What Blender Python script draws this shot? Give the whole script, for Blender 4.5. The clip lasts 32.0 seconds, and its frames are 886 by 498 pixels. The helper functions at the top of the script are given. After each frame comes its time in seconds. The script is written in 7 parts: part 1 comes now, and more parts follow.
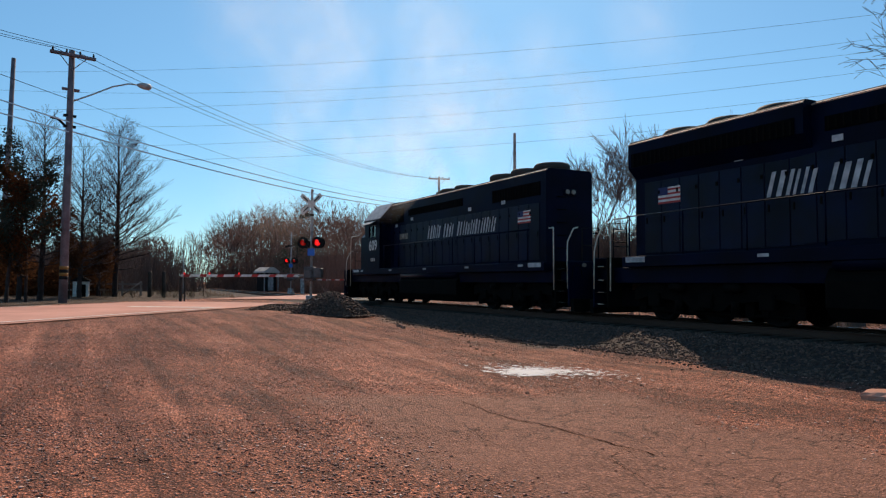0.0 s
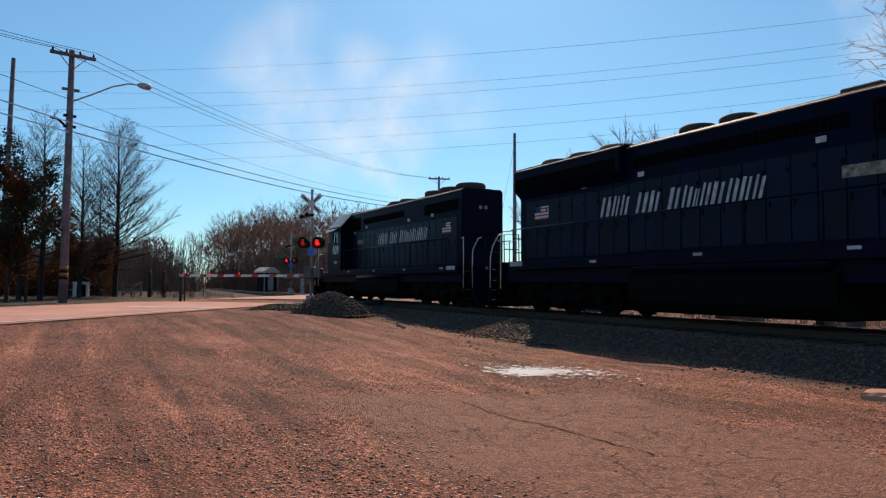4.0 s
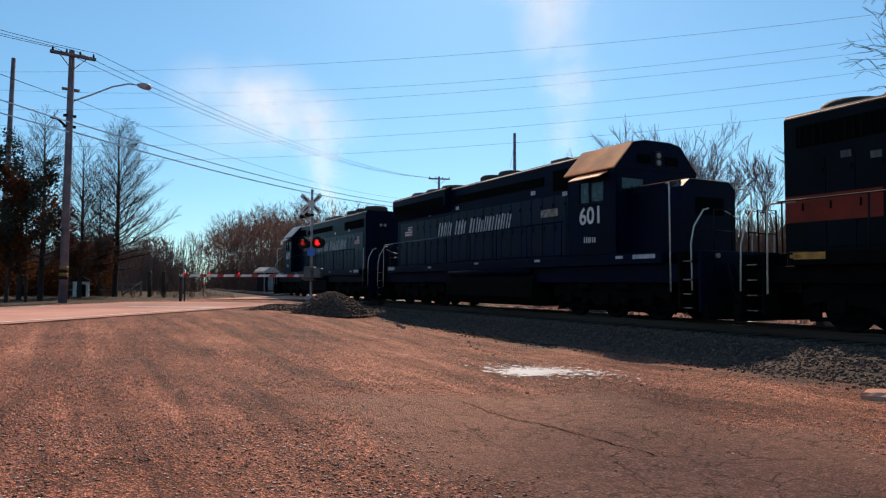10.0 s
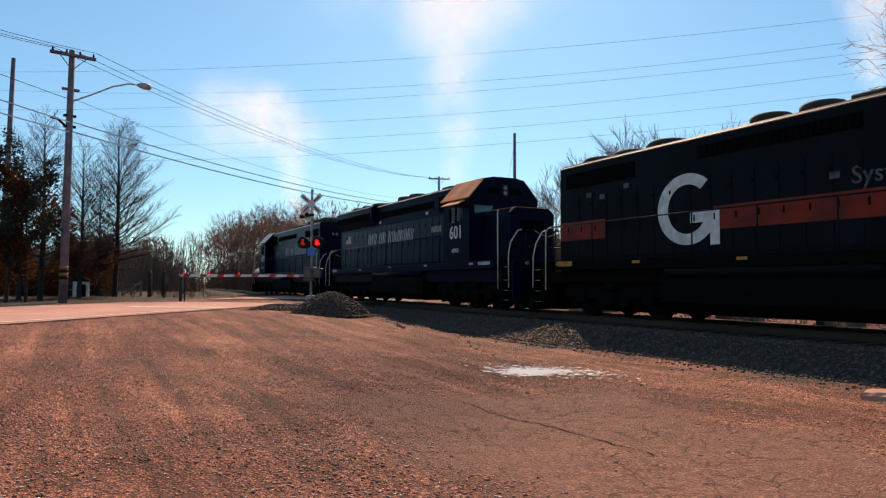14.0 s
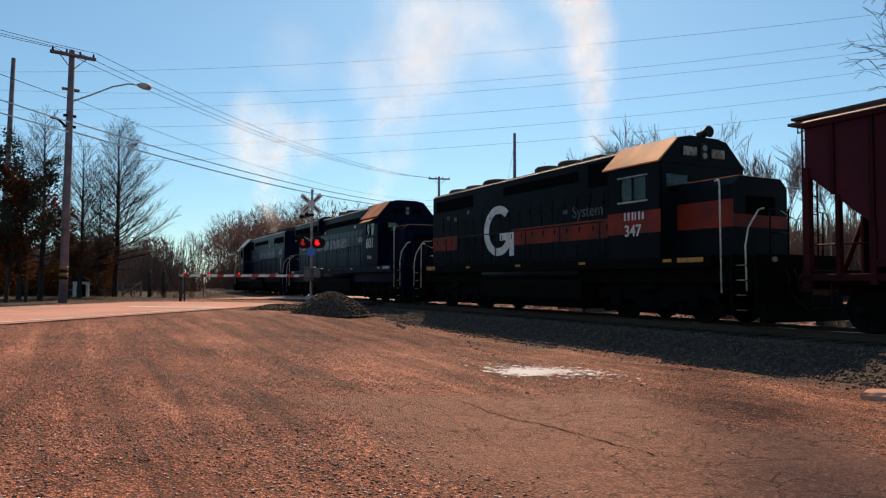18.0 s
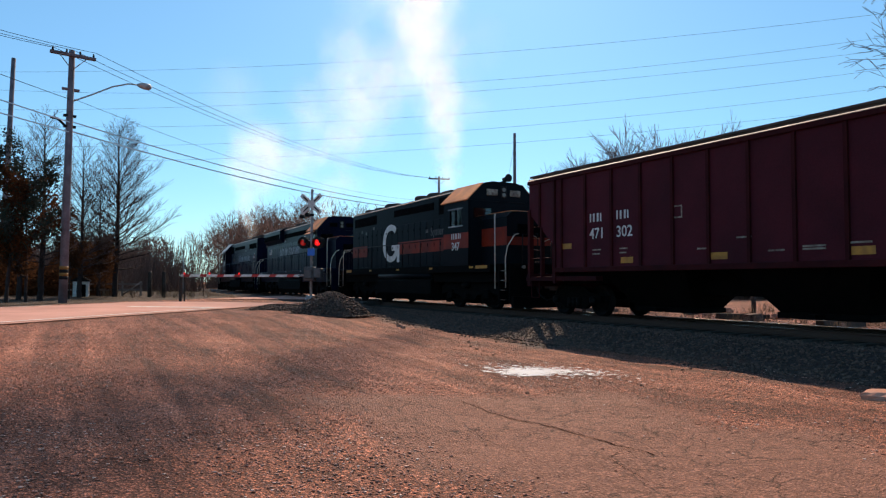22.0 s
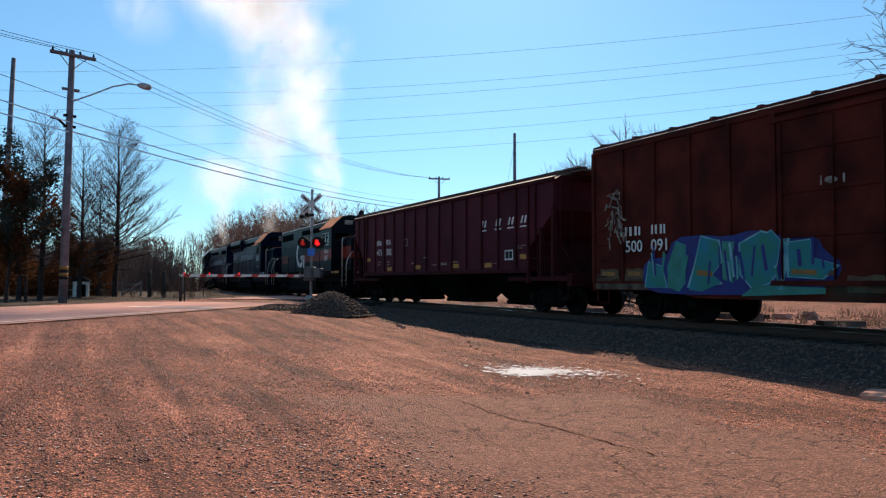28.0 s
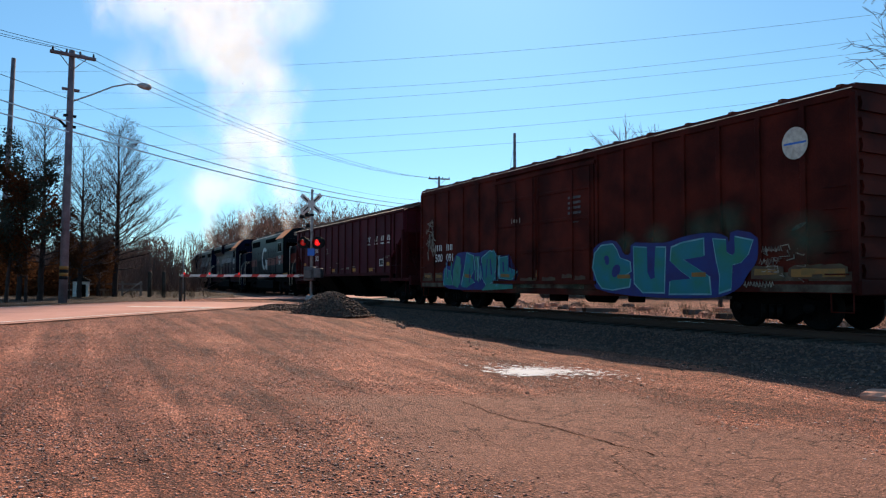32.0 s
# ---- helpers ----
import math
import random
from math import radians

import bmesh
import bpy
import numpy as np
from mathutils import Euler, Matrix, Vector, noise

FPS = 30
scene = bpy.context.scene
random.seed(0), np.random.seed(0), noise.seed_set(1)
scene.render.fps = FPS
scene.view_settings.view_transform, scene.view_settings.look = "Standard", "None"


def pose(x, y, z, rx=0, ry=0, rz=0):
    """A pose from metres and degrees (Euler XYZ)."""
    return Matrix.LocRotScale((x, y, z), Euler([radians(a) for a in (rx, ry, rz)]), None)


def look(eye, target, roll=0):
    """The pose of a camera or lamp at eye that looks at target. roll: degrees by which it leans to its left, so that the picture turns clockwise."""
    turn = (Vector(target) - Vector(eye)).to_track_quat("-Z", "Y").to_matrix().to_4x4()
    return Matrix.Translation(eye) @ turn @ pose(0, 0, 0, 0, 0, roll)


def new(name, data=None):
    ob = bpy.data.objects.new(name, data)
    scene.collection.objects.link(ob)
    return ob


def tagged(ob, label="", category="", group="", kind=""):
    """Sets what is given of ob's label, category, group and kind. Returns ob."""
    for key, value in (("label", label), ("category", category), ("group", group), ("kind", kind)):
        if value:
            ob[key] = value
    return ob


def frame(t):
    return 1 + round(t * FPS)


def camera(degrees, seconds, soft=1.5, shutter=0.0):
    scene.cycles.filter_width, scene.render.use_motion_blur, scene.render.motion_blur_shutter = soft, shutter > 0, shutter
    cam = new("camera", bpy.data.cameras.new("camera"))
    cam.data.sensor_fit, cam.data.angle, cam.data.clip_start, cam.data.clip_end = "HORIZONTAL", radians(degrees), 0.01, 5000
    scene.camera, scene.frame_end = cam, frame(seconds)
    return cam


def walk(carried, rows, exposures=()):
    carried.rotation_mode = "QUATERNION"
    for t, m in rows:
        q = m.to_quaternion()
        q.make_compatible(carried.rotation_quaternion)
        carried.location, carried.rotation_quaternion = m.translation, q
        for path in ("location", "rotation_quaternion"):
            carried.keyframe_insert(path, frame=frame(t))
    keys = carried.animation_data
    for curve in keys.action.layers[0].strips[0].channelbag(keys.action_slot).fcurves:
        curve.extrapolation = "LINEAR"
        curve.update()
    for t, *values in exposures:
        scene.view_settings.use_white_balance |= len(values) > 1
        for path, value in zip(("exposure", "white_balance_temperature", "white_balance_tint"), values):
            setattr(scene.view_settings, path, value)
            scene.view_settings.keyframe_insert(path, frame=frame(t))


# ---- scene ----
# Camera: on a tripod at the edge of a gravel lot, 1.5 m above it.
# World: +Y along the track (the way the train runs), +X across it, z = 0 is the lot under the tripod.
EYE = Vector((0.0, 0.0, 1.5))
YAW, PITCH, ROLL = 28.06, 2.68, 0.2
cam = camera(63.79, 32.0, soft=1.25)
aim = EYE + Vector((math.sin(radians(YAW)) * math.cos(radians(PITCH)), math.cos(radians(YAW)) * math.cos(radians(PITCH)), math.sin(radians(PITCH))))
walk(cam, [(0.0, look(EYE, aim, ROLL)), (32.0, look(EYE, aim, ROLL))], [(0.0, -0.05, 6450, 10), (4.5, -0.07, 6450, 10), (6.0, -0.1, 6150, 8), (8.0, -0.17, 6200, 9), (9.2, -0.03, 6400, 10), (10.5, 0.1, 6600, 12), (12.0, 0.2, 6900, 14), (14.5, 0.18, 7200, 15), (17.5, 0.03, 7400, 15), (20.0, 0.18, 6600, 11), (25.0, 0.22, 6450, 11), (32.0, 0.2, 6350, 10)])

# Sky and sun: a clear early-spring noon, the sun ahead of the camera and behind the train.
SUN_AZ, SUN_EL = 31.5, 36.5   # degrees clockwise from +Y, and above the horizon
world = bpy.data.worlds.new("sky")
scene.world = world
world.use_nodes = True
wn = world.node_tree
sky = wn.nodes.new("ShaderNodeTexSky")
sky.sky_type, sky.sun_disc = "NISHITA", False
sky.sun_elevation, sky.sun_rotation = radians(SUN_EL), radians(SUN_AZ)
sky.air_density, sky.dust_density, sky.ozone_density = 1.0, 0.3, 3.0
tint = wn.nodes.new("ShaderNodeMix")
tint.data_type, tint.blend_type, tint.inputs[0].default_value = "RGBA", "MULTIPLY", 1.0
tint.inputs[7].default_value = (0.69, 1.0, 1.12, 1)
wn.links.new(sky.outputs[0], tint.inputs[6])
# thin even haze over the blue
haze = wn.nodes.new("ShaderNodeMix")
haze.data_type, haze.inputs[0].default_value, haze.inputs[7].default_value = "RGBA", 0.2, (2.8, 6.2, 8.9, 1)
wn.links.new(tint.outputs[2], haze.inputs[6])
wn.links.new(haze.outputs[2], wn.nodes["Background"].inputs[0])
wn.nodes["Background"].inputs[1].default_value = 0.102
scene.cycles.transparent_max_bounces = 48
sun = new("sun", bpy.data.lights.new("sun", "SUN"))
sun.data.energy, sun.data.angle, sun.data.color = 5.0, radians(0.5), (1.0, 0.79, 0.58)
sun_way = Vector((math.sin(radians(SUN_AZ)) * math.cos(radians(SUN_EL)), math.cos(radians(SUN_AZ)) * math.cos(radians(SUN_EL)), math.sin(radians(SUN_EL))))
sun.matrix_world = look(sun_way * 300, (0, 0, 0))


# ---------------------------------------------------------------- materials
def material(name, base, rough=0.7, metal=0.0, vary=0.25, scale=6.0, second=None, bump=0.15, fine=60.0, spec=0.4, sheen=0.0):
    """A surface with stains at one scale and grain at another; second: the colour of the stains; sheen: gloss of old enamel at grazing angles."""
    m = bpy.data.materials.new(name)
    m.use_nodes = True
    n, l = m.node_tree.nodes, m.node_tree.links
    b = n["Principled BSDF"]
    tc = n.new("ShaderNodeTexCoord")
    big, small = n.new("ShaderNodeTexNoise"), n.new("ShaderNodeTexNoise")
    big.inputs["Scale"].default_value, big.inputs["Detail"].default_value = scale, 6
    small.inputs["Scale"].default_value, small.inputs["Detail"].default_value = fine, 3
    l.new(tc.outputs["Object"], big.inputs["Vector"]), l.new(tc.outputs["Object"], small.inputs["Vector"])
    ramp = n.new("ShaderNodeValToRGB")
    dark = second or tuple(c * (1 - vary) for c in base)
    ramp.color_ramp.elements[0].position, ramp.color_ramp.elements[1].position = 0.35, 0.65
    ramp.color_ramp.elements[0].color, ramp.color_ramp.elements[1].color = (*dark, 1), (*base, 1)
    l.new(big.outputs["Fac"], ramp.inputs[0])
    grain = n.new("ShaderNodeMix")
    grain.data_type, grain.blend_type = "RGBA", "MULTIPLY"
    grain.inputs[0].default_value = min(1.0, vary * 1.6)
    info = n.new("ShaderNodeObjectInfo")
    tone = n.new("ShaderNodeMath")
    tone.operation, tone.inputs[1].default_value, tone.inputs[2].default_value = "MULTIPLY_ADD", vary * 0.5, 0.55
    l.new(info.outputs["Random"], tone.inputs[0])
    add = n.new("ShaderNodeMath")
    add.operation = "ADD"
    l.new(small.outputs["Fac"], add.inputs[0]), l.new(tone.outputs[0], add.inputs[1])
    l.new(ramp.outputs[0], grain.inputs[6]), l.new(add.outputs[0], grain.inputs[7])
    l.new(grain.outputs[2], b.inputs["Base Color"])
    rr = n.new("ShaderNodeMath")
    rr.operation, rr.inputs[1].default_value, rr.inputs[2].default_value = "MULTIPLY_ADD", 0.25, rough - 0.12
    l.new(small.outputs["Fac"], rr.inputs[0]), l.new(rr.outputs[0], b.inputs["Roughness"])
    b.inputs["Metallic"].default_value, b.inputs["Specular IOR Level"].default_value = metal, spec
    if sheen:
        lw, edge = n.new("ShaderNodeLayerWeight"), n.new("ShaderNodeMapRange")
        edge.inputs[1].default_value, edge.inputs[2].default_value, edge.inputs[4].default_value = 0.62, 0.9, sheen
        l.new(lw.outputs["Facing"], edge.inputs[0]), l.new(edge.outputs[0], b.inputs["Coat Weight"])
        b.inputs["Coat Roughness"].default_value, b.inputs["Coat IOR"].default_value = 0.3, 1.4
    if bump:
        bp = n.new("ShaderNodeBump")
        bp.inputs["Strength"].default_value, bp.inputs["Distance"].default_value = bump, 0.02
        l.new(small.outputs["Fac"], bp.inputs["Height"]), l.new(bp.outputs[0], b.inputs["Normal"])
    return m


def glow(name, colour, strength):
    m = bpy.data.materials.new(name)
    m.use_nodes = True
    b = m.node_tree.nodes["Principled BSDF"]
    b.inputs["Base Color"].default_value = (*colour, 1)
    b.inputs["Emission Color"].default_value, b.inputs["Emission Strength"].default_value = (*colour, 1), strength
    b.inputs["Roughness"].default_value = 0.2
    return m


def smoke_material(name, density):
    """Thin exhaust smoke: each sheet is densest about its own middle and frays out in clouds."""
    m = bpy.data.materials.new(name)
    m.use_nodes = True
    n, l = m.node_tree.nodes, m.node_tree.links
    n.remove(n["Principled BSDF"])
    tc, gr, no = n.new("ShaderNodeTexCoord"), n.new("ShaderNodeTexGradient"), n.new("ShaderNodeTexNoise")
    gr.gradient_type = "SPHERICAL"
    no.inputs["Scale"].default_value, no.inputs["Detail"].default_value, no.inputs["Distortion"].default_value = 1.6, 5, 0.6
    oi = n.new("ShaderNodeObjectInfo")
    off = n.new("ShaderNodeVectorMath")
    off.operation = "ADD"
    sc = n.new("ShaderNodeVectorMath")
    sc.operation, sc.inputs[3].default_value = "SCALE", 1.0
    mul = n.new("ShaderNodeMath")
    mul.operation, mul.inputs[1].default_value = "MULTIPLY", 40
    l.new(oi.outputs["Random"], mul.inputs[0])
    l.new(tc.outputs["Object"], gr.inputs["Vector"])
    l.new(tc.outputs["Object"], off.inputs[0]), l.new(mul.outputs[0], off.inputs[1]), l.new(off.outputs[0], no.inputs["Vector"])
    cloud = n.new("ShaderNodeMapRange")
    cloud.inputs[1].default_value, cloud.inputs[2].default_value = 0.24, 0.7
    l.new(no.outputs["Fac"], cloud.inputs[0])
    a, a2 = n.new("ShaderNodeMath"), n.new("ShaderNodeMath")
    a.operation = a2.operation = "MULTIPLY"
    a2.inputs[1].default_value = density
    l.new(gr.outputs["Fac"], a.inputs[0]), l.new(cloud.outputs[0], a.inputs[1]), l.new(a.outputs[0], a2.inputs[0])
    tr, di, ts, mx, sh = (n.new("ShaderNode" + k) for k in ("BsdfTransparent", "BsdfDiffuse", "BsdfTranslucent", "MixShader", "MixShader"))
    di.inputs[0].default_value = ts.inputs[0].default_value = (0.98, 0.97, 0.96, 1)
    sh.inputs[0].default_value = 0.93
    l.new(di.outputs[0], sh.inputs[1]), l.new(ts.outputs[0], sh.inputs[2])
    l.new(a2.outputs[0], mx.inputs[0]), l.new(tr.outputs[0], mx.inputs[1]), l.new(sh.outputs[0], mx.inputs[2])
    l.new(mx.outputs[0], n["Material Output"].inputs[0])
    return m


def leaf_material(name, base, second, scale):
    """Dead leaves and thin twigs: half of the light passes through them."""
    m = bpy.data.materials.new(name)
    m.use_nodes = True
    n, l = m.node_tree.nodes, m.node_tree.links
    n.remove(n["Principled BSDF"])
    tc, no, ramp = n.new("ShaderNodeTexCoord"), n.new("ShaderNodeTexNoise"), n.new("ShaderNodeValToRGB")
    no.inputs["Scale"].default_value, no.inputs["Detail"].default_value = scale, 5
    ramp.color_ramp.elements[0].position, ramp.color_ramp.elements[1].position = 0.35, 0.65
    ramp.color_ramp.elements[0].color, ramp.color_ramp.elements[1].color = (*second, 1), (*base, 1)
    di, ts, mx = (n.new("ShaderNode" + k) for k in ("BsdfDiffuse", "BsdfTranslucent", "MixShader"))
    l.new(tc.outputs["Object"], no.inputs["Vector"]), l.new(no.outputs["Fac"], ramp.inputs[0])
    l.new(ramp.outputs[0], di.inputs[0]), l.new(ramp.outputs[0], ts.inputs[0])
    l.new(di.outputs[0], mx.inputs[1]), l.new(ts.outputs[0], mx.inputs[2]), l.new(mx.outputs[0], n["Material Output"].inputs[0])
    return m


def spray_material(name, colour):
    """Overspray: paint densest about the middle of its own disc, fading out in fine specks."""
    m = bpy.data.materials.new(name)
    m.use_nodes = True
    n, l = m.node_tree.nodes, m.node_tree.links
    b = n["Principled BSDF"]
    b.inputs["Base Color"].default_value, b.inputs["Roughness"].default_value = (*colour, 1), 0.7
    tc, gr, no, mul = n.new("ShaderNodeTexCoord"), n.new("ShaderNodeTexGradient"), n.new("ShaderNodeTexNoise"), n.new("ShaderNodeMath")
    soft = n.new("ShaderNodeMath")
    soft.operation, soft.inputs[1].default_value = "POWER", 1.6
    gr.gradient_type, mul.operation, no.inputs["Scale"].default_value = "SPHERICAL", "MULTIPLY", 3.0
    l.new(tc.outputs["Object"], gr.inputs["Vector"]), l.new(tc.outputs["Object"], no.inputs["Vector"])
    l.new(gr.outputs["Fac"], soft.inputs[0]), l.new(soft.outputs[0], mul.inputs[0]), l.new(no.outputs["Fac"], mul.inputs[1]), l.new(mul.outputs[0], b.inputs["Alpha"])
    return m


def pane_material(name, tint):
    m = bpy.data.materials.new(name)
    m.use_nodes = True
    n, l = m.node_tree.nodes, m.node_tree.links
    n.remove(n["Principled BSDF"])
    tr, gl, mx, fr = (n.new("ShaderNode" + k) for k in ("BsdfTransparent", "BsdfGlossy", "MixShader", "Fresnel"))
    tr.inputs[0].default_value, gl.inputs["Roughness"].default_value = (*tint, 1), 0.05
    l.new(fr.outputs[0], mx.inputs[0]), l.new(tr.outputs[0], mx.inputs[1]), l.new(gl.outputs[0], mx.inputs[2])
    l.new(mx.outputs[0], n["Material Output"].inputs[0])
    return m


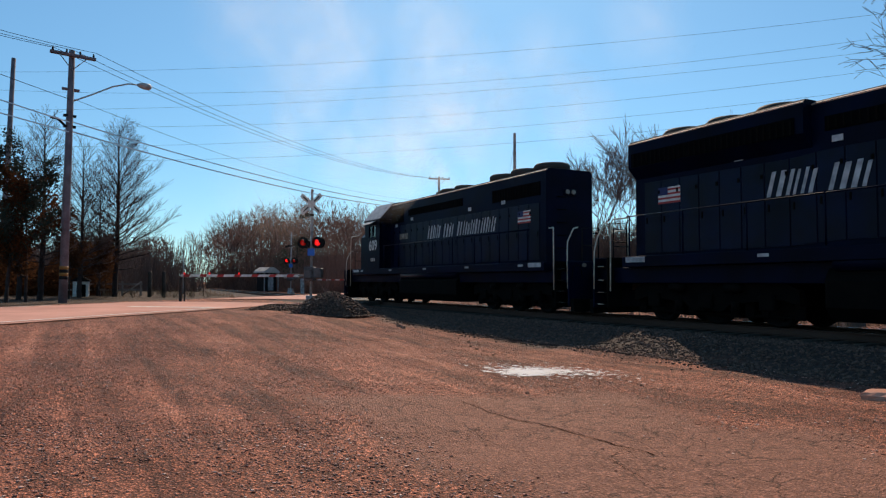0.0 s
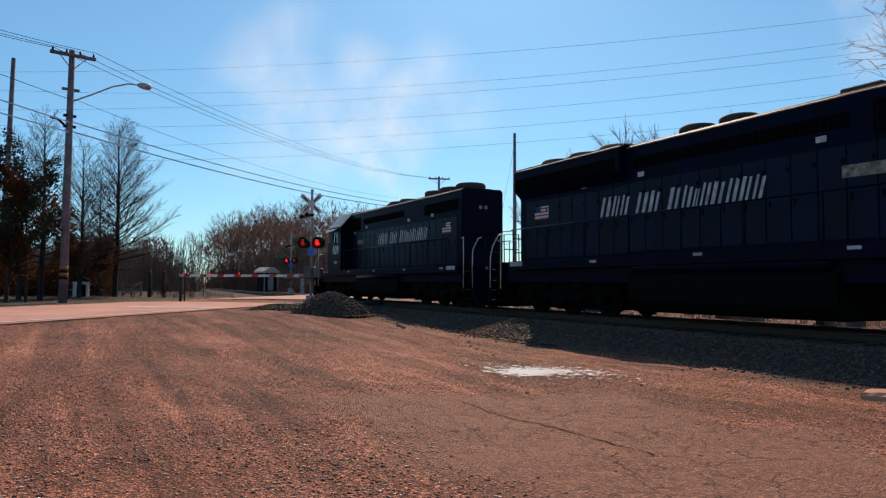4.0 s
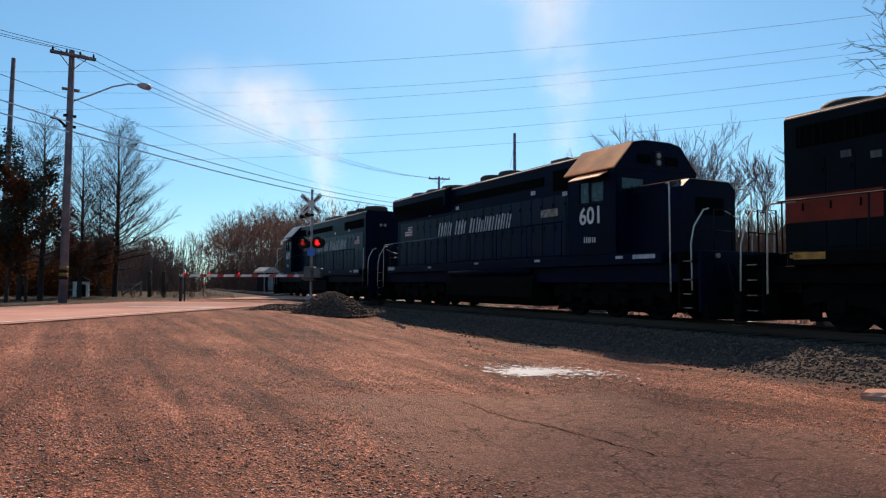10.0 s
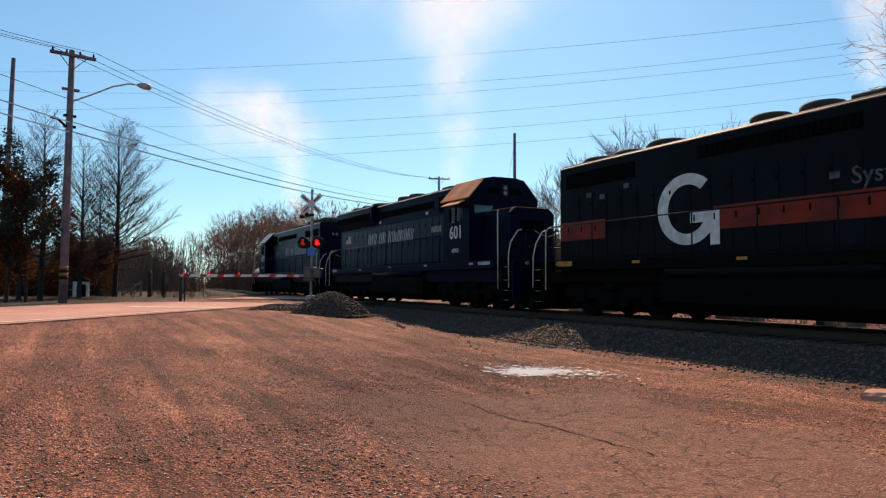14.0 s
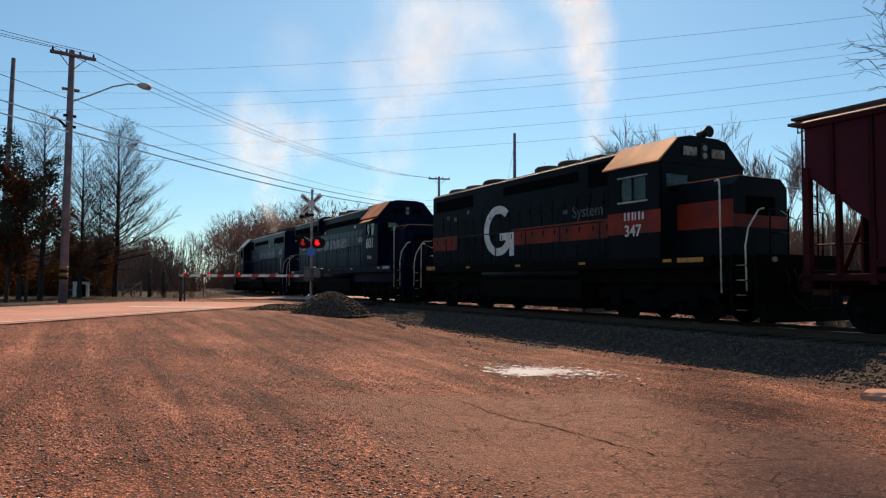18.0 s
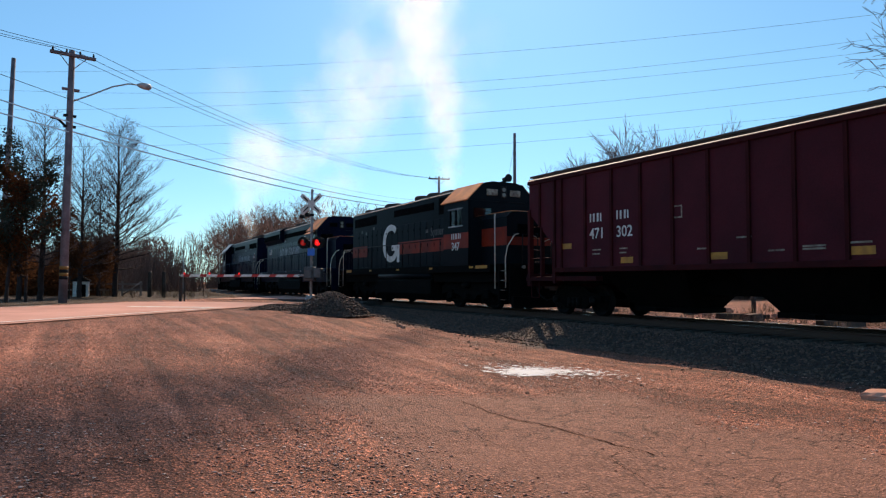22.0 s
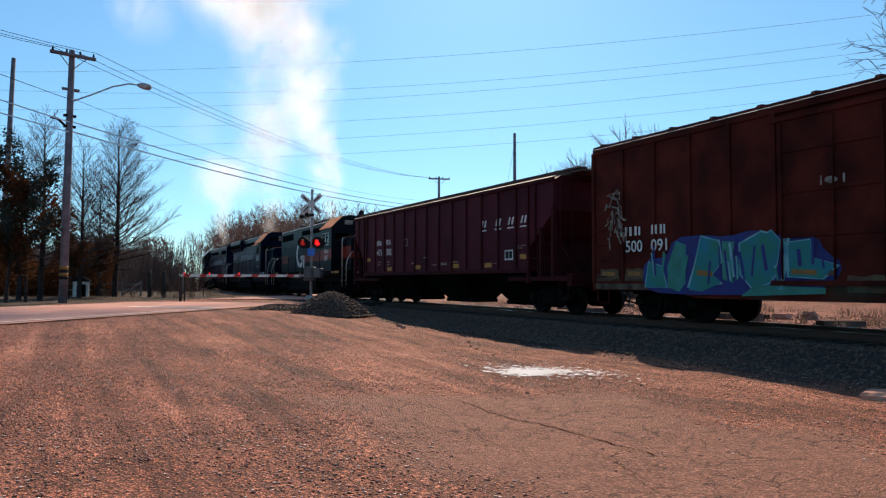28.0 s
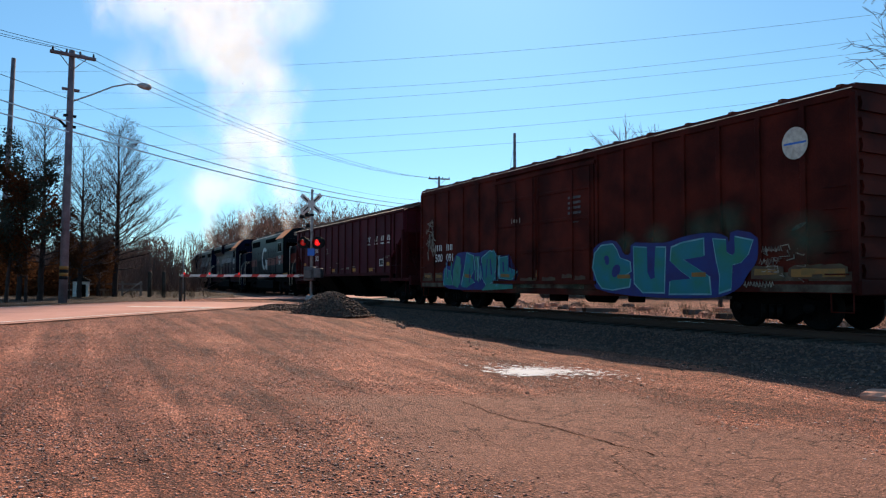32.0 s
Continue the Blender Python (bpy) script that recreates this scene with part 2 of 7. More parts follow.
M = dict(
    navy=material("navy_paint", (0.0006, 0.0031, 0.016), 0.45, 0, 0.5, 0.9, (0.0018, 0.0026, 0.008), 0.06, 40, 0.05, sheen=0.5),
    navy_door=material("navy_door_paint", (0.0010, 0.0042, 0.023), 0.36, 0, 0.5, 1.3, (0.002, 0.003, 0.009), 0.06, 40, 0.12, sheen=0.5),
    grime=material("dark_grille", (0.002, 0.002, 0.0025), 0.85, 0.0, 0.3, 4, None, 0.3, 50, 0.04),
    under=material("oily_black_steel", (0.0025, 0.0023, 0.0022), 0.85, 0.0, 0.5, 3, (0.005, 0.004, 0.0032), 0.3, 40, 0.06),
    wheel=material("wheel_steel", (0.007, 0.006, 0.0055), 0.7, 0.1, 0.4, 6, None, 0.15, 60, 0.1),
    roofrust=material("sooty_roof", (0.06, 0.04, 0.03), 0.8, 0, 0.5, 2, (0.02, 0.018, 0.016)),
    # Orange sun glare put into the colour; the paint beneath is dark.
    glare_orange=material("painted_sun_glare", (0.9, 0.31, 0.115), 0.65, 0, 0.3, 1.5, (0.6, 0.2, 0.09), 0.12, 60, 0.12),
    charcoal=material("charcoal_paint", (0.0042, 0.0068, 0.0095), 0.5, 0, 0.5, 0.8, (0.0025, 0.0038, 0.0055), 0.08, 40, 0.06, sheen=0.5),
    orange=material("faded_orange_paint", (0.24, 0.022, 0.008), 0.5, 0, 0.35, 1.2, (0.11, 0.015, 0.009), 0.08, 40, 0.16, sheen=0.5),
    white=material("off_white_paint", (0.72, 0.70, 0.66), 0.55, 0, 0.25, 3, (0.5, 0.47, 0.42), 0.05),
    cream=material("cream_pipe_paint", (0.62, 0.57, 0.47), 0.5, 0, 0.25, 8, (0.4, 0.35, 0.28), 0.05),
    yellow=material("faded_yellow_decal", (0.5, 0.23, 0.03), 0.6, 0, 0.3, 5, (0.3, 0.13, 0.025), 0.05),
    red=material("red_decal", (0.42, 0.035, 0.03), 0.6, 0, 0.2, 5),
    bluedecal=material("blue_decal", (0.012, 0.02, 0.1), 0.6, 0, 0.2, 5),
    maroon=material("maroon_car_paint", (0.072, 0.0105, 0.0165), 0.65, 0, 0.45, 0.6, (0.044, 0.0075, 0.012), 0.08, 30, 0.1),
    maroondark=material("maroon_frame_paint", (0.048, 0.0075, 0.008), 0.7, 0, 0.45, 1.5, (0.028, 0.005, 0.006), 0.1, 30, 0.08),
    boxred=material("oxide_red_paint", (0.078, 0.0125, 0.0075), 0.65, 0, 0.55, 1.1, (0.028, 0.0055, 0.004), 0.1, 30, 0.06),
    hatch=material("rusty_hatch", (0.11, 0.06, 0.04), 0.8, 0, 0.5, 2, (0.05, 0.03, 0.022)),
    rust=material("rusty_steel", (0.07, 0.035, 0.022), 0.8, 0.2, 0.5, 5, (0.07, 0.035, 0.025)),
    railtop=material("worn_rail_head", (0.6, 0.58, 0.55), 0.22, 1.0, 0.1, 3),
    tie=material("creosoted_timber", (0.05, 0.036, 0.028), 0.85, 0, 0.5, 3, (0.025, 0.019, 0.015), 0.4, 30),
    ballast=material("grey_ballast_stone", (0.165, 0.1, 0.075), 0.9, 0, 0.5, 9, (0.045, 0.033, 0.029), 0.3, 60, 0.15),
    stone=material("lot_gravel_stone", (0.42, 0.22, 0.155), 0.9, 0, 0.5, 8, (0.17, 0.085, 0.058), 0.3, 60, 0.15),
    concrete=material("weathered_concrete", (0.5, 0.42, 0.36), 0.85, 0, 0.3, 2, (0.36, 0.29, 0.24), 0.3),
    slabstone=material("reddish_concrete", (0.5, 0.2, 0.12), 0.9, 0, 0.3, 3, (0.42, 0.22, 0.16), 0.3, 40, 0.15),
    lime=material("spilled_lime", (0.97, 0.93, 0.9), 0.95, 0, 0.1, 9, (0.9, 0.82, 0.77), 0.1, 40, 0.1),
    bark=material("grey_bark", (0.045, 0.03, 0.028), 0.95, 0, 0.4, 4, (0.025, 0.018, 0.016), 0.4, 30, 0.15),
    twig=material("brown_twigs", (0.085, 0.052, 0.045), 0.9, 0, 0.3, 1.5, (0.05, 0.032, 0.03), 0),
    # Paler than the near twigs: distance haze put into the wood's colour.
    farwood=material("haze_paled_woods", (0.3, 0.18, 0.145), 0.95, 0, 0.35, 0.12, (0.19, 0.095, 0.07), 0),
    scrub=material("dull_scrub_stems", (0.2, 0.115, 0.085), 0.95, 0, 0.4, 0.25, (0.1, 0.058, 0.045), 0),
    needle=leaf_material("dry_oak_leaves", (0.10, 0.042, 0.02), (0.04, 0.02, 0.011), 0.8),
    cedar=material("dark_evergreen", (0.035, 0.045, 0.022), 0.9, 0, 0.4, 0.8, (0.02, 0.026, 0.013), 0),
    pole=material("weathered_pole", (0.17, 0.135, 0.15), 0.85, 0, 0.4, 2, (0.1, 0.078, 0.085), 0.3, 20),
    wire=material("cable", (0.03, 0.03, 0.033), 0.5, 0, 0.1, 2, None, 0),
    alu=material("galvanised_metal", (0.42, 0.41, 0.41), 0.55, 0.25, 0.3, 5, (0.2, 0.19, 0.19)),
    black=material("black_steel", (0.009, 0.009, 0.01), 0.6, 0, 0.2, 5, None, 0.05, 60, 0.15),
    paint_line=material("worn_road_paint", (0.75, 0.7, 0.62), 0.7, 0, 0.3, 3, (0.5, 0.42, 0.36), 0.1),
    # Much paler than the thin wires: sun glint put into the colour.
    cable_pale=material("glint_pale_cable", (0.62, 0.6, 0.62), 0.3, 0.3, 0.1, 2, None, 0),
    blade_white=material("white_sign_face", (0.62, 0.58, 0.55), 0.5, 0, 0.2, 5, (0.4, 0.36, 0.33), 0),
    dull_timber=material("grey_fence_timber", (0.26, 0.2, 0.17), 0.9, 0, 0.3, 3, (0.15, 0.11, 0.09), 0.1),
    sign_blue=material("blue_sign", (0.03, 0.15, 0.55), 0.5, 0, 0.15, 5),
    lens_lit=glow("lit_red_lens", (1.0, 0.012, 0.012), 1.0),
    lens_dim=glow("dim_red_lens", (0.4, 0.008, 0.006), 0.28),
    headlamp=glow("locomotive_lamp", (0.12, 0.12, 0.11), 0.08),
    glass=pane_material("cab_glass", (0.75, 0.85, 0.85)),
    aqua=material("aqua_spray_paint", (0.004, 0.15, 0.21), 0.6, 0, 0.35, 1.5, (0.012, 0.15, 0.095), 0.03),
    violet=material("violet_spray_paint", (0.014, 0.013, 0.105), 0.6, 0, 0.3, 3, (0.007, 0.022, 0.15), 0.03),
    mint=material("mint_spray_paint", (0.17, 0.36, 0.38), 0.6, 0, 0.4, 3, (0.06, 0.22, 0.26), 0.03),
    leaf_green=material("green_spray_paint", (0.02, 0.15, 0.10), 0.6, 0, 0.4, 3, (0.03, 0.2, 0.17), 0.03),
    # Lighter copy of the twig colour, painting haze over the far crowns.
    twig_far=material("haze_paled_twigs", (0.2, 0.14, 0.13), 0.9, 0, 0.3, 1.5, (0.12, 0.08, 0.075), 0),
    letter=material("worn_white_lettering", (0.5, 0.48, 0.47), 0.6, 0, 0.4, 5, (0.26, 0.25, 0.26), 0.04),
    pine=material("pine_needles", (0.022, 0.028, 0.016), 0.9, 0, 0.4, 0.8, (0.012, 0.016, 0.01), 0),
    crack=material("crack_shadow", (0.03, 0.014, 0.009), 1.0, 0, 0.2, 3, None, 0, 60, 0.0),
    ochre=material("ochre_spray_paint", (0.26, 0.11, 0.016), 0.6, 0, 0.3, 4, (0.16, 0.09, 0.02), 0.03),
    pale=material("pale_spray_paint", (0.3, 0.26, 0.2), 0.6, 0, 0.5, 6, (0.07, 0.035, 0.025), 0.03),
    # Pale colour that paints the sun's bright line on dark roof edges.
    sunlit_edge=material("painted_sunlit_edge", (0.8, 0.55, 0.42), 0.75, 0, 0.35, 1.2, (0.2, 0.13, 0.1), 0.1),
    greybox=material("dull_grey_housing", (0.1, 0.09, 0.09), 0.6, 0, 0.3, 5, (0.055, 0.05, 0.05)),
    olive=material("faded_olive_spray", (0.075, 0.058, 0.022), 0.65, 0, 0.5, 2.5, (0.06, 0.022, 0.012), 0.03),
    faded=material("nearly_gone_paint", (0.11, 0.105, 0.1), 0.6, 0, 0.5, 6, (0.02, 0.022, 0.024), 0.03),
    dead_leaf=leaf_material("dead_stems_and_leaves", (0.125, 0.082, 0.072), (0.08, 0.046, 0.038), 0.15),
    sill_dirt=material("dried_sill_dirt", (0.10, 0.085, 0.06), 0.8, 0, 0.5, 2.2, (0.035, 0.014, 0.009), 0.05, 30, 0.1),
    halo=spray_material("dull_green_overspray", (0.06, 0.065, 0.03)),
    smoke_thin=smoke_material("thin_smoke", 0.135), smoke_mid=smoke_material("grey_white_smoke", 0.145), smoke_thick=smoke_material("thick_white_smoke", 0.3),
)


# ---------------------------------------------------------------- building helpers
def part(name, bm, mat, parent=None, label=""):
    """One mesh object from a bmesh or from arrays (verts, faces), under a thing or a part."""
    me = bpy.data.meshes.new(name)
    if isinstance(bm, tuple):
        v, f = bm
        me.from_pydata(v if isinstance(v, list) else v.tolist(), [], f if isinstance(f, list) else f.tolist())
    else:
        bm.normal_update()
        bm.to_mesh(me)
        bm.free()
    me.materials.append(M[mat])
    ob = new(name, me)
    if parent is not None:
        ob.parent = parent
    if label:
        tagged(ob, label)
    return ob


def thing(name, m, label, category, group="", kind=""):
    ob = new(name)
    ob.empty_display_size = 0.3
    ob.matrix_basis = m
    return tagged(ob, label, category, group, kind)


def box(bm, x0, x1, y0, y1, z0, z1, bevel=0.0):
    vs = [bm.verts.new((x, y, z)) for z in (z0, z1) for x, y in ((x0, y0), (x1, y0), (x1, y1), (x0, y1))]
    fs = [bm.faces.new([vs[i] for i in q]) for q in ((3, 2, 1, 0), (4, 5, 6, 7), (0, 1, 5, 4), (1, 2, 6, 5), (2, 3, 7, 6), (3, 0, 4, 7))]
    if bevel:
        es = list({e for f in fs for e in f.edges})
        bmesh.ops.bevel(bm, geom=es, offset=bevel, segments=1, affect="EDGES")
    return bm


def boxes(*rows, bevel=0.0):
    bm = bmesh.new()
    for r in rows:
        box(bm, *r, bevel=bevel)
    return bm


def prism(bm, profile, a, b, axis="y"):
    """Extrude a closed outline of (u, v) from a to b: along y the outline is (x, z), along x it is (y, z), along z it is (x, y)."""
    put = {"y": lambda u, v, w: (u, w, v), "x": lambda u, v, w: (w, u, v), "z": lambda u, v, w: (u, v, w)}[axis]
    p = [bm.verts.new(put(u, v, a)) for u, v in profile]
    q = [bm.verts.new(put(u, v, b)) for u, v in profile]
    n = len(p)
    for i in range(n):
        bm.faces.new((p[i], p[(i + 1) % n], q[(i + 1) % n], q[i]))
    bm.faces.new(p[::-1]), bm.faces.new(q)
    bmesh.ops.recalc_face_normals(bm, faces=bm.faces)
    return bm


def rod(bm, a, b, r, r2=None, n=8):
    a, b = Vector(a), Vector(b)
    r2 = r if r2 is None else r2
    w = (b - a).normalized()
    u = w.orthogonal().normalized()
    v = w.cross(u)
    p, q = [], []
    for i in range(n):
        t = 2 * math.pi * i / n
        o = u * math.cos(t) + v * math.sin(t)
        p.append(bm.verts.new(a + o * r)), q.append(bm.verts.new(b + o * r2))
    for i in range(n):
        bm.faces.new((p[i], p[(i + 1) % n], q[(i + 1) % n], q[i])).smooth = n > 6
    bm.faces.new(p[::-1]), bm.faces.new(q)
    return bm


def pipe(points, r, n=6, bm=None):
    """One bent tube through the points."""
    bm = bm or bmesh.new()
    pts = [Vector(p) for p in points]
    rings, u = [], None
    for i, p in enumerate(pts):
        w = (pts[min(i + 1, len(pts) - 1)] - pts[max(i - 1, 0)]).normalized()
        u = (w.orthogonal() if u is None else u - w * u.dot(w)).normalized()
        v = w.cross(u)
        rings.append([bm.verts.new(p + (u * math.cos(2 * math.pi * k / n) + v * math.sin(2 * math.pi * k / n)) * r) for k in range(n)])
    for a, b in zip(rings[:-1], rings[1:]):
        for k in range(n):
            bm.faces.new((a[k], a[(k + 1) % n], b[(k + 1) % n], b[k])).smooth = n > 5
    bm.faces.new(rings[0][::-1]), bm.faces.new(rings[-1])
    return bm


def span(s, a, b):
    """The ordered pair of x for a stretch from a to b metres out on side s."""
    return (a, b) if s > 0 else (-b, -a)


def lathe(profile, n=20, axis="z", bm=None):
    """Turn an outline of (radius, height) about an axis."""
    bm = bm or bmesh.new()
    rings = []
    for r, h in profile:
        ring = []
        for i in range(n):
            c, s = r * math.cos(2 * math.pi * i / n), r * math.sin(2 * math.pi * i / n)
            ring.append(bm.verts.new({"z": (c, s, h), "x": (h, c, s), "y": (c, h, s)}[axis]))
        rings.append(ring)
    for a, b in zip(rings[:-1], rings[1:]):
        for i in range(n):
            bm.faces.new((a[i], a[(i + 1) % n], b[(i + 1) % n], b[i])).smooth = True
    bm.faces.new(rings[0][::-1]), bm.faces.new(rings[-1])
    bmesh.ops.recalc_face_normals(bm, faces=bm.faces)
    return bm


def lettering(name, text, size, mat, parent, m, depth=0.004, offset=0.0, shear=0.0, label=""):
    """Flat text as one mesh, standing upright; m places it under its parent."""
    cu = bpy.data.curves.new(name, "FONT")
    cu.body, cu.size, cu.extrude, cu.offset, cu.shear, cu.resolution_u = text, size, depth, offset, shear, 3
    tmp = bpy.data.objects.new(name + "_outline", cu)
    me = bpy.data.meshes.new_from_object(tmp)
    bpy.data.objects.remove(tmp)
    me.materials.clear()
    me.materials.append(M[mat])
    ob = new(name, me)
    ob.parent = parent
    ob.matrix_basis = m
    if label:
        tagged(ob, label)
    return ob


def tubes(segs, n=4):
    """Many tapered twigs at once: rows of (x0, y0, z0, x1, y1, z1, r0, r1) into arrays."""
    s = np.asarray(segs, float)
    a, b, r0, r1 = s[:, 0:3], s[:, 3:6], s[:, 6], s[:, 7]
    w = b - a
    w /= np.linalg.norm(w, axis=1)[:, None] + 1e-9
    ref = np.where(np.abs(w[:, 2:3]) > 0.9, np.array([[1.0, 0, 0]]), np.array([[0, 0, 1.0]]))
    u = np.cross(w, ref)
    u /= np.linalg.norm(u, axis=1)[:, None]
    v = np.cross(w, u)
    k = len(s)
    verts = np.zeros((k, 2 * n, 3))
    for i in range(n):
        o = u * math.cos(2 * math.pi * i / n) + v * math.sin(2 * math.pi * i / n)
        verts[:, i], verts[:, n + i] = a + o * r0[:, None], b + o * r1[:, None]
    f = np.array([[i, (i + 1) % n, n + (i + 1) % n, n + i] for i in range(n)])
    faces = (np.arange(k)[:, None, None] * 2 * n + f[None]).reshape(-1, 4)
    return verts.reshape(-1, 3), faces


def fast_mesh(name, verts, faces, mat, parent=None):
    """A mesh from large arrays of equal-sided faces."""
    me = bpy.data.meshes.new(name)
    k = faces.shape[1]
    me.vertices.add(len(verts)), me.loops.add(faces.size), me.polygons.add(len(faces))
    me.vertices.foreach_set("co", np.ascontiguousarray(verts, dtype=np.float32).ravel())
    me.loops.foreach_set("vertex_index", faces.astype(np.int32).ravel())
    me.polygons.foreach_set("loop_start", np.arange(0, faces.size, k, dtype=np.int32))
    me.update(calc_edges=True)
    me.materials.append(M[mat])
    ob = new(name, me)
    if parent is not None:
        ob.parent = parent
    return ob


def stones(centres, sizes, seed, squash=0.7):
    """Broken stones: bent octahedra at the given places."""
    rng = np.random.default_rng(seed)
    base = np.array([[1, 0, 0], [-1, 0, 0], [0, 1, 0], [0, -1, 0], [0, 0, 1], [0, 0, -1.0]])
    faces = np.array([[0, 2, 4], [2, 1, 4], [1, 3, 4], [3, 0, 4], [2, 0, 5], [1, 2, 5], [3, 1, 5], [0, 3, 5]])
    k = len(centres)
    v = base[None] * (0.6 + 0.7 * rng.random((k, 6, 1))) + 0.35 * (rng.random((k, 6, 3)) - 0.5)
    q = rng.normal(size=(k, 4))
    q /= np.linalg.norm(q, axis=1)[:, None]
    w, x, y, z = q.T
    R = np.stack([1 - 2 * (y * y + z * z), 2 * (x * y - z * w), 2 * (x * z + y * w), 2 * (x * y + z * w), 1 - 2 * (x * x + z * z), 2 * (y * z - x * w), 2 * (x * z - y * w), 2 * (y * z + x * w), 1 - 2 * (x * x + y * y)], 1).reshape(k, 3, 3)
    v = np.einsum("kij,kvj->kvi", R, v)
    v[:, :, 2] *= squash
    v = v * np.asarray(sizes)[:, None, None] + np.asarray(centres)[:, None, :]
    return v.reshape(-1, 3), (np.arange(k)[:, None, None] * 6 + faces[None]).reshape(-1, 3)


# ---------------------------------------------------------------- the plan
RAIL = 0.53            # rail head
TRACK_X = 14.69


def track_x(y):
    """The track runs straight past the lot and bears off gently beyond the crossing."""
    return TRACK_X + 0.036 * 8.0 * np.log1p(np.exp((np.asarray(y, float) - 40.0) / 8.0))


def track_turn(y):
    return math.degrees(math.atan(0.036 / (1 + math.exp(-(y - 40.0) / 8.0))))


ROAD_A = np.array([-1.26, 19.3])       # a point of the road's near edge, and the way the road runs
ROAD_U = np.array([0.64, 0.768])
ROAD_W = 8.4


def road_v(x, y):
    """Metres from the road's near edge, across the road (positive: onto it and beyond)."""
    return -(x - ROAD_A[0]) * ROAD_U[1] + (y - ROAD_A[1]) * ROAD_U[0]


def smooth(a, b, t):
    t = np.clip((np.asarray(t, float) - a) / (b - a), 0, 1)
    return t * t * (3 - 2 * t)


def bumps(x, y):
    return 0.035 * np.sin(x * 0.9 + 1.3 * np.sin(y * 0.5)) * np.cos(y * 0.7 + 0.8) + 0.018 * np.sin(2.3 * x - 1.7 * y) + 0.012 * np.sin(3.9 * y + 2.1 * x)


def ground_z(x, y):
    x, y = np.asarray(x, float), np.asarray(y, float)
    v = road_v(x, y)
    lot = 0.46 * smooth(-13.0, -0.3, v) ** 1.3 + bumps(x, y) * smooth(0.0, -2.5, v) * 0.8
    far = 0.5 + 0.25 * smooth(ROAD_W, ROAD_W + 30, v)
    z = np.where(v < 0, lot, np.where(v > ROAD_W, far, 0.48))
    d = np.abs(x - track_x(y))
    near_road = smooth(-1.2, 0.2, v) * smooth(ROAD_W + 1.2, ROAD_W - 0.2, v)
    bank = 0.33 * smooth(4.4, 2.0, d) + 0.05
    east = 0.22 + 0.6 * bumps(x * 0.6, y * 0.6)
    z = np.where(x > track_x(y), east * (1 - near_road) + 0.48 * near_road, z)
    z = np.where(d < 4.6, np.maximum(np.where(d < 2.2, np.minimum(z, 0.34), z), bank * (1 - near_road)) , z)
    z = np.where((d < 2.4), np.minimum(z, 0.30) * (1 - near_road) + 0.36 * near_road, z)
    return z


# ---------------------------------------------------------------- ground, road and track
def ground_material():
    """Reddish gravel and dirt of the lot, greyer ballast beside the rails, dull grass beyond the road."""
    m = bpy.data.materials.new("lot_dirt_and_gravel")
    m.use_nodes = True
    n, l = m.node_tree.nodes, m.node_tree.links
    b = n["Principled BSDF"]
    b.inputs["Roughness"].default_value, b.inputs["Specular IOR Level"].default_value = 0.9, 0.25
    tc = n.new("ShaderNodeTexCoord")

    def noise_node(scale, detail, rough=0.6, vec=None):
        t = n.new("ShaderNodeTexNoise")
        t.inputs["Scale"].default_value, t.inputs["Detail"].default_value, t.inputs["Roughness"].default_value = scale, detail, rough
        l.new(vec or tc.outputs["Object"], t.inputs["Vector"])
        return t.outputs["Fac"]

    def ramp(fac, *stops):
        r = n.new("ShaderNodeValToRGB")
        while len(r.color_ramp.elements) < len(stops):
            r.color_ramp.elements.new(0.5)
        for e, (p, c) in zip(r.color_ramp.elements, stops):
            e.position, e.color = p, (*c, 1)
        l.new(fac, r.inputs[0])
        return r.outputs[0]

    def mix(fac, a, c, kind="MIX"):
        x = n.new("ShaderNodeMix")
        x.data_type, x.blend_type = "RGBA", kind
        if isinstance(fac, float):
            x.inputs[0].default_value = fac
        else:
            l.new(fac, x.inputs[0])
        l.new(a, x.inputs[6]), l.new(c, x.inputs[7])
        return x.outputs[2]
    # wheel ruts curve across the lot: the noise is drawn out along them
    mp = n.new("ShaderNodeMapping")
    mp.inputs["Rotation"].default_value, mp.inputs["Scale"].default_value = (0, 0, radians(-3)), (1.9, 0.16, 1)
    l.new(tc.outputs["Object"], mp.inputs["Vector"])
    ruts = noise_node(1.1, 5, 0.6, mp.outputs[0])
    base = ramp(ruts, (0.3, (0.098, 0.032, 0.018)), (0.5, (0.29, 0.102, 0.059)), (0.72, (0.52, 0.205, 0.126)))
    patches = ramp(noise_node(0.35, 4), (0.38, (0.72, 0.66, 0.62)), (0.62, (1.12, 1.08, 1.05)))
    base = mix(0.8, base, patches, "MULTIPLY")
    def pebbles(scale, lo, mid, hi):
        """Cells like packed gravel: each its own tone, dark in the joints."""
        vo, cell, sep2 = n.new("ShaderNodeTexVoronoi"), n.new("ShaderNodeTexVoronoi"), n.new("ShaderNodeSeparateColor")
        cell.feature = "DISTANCE_TO_EDGE"
        for t in (vo, cell):
            t.inputs["Scale"].default_value = scale
            l.new(tc.outputs["Object"], t.inputs["Vector"])
        l.new(vo.outputs["Color"], sep2.inputs[0])
        tone = ramp(sep2.outputs[0], (0.1, (lo, lo, lo)), (0.6, (mid, mid, mid)), (0.97, (hi, hi * 0.97, hi * 0.94)))
        joint = ramp(cell.outputs["Distance"], (0.0, (0.35, 0.33, 0.32)), (0.12, (1, 1, 1)))
        return mix(1.0, tone, joint, "MULTIPLY"), vo.outputs["Distance"]
    coarse, coarse_h = pebbles(22, 0.4, 0.95, 2.3)
    fine_p, fine_h = pebbles(50, 0.35, 0.95, 2.6)
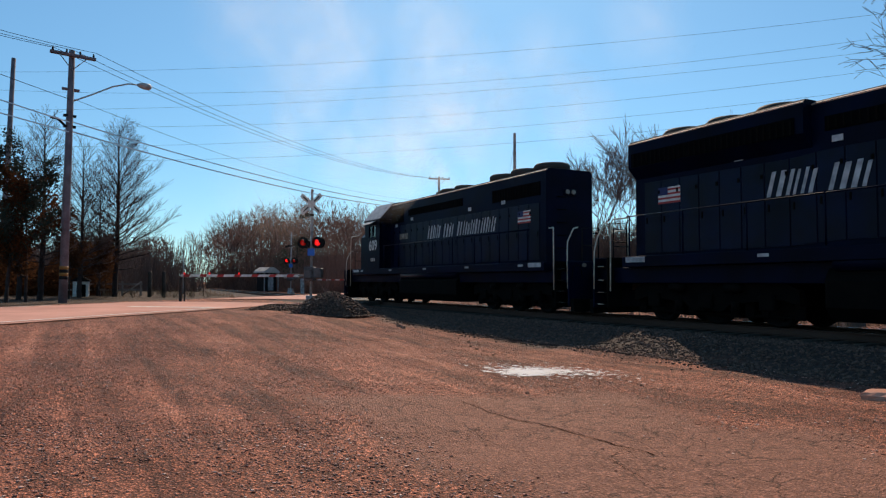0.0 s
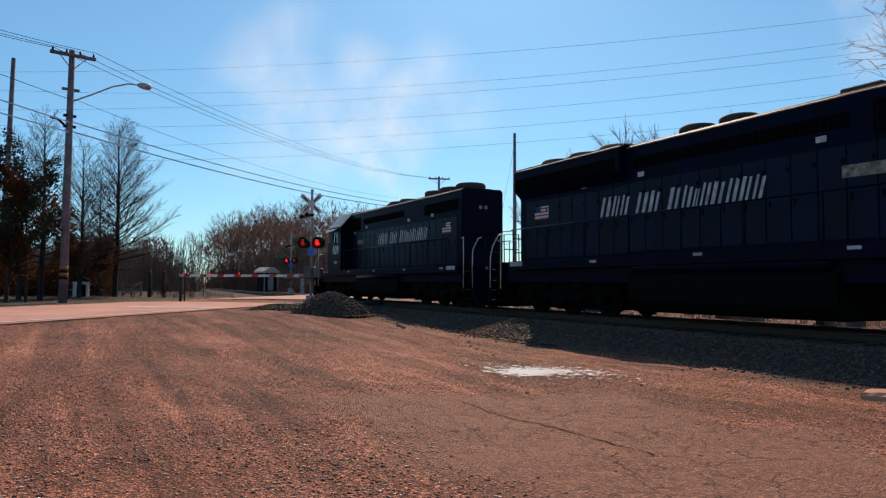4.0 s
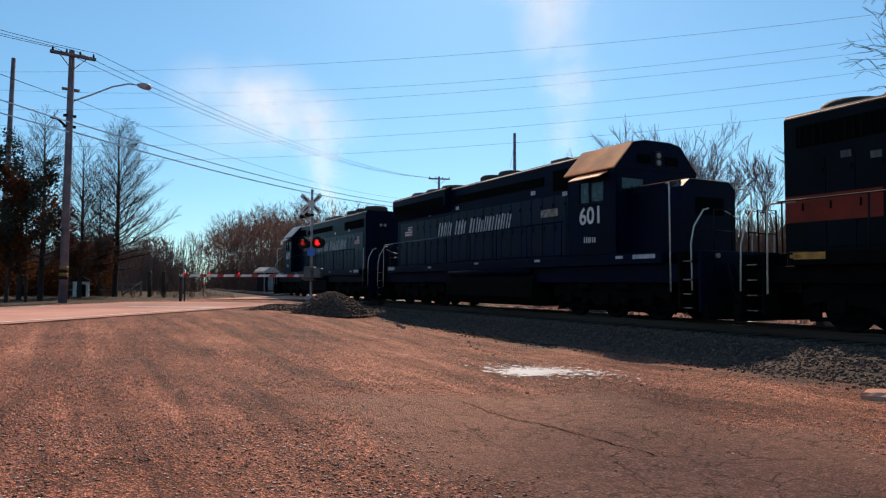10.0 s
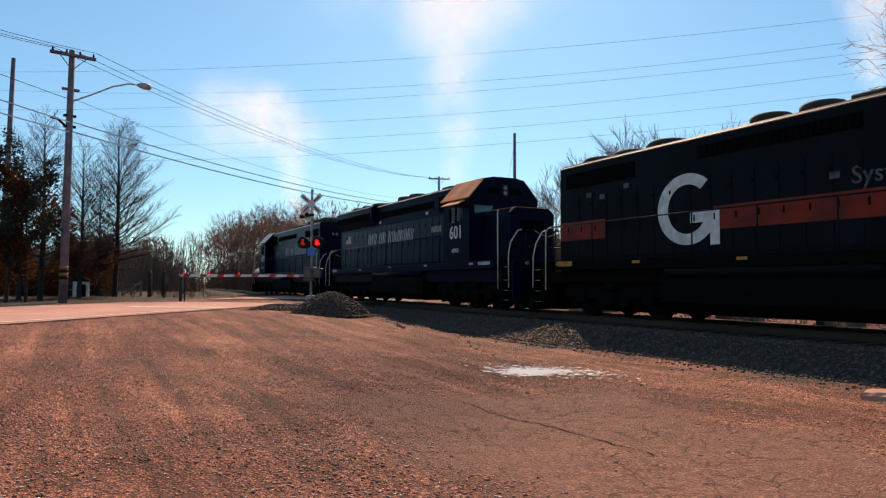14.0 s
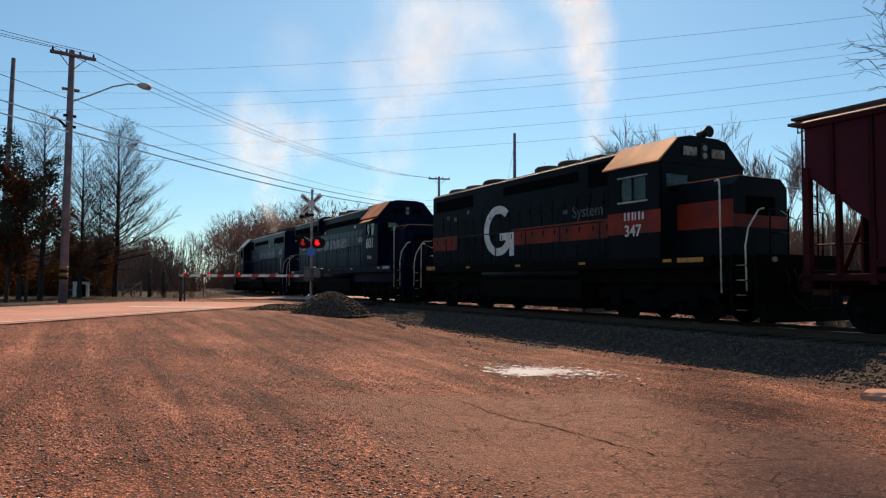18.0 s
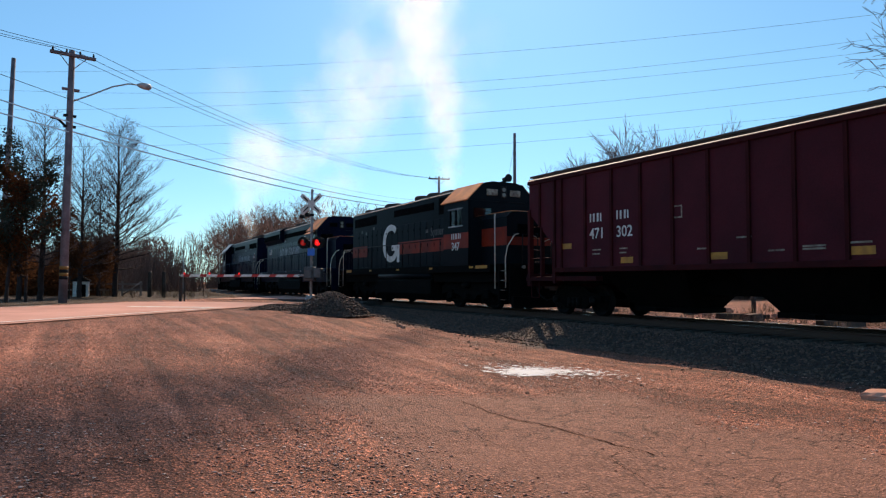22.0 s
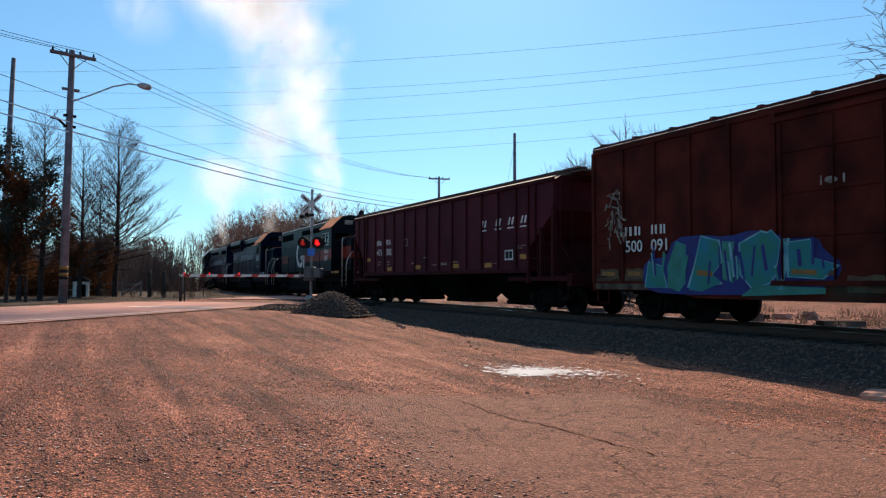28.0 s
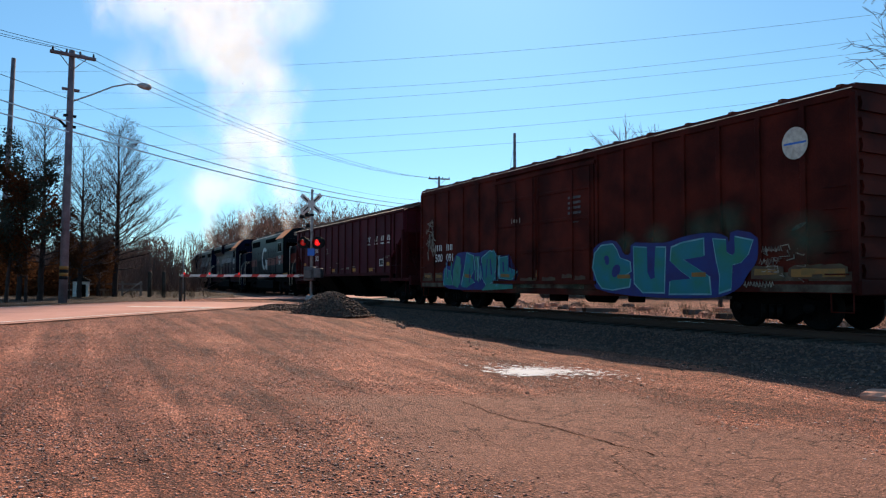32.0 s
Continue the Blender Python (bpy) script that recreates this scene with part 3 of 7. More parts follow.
    where = ramp(noise_node(1.3, 4), (0.42, (0, 0, 0)), (0.6, (1, 1, 1)))
    base = mix(0.85, base, fine_p, "MULTIPLY")
    base = mix(where, base, mix(0.7, base, coarse, "MULTIPLY"))
    at = n.new("ShaderNodeAttribute")
    at.attribute_name = "cover"
    sep = n.new("ShaderNodeSeparateColor")
    l.new(at.outputs["Color"], sep.inputs[0])
    rocky = ramp(noise_node(14, 4, 0.8), (0.3, (0.014, 0.011, 0.010)), (0.55, (0.05, 0.037, 0.032)), (0.75, (0.11, 0.08, 0.07)))
    base = mix(sep.outputs["Red"], base, rocky)
    grass = ramp(noise_node(1.6, 6, 0.7), (0.3, (0.02, 0.010, 0.005)), (0.55, (0.055, 0.028, 0.013)), (0.75, (0.11, 0.056, 0.026)))
    base = mix(sep.outputs["Green"], base, grass)
    asphalt = ramp(noise_node(5, 6, 0.7), (0.3, (0.2, 0.082, 0.051)), (0.7, (0.31, 0.134, 0.087)))
    # crazed tarmac: thin wandering joints between uneven plates
    warp, shift, craze = n.new("ShaderNodeTexNoise"), n.new("ShaderNodeVectorMath"), n.new("ShaderNodeTexVoronoi")
    warp.inputs["Scale"].default_value, warp.inputs["Detail"].default_value = 2.5, 4
    shift.operation = "MULTIPLY_ADD"
    shift.inputs[1].default_value = (0.5, 0.5, 0.5)
    l.new(tc.outputs["Object"], warp.inputs["Vector"]), l.new(warp.outputs["Color"], shift.inputs[0]), l.new(tc.outputs["Object"], shift.inputs[2])
    craze.feature = "DISTANCE_TO_EDGE"
    craze.inputs["Scale"].default_value = 2.6
    l.new(shift.outputs[0], craze.inputs["Vector"])
    joints = ramp(craze.outputs["Distance"], (0.0, (0.22, 0.19, 0.17)), (0.03, (1, 1, 1)))
    asphalt = mix(ramp(noise_node(0.7, 3), (0.36, (0, 0, 0)), (0.5, (1, 1, 1))), asphalt, mix(1.0, asphalt, joints, "MULTIPLY"))
    base = mix(sep.outputs["Blue"], base, mix(0.4, asphalt, fine_p, "MULTIPLY"))
    l.new(base, b.inputs["Base Color"])
    bp = n.new("ShaderNodeBump")
    bp.inputs["Strength"].default_value, bp.inputs["Distance"].default_value = 0.7, 0.03
    l.new(fine_h, bp.inputs["Height"]), l.new(bp.outputs[0], b.inputs["Normal"])
    return m


M["dirt"] = ground_material()


def pebble_material():
    """Loose stones, each its own tone from near black to pale pink."""
    m = bpy.data.materials.new("mixed_gravel_stones")
    m.use_nodes = True
    n, l = m.node_tree.nodes, m.node_tree.links
    b = n["Principled BSDF"]
    b.inputs["Roughness"].default_value, b.inputs["Specular IOR Level"].default_value = 0.9, 0.15
    geo, r = n.new("ShaderNodeNewGeometry"), n.new("ShaderNodeValToRGB")
    stops = ((0.0, (0.13, 0.055, 0.04)), (0.25, (0.34, 0.15, 0.105)), (0.6, (0.46, 0.21, 0.15)), (0.9, (0.72, 0.40, 0.30)), (1.0, (0.95, 0.72, 0.6)))
    while len(r.color_ramp.elements) < len(stops):
        r.color_ramp.elements.new(0.5)
    for e, (p, c) in zip(r.color_ramp.elements, stops):
        e.position, e.color = p, (*c, 1)
    l.new(geo.outputs["Random Per Island"], r.inputs[0]), l.new(r.outputs[0], b.inputs["Base Color"])
    return m


M["pebble"] = pebble_material()


def lines(a, b, step, grow, far):
    """Grid lines: even steps from a to b, then ever wider ones out to the horizon."""
    mid = list(np.arange(a, b + step / 2, step))
    lo, hi, s = [a], [b], step
    while hi[-1] < far:
        s *= grow
        hi.append(hi[-1] + s), lo.append(lo[-1] - s)
    return np.array(sorted(lo[1:]) + mid + hi[1:])


def paved(x, y):
    """Below 0 on the patch of old tarmac that breaks out of the dirt, above 0 off it."""
    wob = 0.3 * np.sin(y * 1.9) + 0.2 * np.sin(y * 4.3 + 1) + 0.15 * np.sin(x * 5 + y)
    return np.maximum(np.maximum(2.95 + wob * 0.6 - x, x - 6.3 - wob), np.maximum(y - 8.1 - 0.5 * wob + 0.25 * (x - 4.5), -3.0 - y))


def ground():
    xs, ys = lines(-6, 20, 0.14, 1.25, 2500), lines(1, 48, 0.2, 1.25, 2500)
    X, Y = np.meshgrid(xs, ys)
    Z = ground_z(X, Y)
    v = np.stack([X, Y, Z], -1).reshape(-1, 3)
    nx, ny = len(xs), len(ys)
    i = np.arange(nx * ny).reshape(ny, nx)
    f = np.stack([i[:-1, :-1], i[:-1, 1:], i[1:, 1:], i[1:, :-1]], -1).reshape(-1, 4)
    ob = fast_mesh("ground", v, f, "dirt")
    ob.data.polygons.foreach_set("use_smooth", np.ones(len(f), bool))
    x, y = v[:, 0], v[:, 1]
    d = np.abs(x - track_x(y))
    wob = 0.35 * np.sin(y * 0.8) + 0.25 * np.sin(y * 2.1 + 1)
    red = smooth(5.4, 3.9, d + wob) * 0.95
    green = smooth(ROAD_W + 0.05, ROAD_W + 0.9, road_v(x, y) + 0.5 * wob) * smooth(3.0, 5.5, d) * (x < track_x(y))
    blue = smooth(0.5, 0.0, paved(x, y))
    col = ob.data.color_attributes.new("cover", "FLOAT_COLOR", "POINT")
    col.data.foreach_set("color", np.stack([red, green, blue, np.ones_like(red)], -1).astype(np.float32).ravel())
    return tagged(ob, "reddish gravel lot with ruts, ballast shoulders and dull verges", "ground", kind="structure")


ground()


def strip(name, along, across, lift, mat, origin=ROAD_A, u=ROAD_U, label="", parent=None, camber=0.0, step=1.0, thick=0.0):
    """A paved strip in the road's own directions: along it, and across from its near edge."""
    n = np.array([-u[1], u[0]])
    ss, ws = np.arange(along[0], along[1] + 1e-6, step), np.linspace(across[0], across[1], 7)
    v = []
    for s in ss:
        for w in ws:
            p = origin + u * s + n * w
            h = camber * (1 - ((w - across[0]) / (across[1] - across[0]) * 2 - 1) ** 2)
            v.append((p[0], p[1], 0.48 + lift + h))
    k = len(ws)
    f = [(a * k + b, (a + 1) * k + b, (a + 1) * k + b + 1, a * k + b + 1) for a in range(len(ss) - 1) for b in range(k - 1)]
    f = [q[::-1] for q in f]
    ob = part(name, (v, f), mat, parent, label)
    return ob


M["asphalt"] = material("sun_bleached_asphalt", (0.60, 0.295, 0.225), 0.85, 0, 0.2, 0.5, (0.46, 0.22, 0.165), 0.25, 60, 0.15)
road = strip("road", (-60, 17.6), (0, ROAD_W), 0.02, "asphalt", camber=0.03)
tagged(road, "sun-bleached two-lane asphalt road with worn white lines", "road", kind="structure")
road2 = strip("road", (23.2, 120), (0, ROAD_W), 0.02, "asphalt", camber=0.03)
tagged(road2, "asphalt road going on beyond the railway crossing", "road", kind="structure")
for k, (al, ac) in enumerate((((-60, 11.0), (0.35, 0.5)), ((-60, 11.0), (ROAD_W - 0.5, ROAD_W - 0.35)), ((10.2, 10.75), (0.6, 4.1)))):
    line = strip("road_line", al, ac, 0.042 if k < 2 else 0.05, "paint_line", step=0.55)
    tagged(line, "worn white painted line on the road", "road marking", kind="structure")


def along_track(profile, y0, y1, step, name, mat, parent, dx=0.0):
    """Sweep an outline of (x, z) along the track."""
    ys = np.arange(y0, y1 + 1e-6, step)
    k = len(profile)
    v = [(float(track_x(y)) + dx + p[0], float(y), p[1]) for y in ys for p in profile]
    f = [(a * k + b, a * k + (b + 1) % k, (a + 1) * k + (b + 1) % k, (a + 1) * k + b) for a in range(len(ys) - 1) for b in range(k)]
    f = [q[::-1] for q in f] + [tuple(range(k)), tuple(range((len(ys) - 1) * k, len(ys) * k))[::-1]]
    return part(name, (v, f), mat, parent)


track = thing("railway_track", Matrix(), "single railway track with worn rails on timber sleepers in grey ballast", "track", kind="structure")
RAIL_WEB = [(-0.07, RAIL - 0.17), (0.07, RAIL - 0.17), (0.07, RAIL - 0.158), (0.012, RAIL - 0.14), (0.012, RAIL - 0.04), (0.036, RAIL - 0.03), (0.036, RAIL - 0.004), (-0.036, RAIL - 0.004), (-0.036, RAIL - 0.03), (-0.012, RAIL - 0.04), (-0.012, RAIL - 0.14), (-0.07, RAIL - 0.158)]
for side in (-0.755, 0.755):
    along_track(RAIL_WEB, -40, 320, 2.0, "rail", "rust", track, side)
    along_track([(-0.03, RAIL - 0.003), (0.03, RAIL - 0.003), (0.026, RAIL), (-0.026, RAIL)], -40, 320, 2.0, "rail_head", "railtop", track, side)
tie_bm = boxes((-1.3, 1.3, -0.115, 0.115, RAIL - 0.35, RAIL - 0.172), bevel=0.012)
tie_me = bpy.data.meshes.new("sleeper")
tie_bm.to_mesh(tie_me), tie_bm.free()
tie_me.materials.append(M["tie"])
rng = random.Random(4)
for i in range(230):
    y = -14 + i * 0.53
    t = new("sleeper", tie_me)
    t.parent = track
    t.matrix_basis = pose(float(track_x(y)) + rng.uniform(-0.05, 0.05), y, rng.uniform(-0.012, 0.004), 0, 0, -track_turn(y) + rng.uniform(-1.2, 1.2))

# crossing panels of timber between and beside the rails
crossing = thing("crossing_panels", Matrix(), "dark timber crossing planks laid level with the rails", "crossing", kind="structure")
for j in range(22):
    y = 32.8 + j * 0.56
    x0 = float(track_x(y))
    for dx0, dx1 in ((-1.75, -0.84), (-0.66, 0.66), (0.84, 1.75)):
        part("plank", boxes((x0 + dx0, x0 + dx1, y, y + 0.53, RAIL - 0.2, RAIL - 0.012), bevel=0.01), "tie", crossing)


# ballast stones along the near shoulder, gravel over the lot, a heap by the crossing
def ballast_stones():
    rng = np.random.default_rng(5)
    n = 26000
    y = rng.uniform(1.5, 34, n) ** 1.0
    d = rng.uniform(0.85, 4.7, n)
    d = np.where(rng.random(n) < 0.03, rng.normal(4.6, 0.3, n), d)
    x = track_x(y) - d
    keep = road_v(x, y) < -0.2
    x, y = x[keep], y[keep]
    s = rng.uniform(0.016, 0.042, len(x))
    c = np.stack([x, y, ground_z(x, y) + s * 0.35], -1)
    ob = fast_mesh("ballast_stones", *stones(c, s, 6), "ballast")
    return tagged(ob, "loose grey crushed ballast stones along the track shoulder", "ballast", kind="stuff")


def lot_gravel():
    rng = np.random.default_rng(7)
    n = 170000
    r = 3.6 + 24 * rng.random(n) ** 1.5
    a = radians(YAW) + rng.uniform(-0.62, 0.62, n)
    x, y = r * np.sin(a), r * np.cos(a)
    keep = (road_v(x, y) < -0.3) & (x < track_x(y) - 4.2)
    dens = 0.45 + 0.55 * np.sin(x * 1.3 + 0.7 * y) * np.sin(0.5 * x - 1.1 * y + 1)
    keep &= rng.random(n) < dens + 0.15
    keep &= rng.random(n) < np.clip(0.05 + 0.75 * (paved(x, y) + 0.3), 0.04, 1)
    x, y = x[keep], y[keep]
    s = 0.004 + 0.019 * rng.random(len(x)) ** 2.8
    c = np.stack([x, y, ground_z(x, y) + s * 0.3], -1)
    ob = fast_mesh("gravel", *stones(c, s, 8, 0.22), "pebble")
    return tagged(ob, "loose reddish gravel scattered over the dirt lot", "gravel", kind="stuff")


def heap(name, cx, cy, rx, ry, h, n, seed, label):
    rng = np.random.default_rng(seed)
    th = thing(name, pose(cx, cy, float(ground_z(cx, cy)) - 0.05), label, "stone heap")
    g = 26
    v, f = [(0, 0, h)], []
    for k in range(1, 9):
        for i in range(g):
            a = 2 * math.pi * i / g
            q = k / 8
            wob = 1 + 0.12 * math.sin(3 * a + seed) + 0.06 * math.sin(7 * a)
            v.append((rx * q * wob * math.cos(a), ry * q * wob * math.sin(a), h * (1 - q ** 1.6) ** 0.9 - 0.02 + 0.03 * math.sin(5 * a + k)))
    for i in range(g):
        f.append((0, 1 + i, 1 + (i + 1) % g))
    f = [tuple(q) for q in f]
    for k in range(7):
        for i in range(g):
            a, b = 1 + k * g + i, 1 + k * g + (i + 1) % g
            f.append((a, a + g, b + g, b))
    part("core", (v, f), "ballast", th)
    q, a = np.sqrt(rng.random(n)) * 1.12, rng.random(n) * 2 * math.pi
    wob = 1 + 0.12 * np.sin(3 * a + seed) + 0.06 * np.sin(7 * a)
    c = np.stack([rx * q * wob * np.cos(a), ry * q * wob * np.sin(a), h * np.clip(1 - q ** 1.6, 0, 1) ** 0.9 + 0.02], -1)
    ob = fast_mesh("loose_stone", *stones(c, rng.uniform(0.03, 0.065, n), seed + 1), "ballast", th)
    tagged(ob, kind="stuff")
    return th


ballast_stones()
lot_gravel()
heap("ballast_heap", 8.55, 24.6, 1.25, 1.5, 0.82, 2600, 11, "heap of dark crushed ballast beside the crossing")
heap("ballast_heap", 7.3, 26.9, 1.4, 1.0, 0.22, 700, 15, "low spread of ballast beside the larger heap")


def spill():
    """White powder in ragged flecks, thickest in one place and trailing off along the ruts."""
    rng = random.Random(3)
    bm = bmesh.new()
    for k in range(1500):
        u = rng.gauss(0, 0.55)
        core = k < 600
        u = rng.gauss(0, 0.24) if core else rng.gauss(0.4, 0.5)
        w = rng.gauss(0, 0.22) if core else rng.gauss(0, 0.35) - 0.4 * (u - 0.4)
        cx, cy = 6.98 + 0.88 * u + 0.47 * w, 9.98 - 0.47 * u + 0.88 * w
        r, n = rng.uniform(0.02, 0.085) * (0.9 if core else rng.uniform(0.15, 0.6)), 7
        z = 0.008 + k * 0.00001
        a0 = rng.uniform(0, 6)
        ring = []
        for i in range(n):
            a = 2 * math.pi * i / n
            q = r * rng.uniform(0.35, 1.2)
            p, o = q * 1.5 * math.cos(a), q * 0.7 * math.sin(a)
            dx, dy = 0.88 * p + 0.47 * o, -0.47 * p + 0.88 * o
            x, y = cx + dx, cy + dy
            ring.append(bm.verts.new((x, y, float(ground_z(x, y)) + z)))
        mid = bm.verts.new((cx, cy, float(ground_z(cx, cy)) + z + 0.0015))
        for i in range(n):
            bm.faces.new((ring[i], ring[(i + 1) % n], mid))
    ob = part("lime_spill", bm, "lime")
    return tagged(ob, "patchy spill of white powder on the dirt lot", "spill", kind="stuff")


spill()


def rock(name, x, y, sx, sy, sz, mat, label, category, seed, turn=0, lift=0.0):
    """A broken slab or boulder."""
    rng = random.Random(seed)
    bm = bmesh.new()
    box(bm, -sx / 2, sx / 2, -sy / 2, sy / 2, -0.03, sz)
    bmesh.ops.subdivide_edges(bm, edges=bm.edges[:], cuts=2, use_grid_fill=True)
    for vv in bm.verts:
        vv.co += Vector((rng.uniform(-1, 1) * sx, rng.uniform(-1, 1) * sy, rng.uniform(-1, 1) * sz)) * 0.07
        k = 1 - 0.25 * (abs(vv.co.z) / sz) ** 2
        vv.co.x, vv.co.y = vv.co.x * k, vv.co.y * k
    ob = part(name, bm, mat)
    ob.matrix_basis = pose(x, y, float(ground_z(x, y)) + lift, rng.uniform(-4, 4), rng.uniform(-4, 4), turn)
    return tagged(ob, label, category)


rock("concrete_slab", 9.55, 5.66, 0.5, 0.36, 0.1, "slabstone", "reddish broken concrete slab lying on the dirt", "slab", 1, 20)
for i, (x, y, s) in enumerate(((5.7, 8.2, 0.05), (7.6, 8.0, 0.05), (8.1, 13.6, 0.06), (8.3, 14.2, 0.06), (7.9, 12.6, 0.05), (8.7, 15.0, 0.07), (9.3, 20.3, 0.2), (9.0, 19.4, 0.16))):
    rock("stone", x, y, s, s * 0.8, s * 0.45, "stone", "loose pale stone lying on the lot", "stone", 20 + i, 37 * i)


def crack(points, w, seed):
    """A crack or seam in the old tarmac: a thin uneven dark strip."""
    rng = random.Random(seed)
    pts = []
    for (a, b), (c, d) in zip(points[:-1], points[1:]):
        n = max(2, int(math.hypot(c - a, d - b) / 0.12))
        pts += [(a + (c - a) * i / n + rng.uniform(-1, 1) * 0.03, b + (d - b) * i / n + rng.uniform(-1, 1) * 0.03) for i in range(n)]
    bm = bmesh.new()
    prev = None
    for (a, b), (c, d) in zip(pts[:-1], pts[1:]):
        k = w * rng.uniform(0.4, 1.3) / max(1e-6, math.hypot(c - a, d - b))
        nx, ny = -(d - b) * k, (c - a) * k
        now = [bm.verts.new((a + q * nx, b + q * ny, float(ground_z(a, b)) + 0.006)) for q in (-1, 1)]
        if prev:
            bm.faces.new((prev[0], now[0], now[1], prev[1]))
        prev = now
    ob = part("pavement_crack", bm, "crack")
    return tagged(ob, "dark crack in the old tarmac patch", "crack", "pavement cracks", kind="structure")


PATCH_SEAM = [(4.42, 7.7), (4.52, 6.2), (4.48, 4.3)]
crack(PATCH_SEAM, 0.008, 1)
crack([(p + 0.02, q + 0.25) for p, q in PATCH_SEAM], 0.003, 9)
crack([(3.3, 7.2), (3.7, 6.4), (3.6, 5.4), (4.0, 4.6), (3.8, 3.6)], 0.0025, 2)
crack([(3.7, 6.4), (4.2, 6.1), (4.55, 6.2)], 0.002, 3)
crack([(3.1, 5.6), (3.6, 5.4)], 0.002, 4)
crack([(4.0, 4.6), (4.5, 4.9), (5.2, 4.7), (5.8, 5.2)], 0.0025, 5)


# ---------------------------------------------------------------- crossing signals, poles, wires
def crossing_signal(name, x, y, z, turn, h, label, lit, arm):
    """Mast with crossbuck, bell, two flashing lamps on a crossarm, a gate mechanism and its lowered arm. Faces its local -Y."""
    th = thing(name, pose(x, y, z, 0, 0, turn), label, "crossing signal", "railway crossing signals")
    part("base_box", boxes((-0.2, 0.2, -0.2, 0.2, -0.15, 0.32), (-0.27, 0.27, -0.27, 0.27, -0.25, 0.04), bevel=0.02), "alu", th)
    part("mast", lathe([(0.065, 0.3), (0.065, h - 0.05), (0.05, h)], 12), "alu", th)
    part("mast_cap", lathe([(0.07, h - 0.12), (0.075, h), (0.03, h + 0.05)], 12), "alu", th, "grey cap on top of the mast")
    for a in (42, -42) if arm else ():
        bm = boxes((-0.7, 0.7, -0.012, 0.012, -0.115, 0.115), bevel=0.004)
        ob = part("crossbuck_blade", bm, "blade_white", th, "weathered white crossbuck blade with dark lettering bars")
        ob.matrix_basis = pose(0, -0.09 - (0.03 if a > 0 else 0), h - 0.72, 0, a, 0)
        for s0 in (-0.56, 0.2):
            part("lettering_bar", boxes((s0, s0 + 0.36, -0.016, -0.0125, -0.032, 0.032)), "grime", ob)
    part("lamp_arm", pipe([(-0.45, -0.06, 3.06), (0.45, -0.06, 3.06)], 0.03, 8), "alu", th)
    for sx, on in ((-0.38, lit[0]), (0.38, lit[1])):
        disc = part("lamp_background", lathe([(0.3, -0.012), (0.3, 0.012)], 24, "y"), "black", th, "round black lamp background")
        disc.location = (sx, -0.14, 2.95)
        hood = bmesh.new()
        for i in range(9):
            a0, a1 = radians(-10 + i * 200 / 9), radians(-10 + (i + 1) * 200 / 9)
            p = [hood.verts.new((0.17 * math.cos(a), yy, 0.17 * math.sin(a))) for a in (a0, a1) for yy in (-0.015, -0.3)]
            hood.faces.new((p[0], p[1], p[3], p[2]))
        part("lamp_hood", hood, "black", disc)
        lens = part("lamp_lens", lathe([(0.15, -0.02), (0.13, -0.05), (0.05, -0.065)], 20, "y"), "lens_lit" if on else "lens_dim", disc, "round red lamp lens")
    for sx in (-0.38, 0.38):
        disc = part("lamp_background", lathe([(0.28, -0.012), (0.28, 0.012)], 24, "y"), "black", th, "round black lamp background facing the other way")
        disc.location = (sx, 0.16, 2.95)
        part("lamp_body", lathe([(0.13, 0.0), (0.12, -0.12)], 16, "y"), "black", disc)
    part("blue_sign", boxes((-0.17, 0.2, -0.1, -0.085, 2.3, 2.66), bevel=0.01), "sign_blue", th, "small blue emergency notice plate")
    part("gate_mechanism", boxes((-0.24, 0.3, -0.42, -0.06, 1.05, 1.75), (-0.18, 0.22, -0.5, -0.42, 1.15, 1.62), bevel=0.04), "greybox", th, "grey gate mechanism box")
    part("counterweight", boxes((0.32, 0.7, -0.5, -0.1, 1.2, 1.68), bevel=0.03), "greybox", th, "grey counterweight")
    part("arm_bracket", pipe([(0.4, -0.3, 1.35), (-0.55, -0.3, 1.3)], 0.045, 8), "alu", th)
    part("bell", lathe([(0.03, h - 1.35), (0.11, h - 1.3), (0.13, h - 1.22), (0.03, h - 1.18)], 14), "black", th)
    part("side_lamps", boxes((-0.62, -0.4, -0.1, 0.16, h - 1.42, h - 1.25), (-0.3, -0.12, -0.2, 0.1, h - 1.35, h - 1.15), bevel=0.03), "black", th, "small side lamps on a bracket")
    if arm:
        bar = part("gate_arm", boxes((-arm - 0.5, -0.5, -0.33, -0.295, 1.24, 1.36), bevel=0.006), "white", th, "lowered gate arm with red and white stripes")
        n = int(arm / 0.95)
        for i in range(n + 1):
            x0 = -arm - 0.5 + 0.12 + i * 0.95
            if x0 + 0.36 < -0.5:
                bm = bmesh.new()
                prism(bm, [(x0, 1.235), (x0 + 0.36, 1.235), (x0 + 0.44, 1.365), (x0 + 0.08, 1.365)], -0.335, -0.29)
                part("stripe", bm, "red", bar)
        for f in (0.03, 0.25, 0.5):
            x0 = -0.5 - arm * (1 - f)
            part("gate_lamp", lathe([(0.035, 1.36), (0.04, 1.42), (0.02, 1.45)], 10), "lens_lit", bar, "small red gate lamp").location = (x0, -0.31, 0)
        part("tip_rest", boxes((-arm - 0.56, -arm - 0.44, -0.36, -0.26, -0.1, 1.2), (-arm - 0.3, -arm - 0.24, -0.33, -0.28, -0.1, 1.2)), "tie", th, "dark timber posts under the tip of the arm")
    return th


crossing_signal("crossing_signal", 10.9, 34.4, 0.5, -40.0, 5.6, "railway crossing signal with crossbuck, red lamps and lowered striped gate", (0, 1), 6.5)
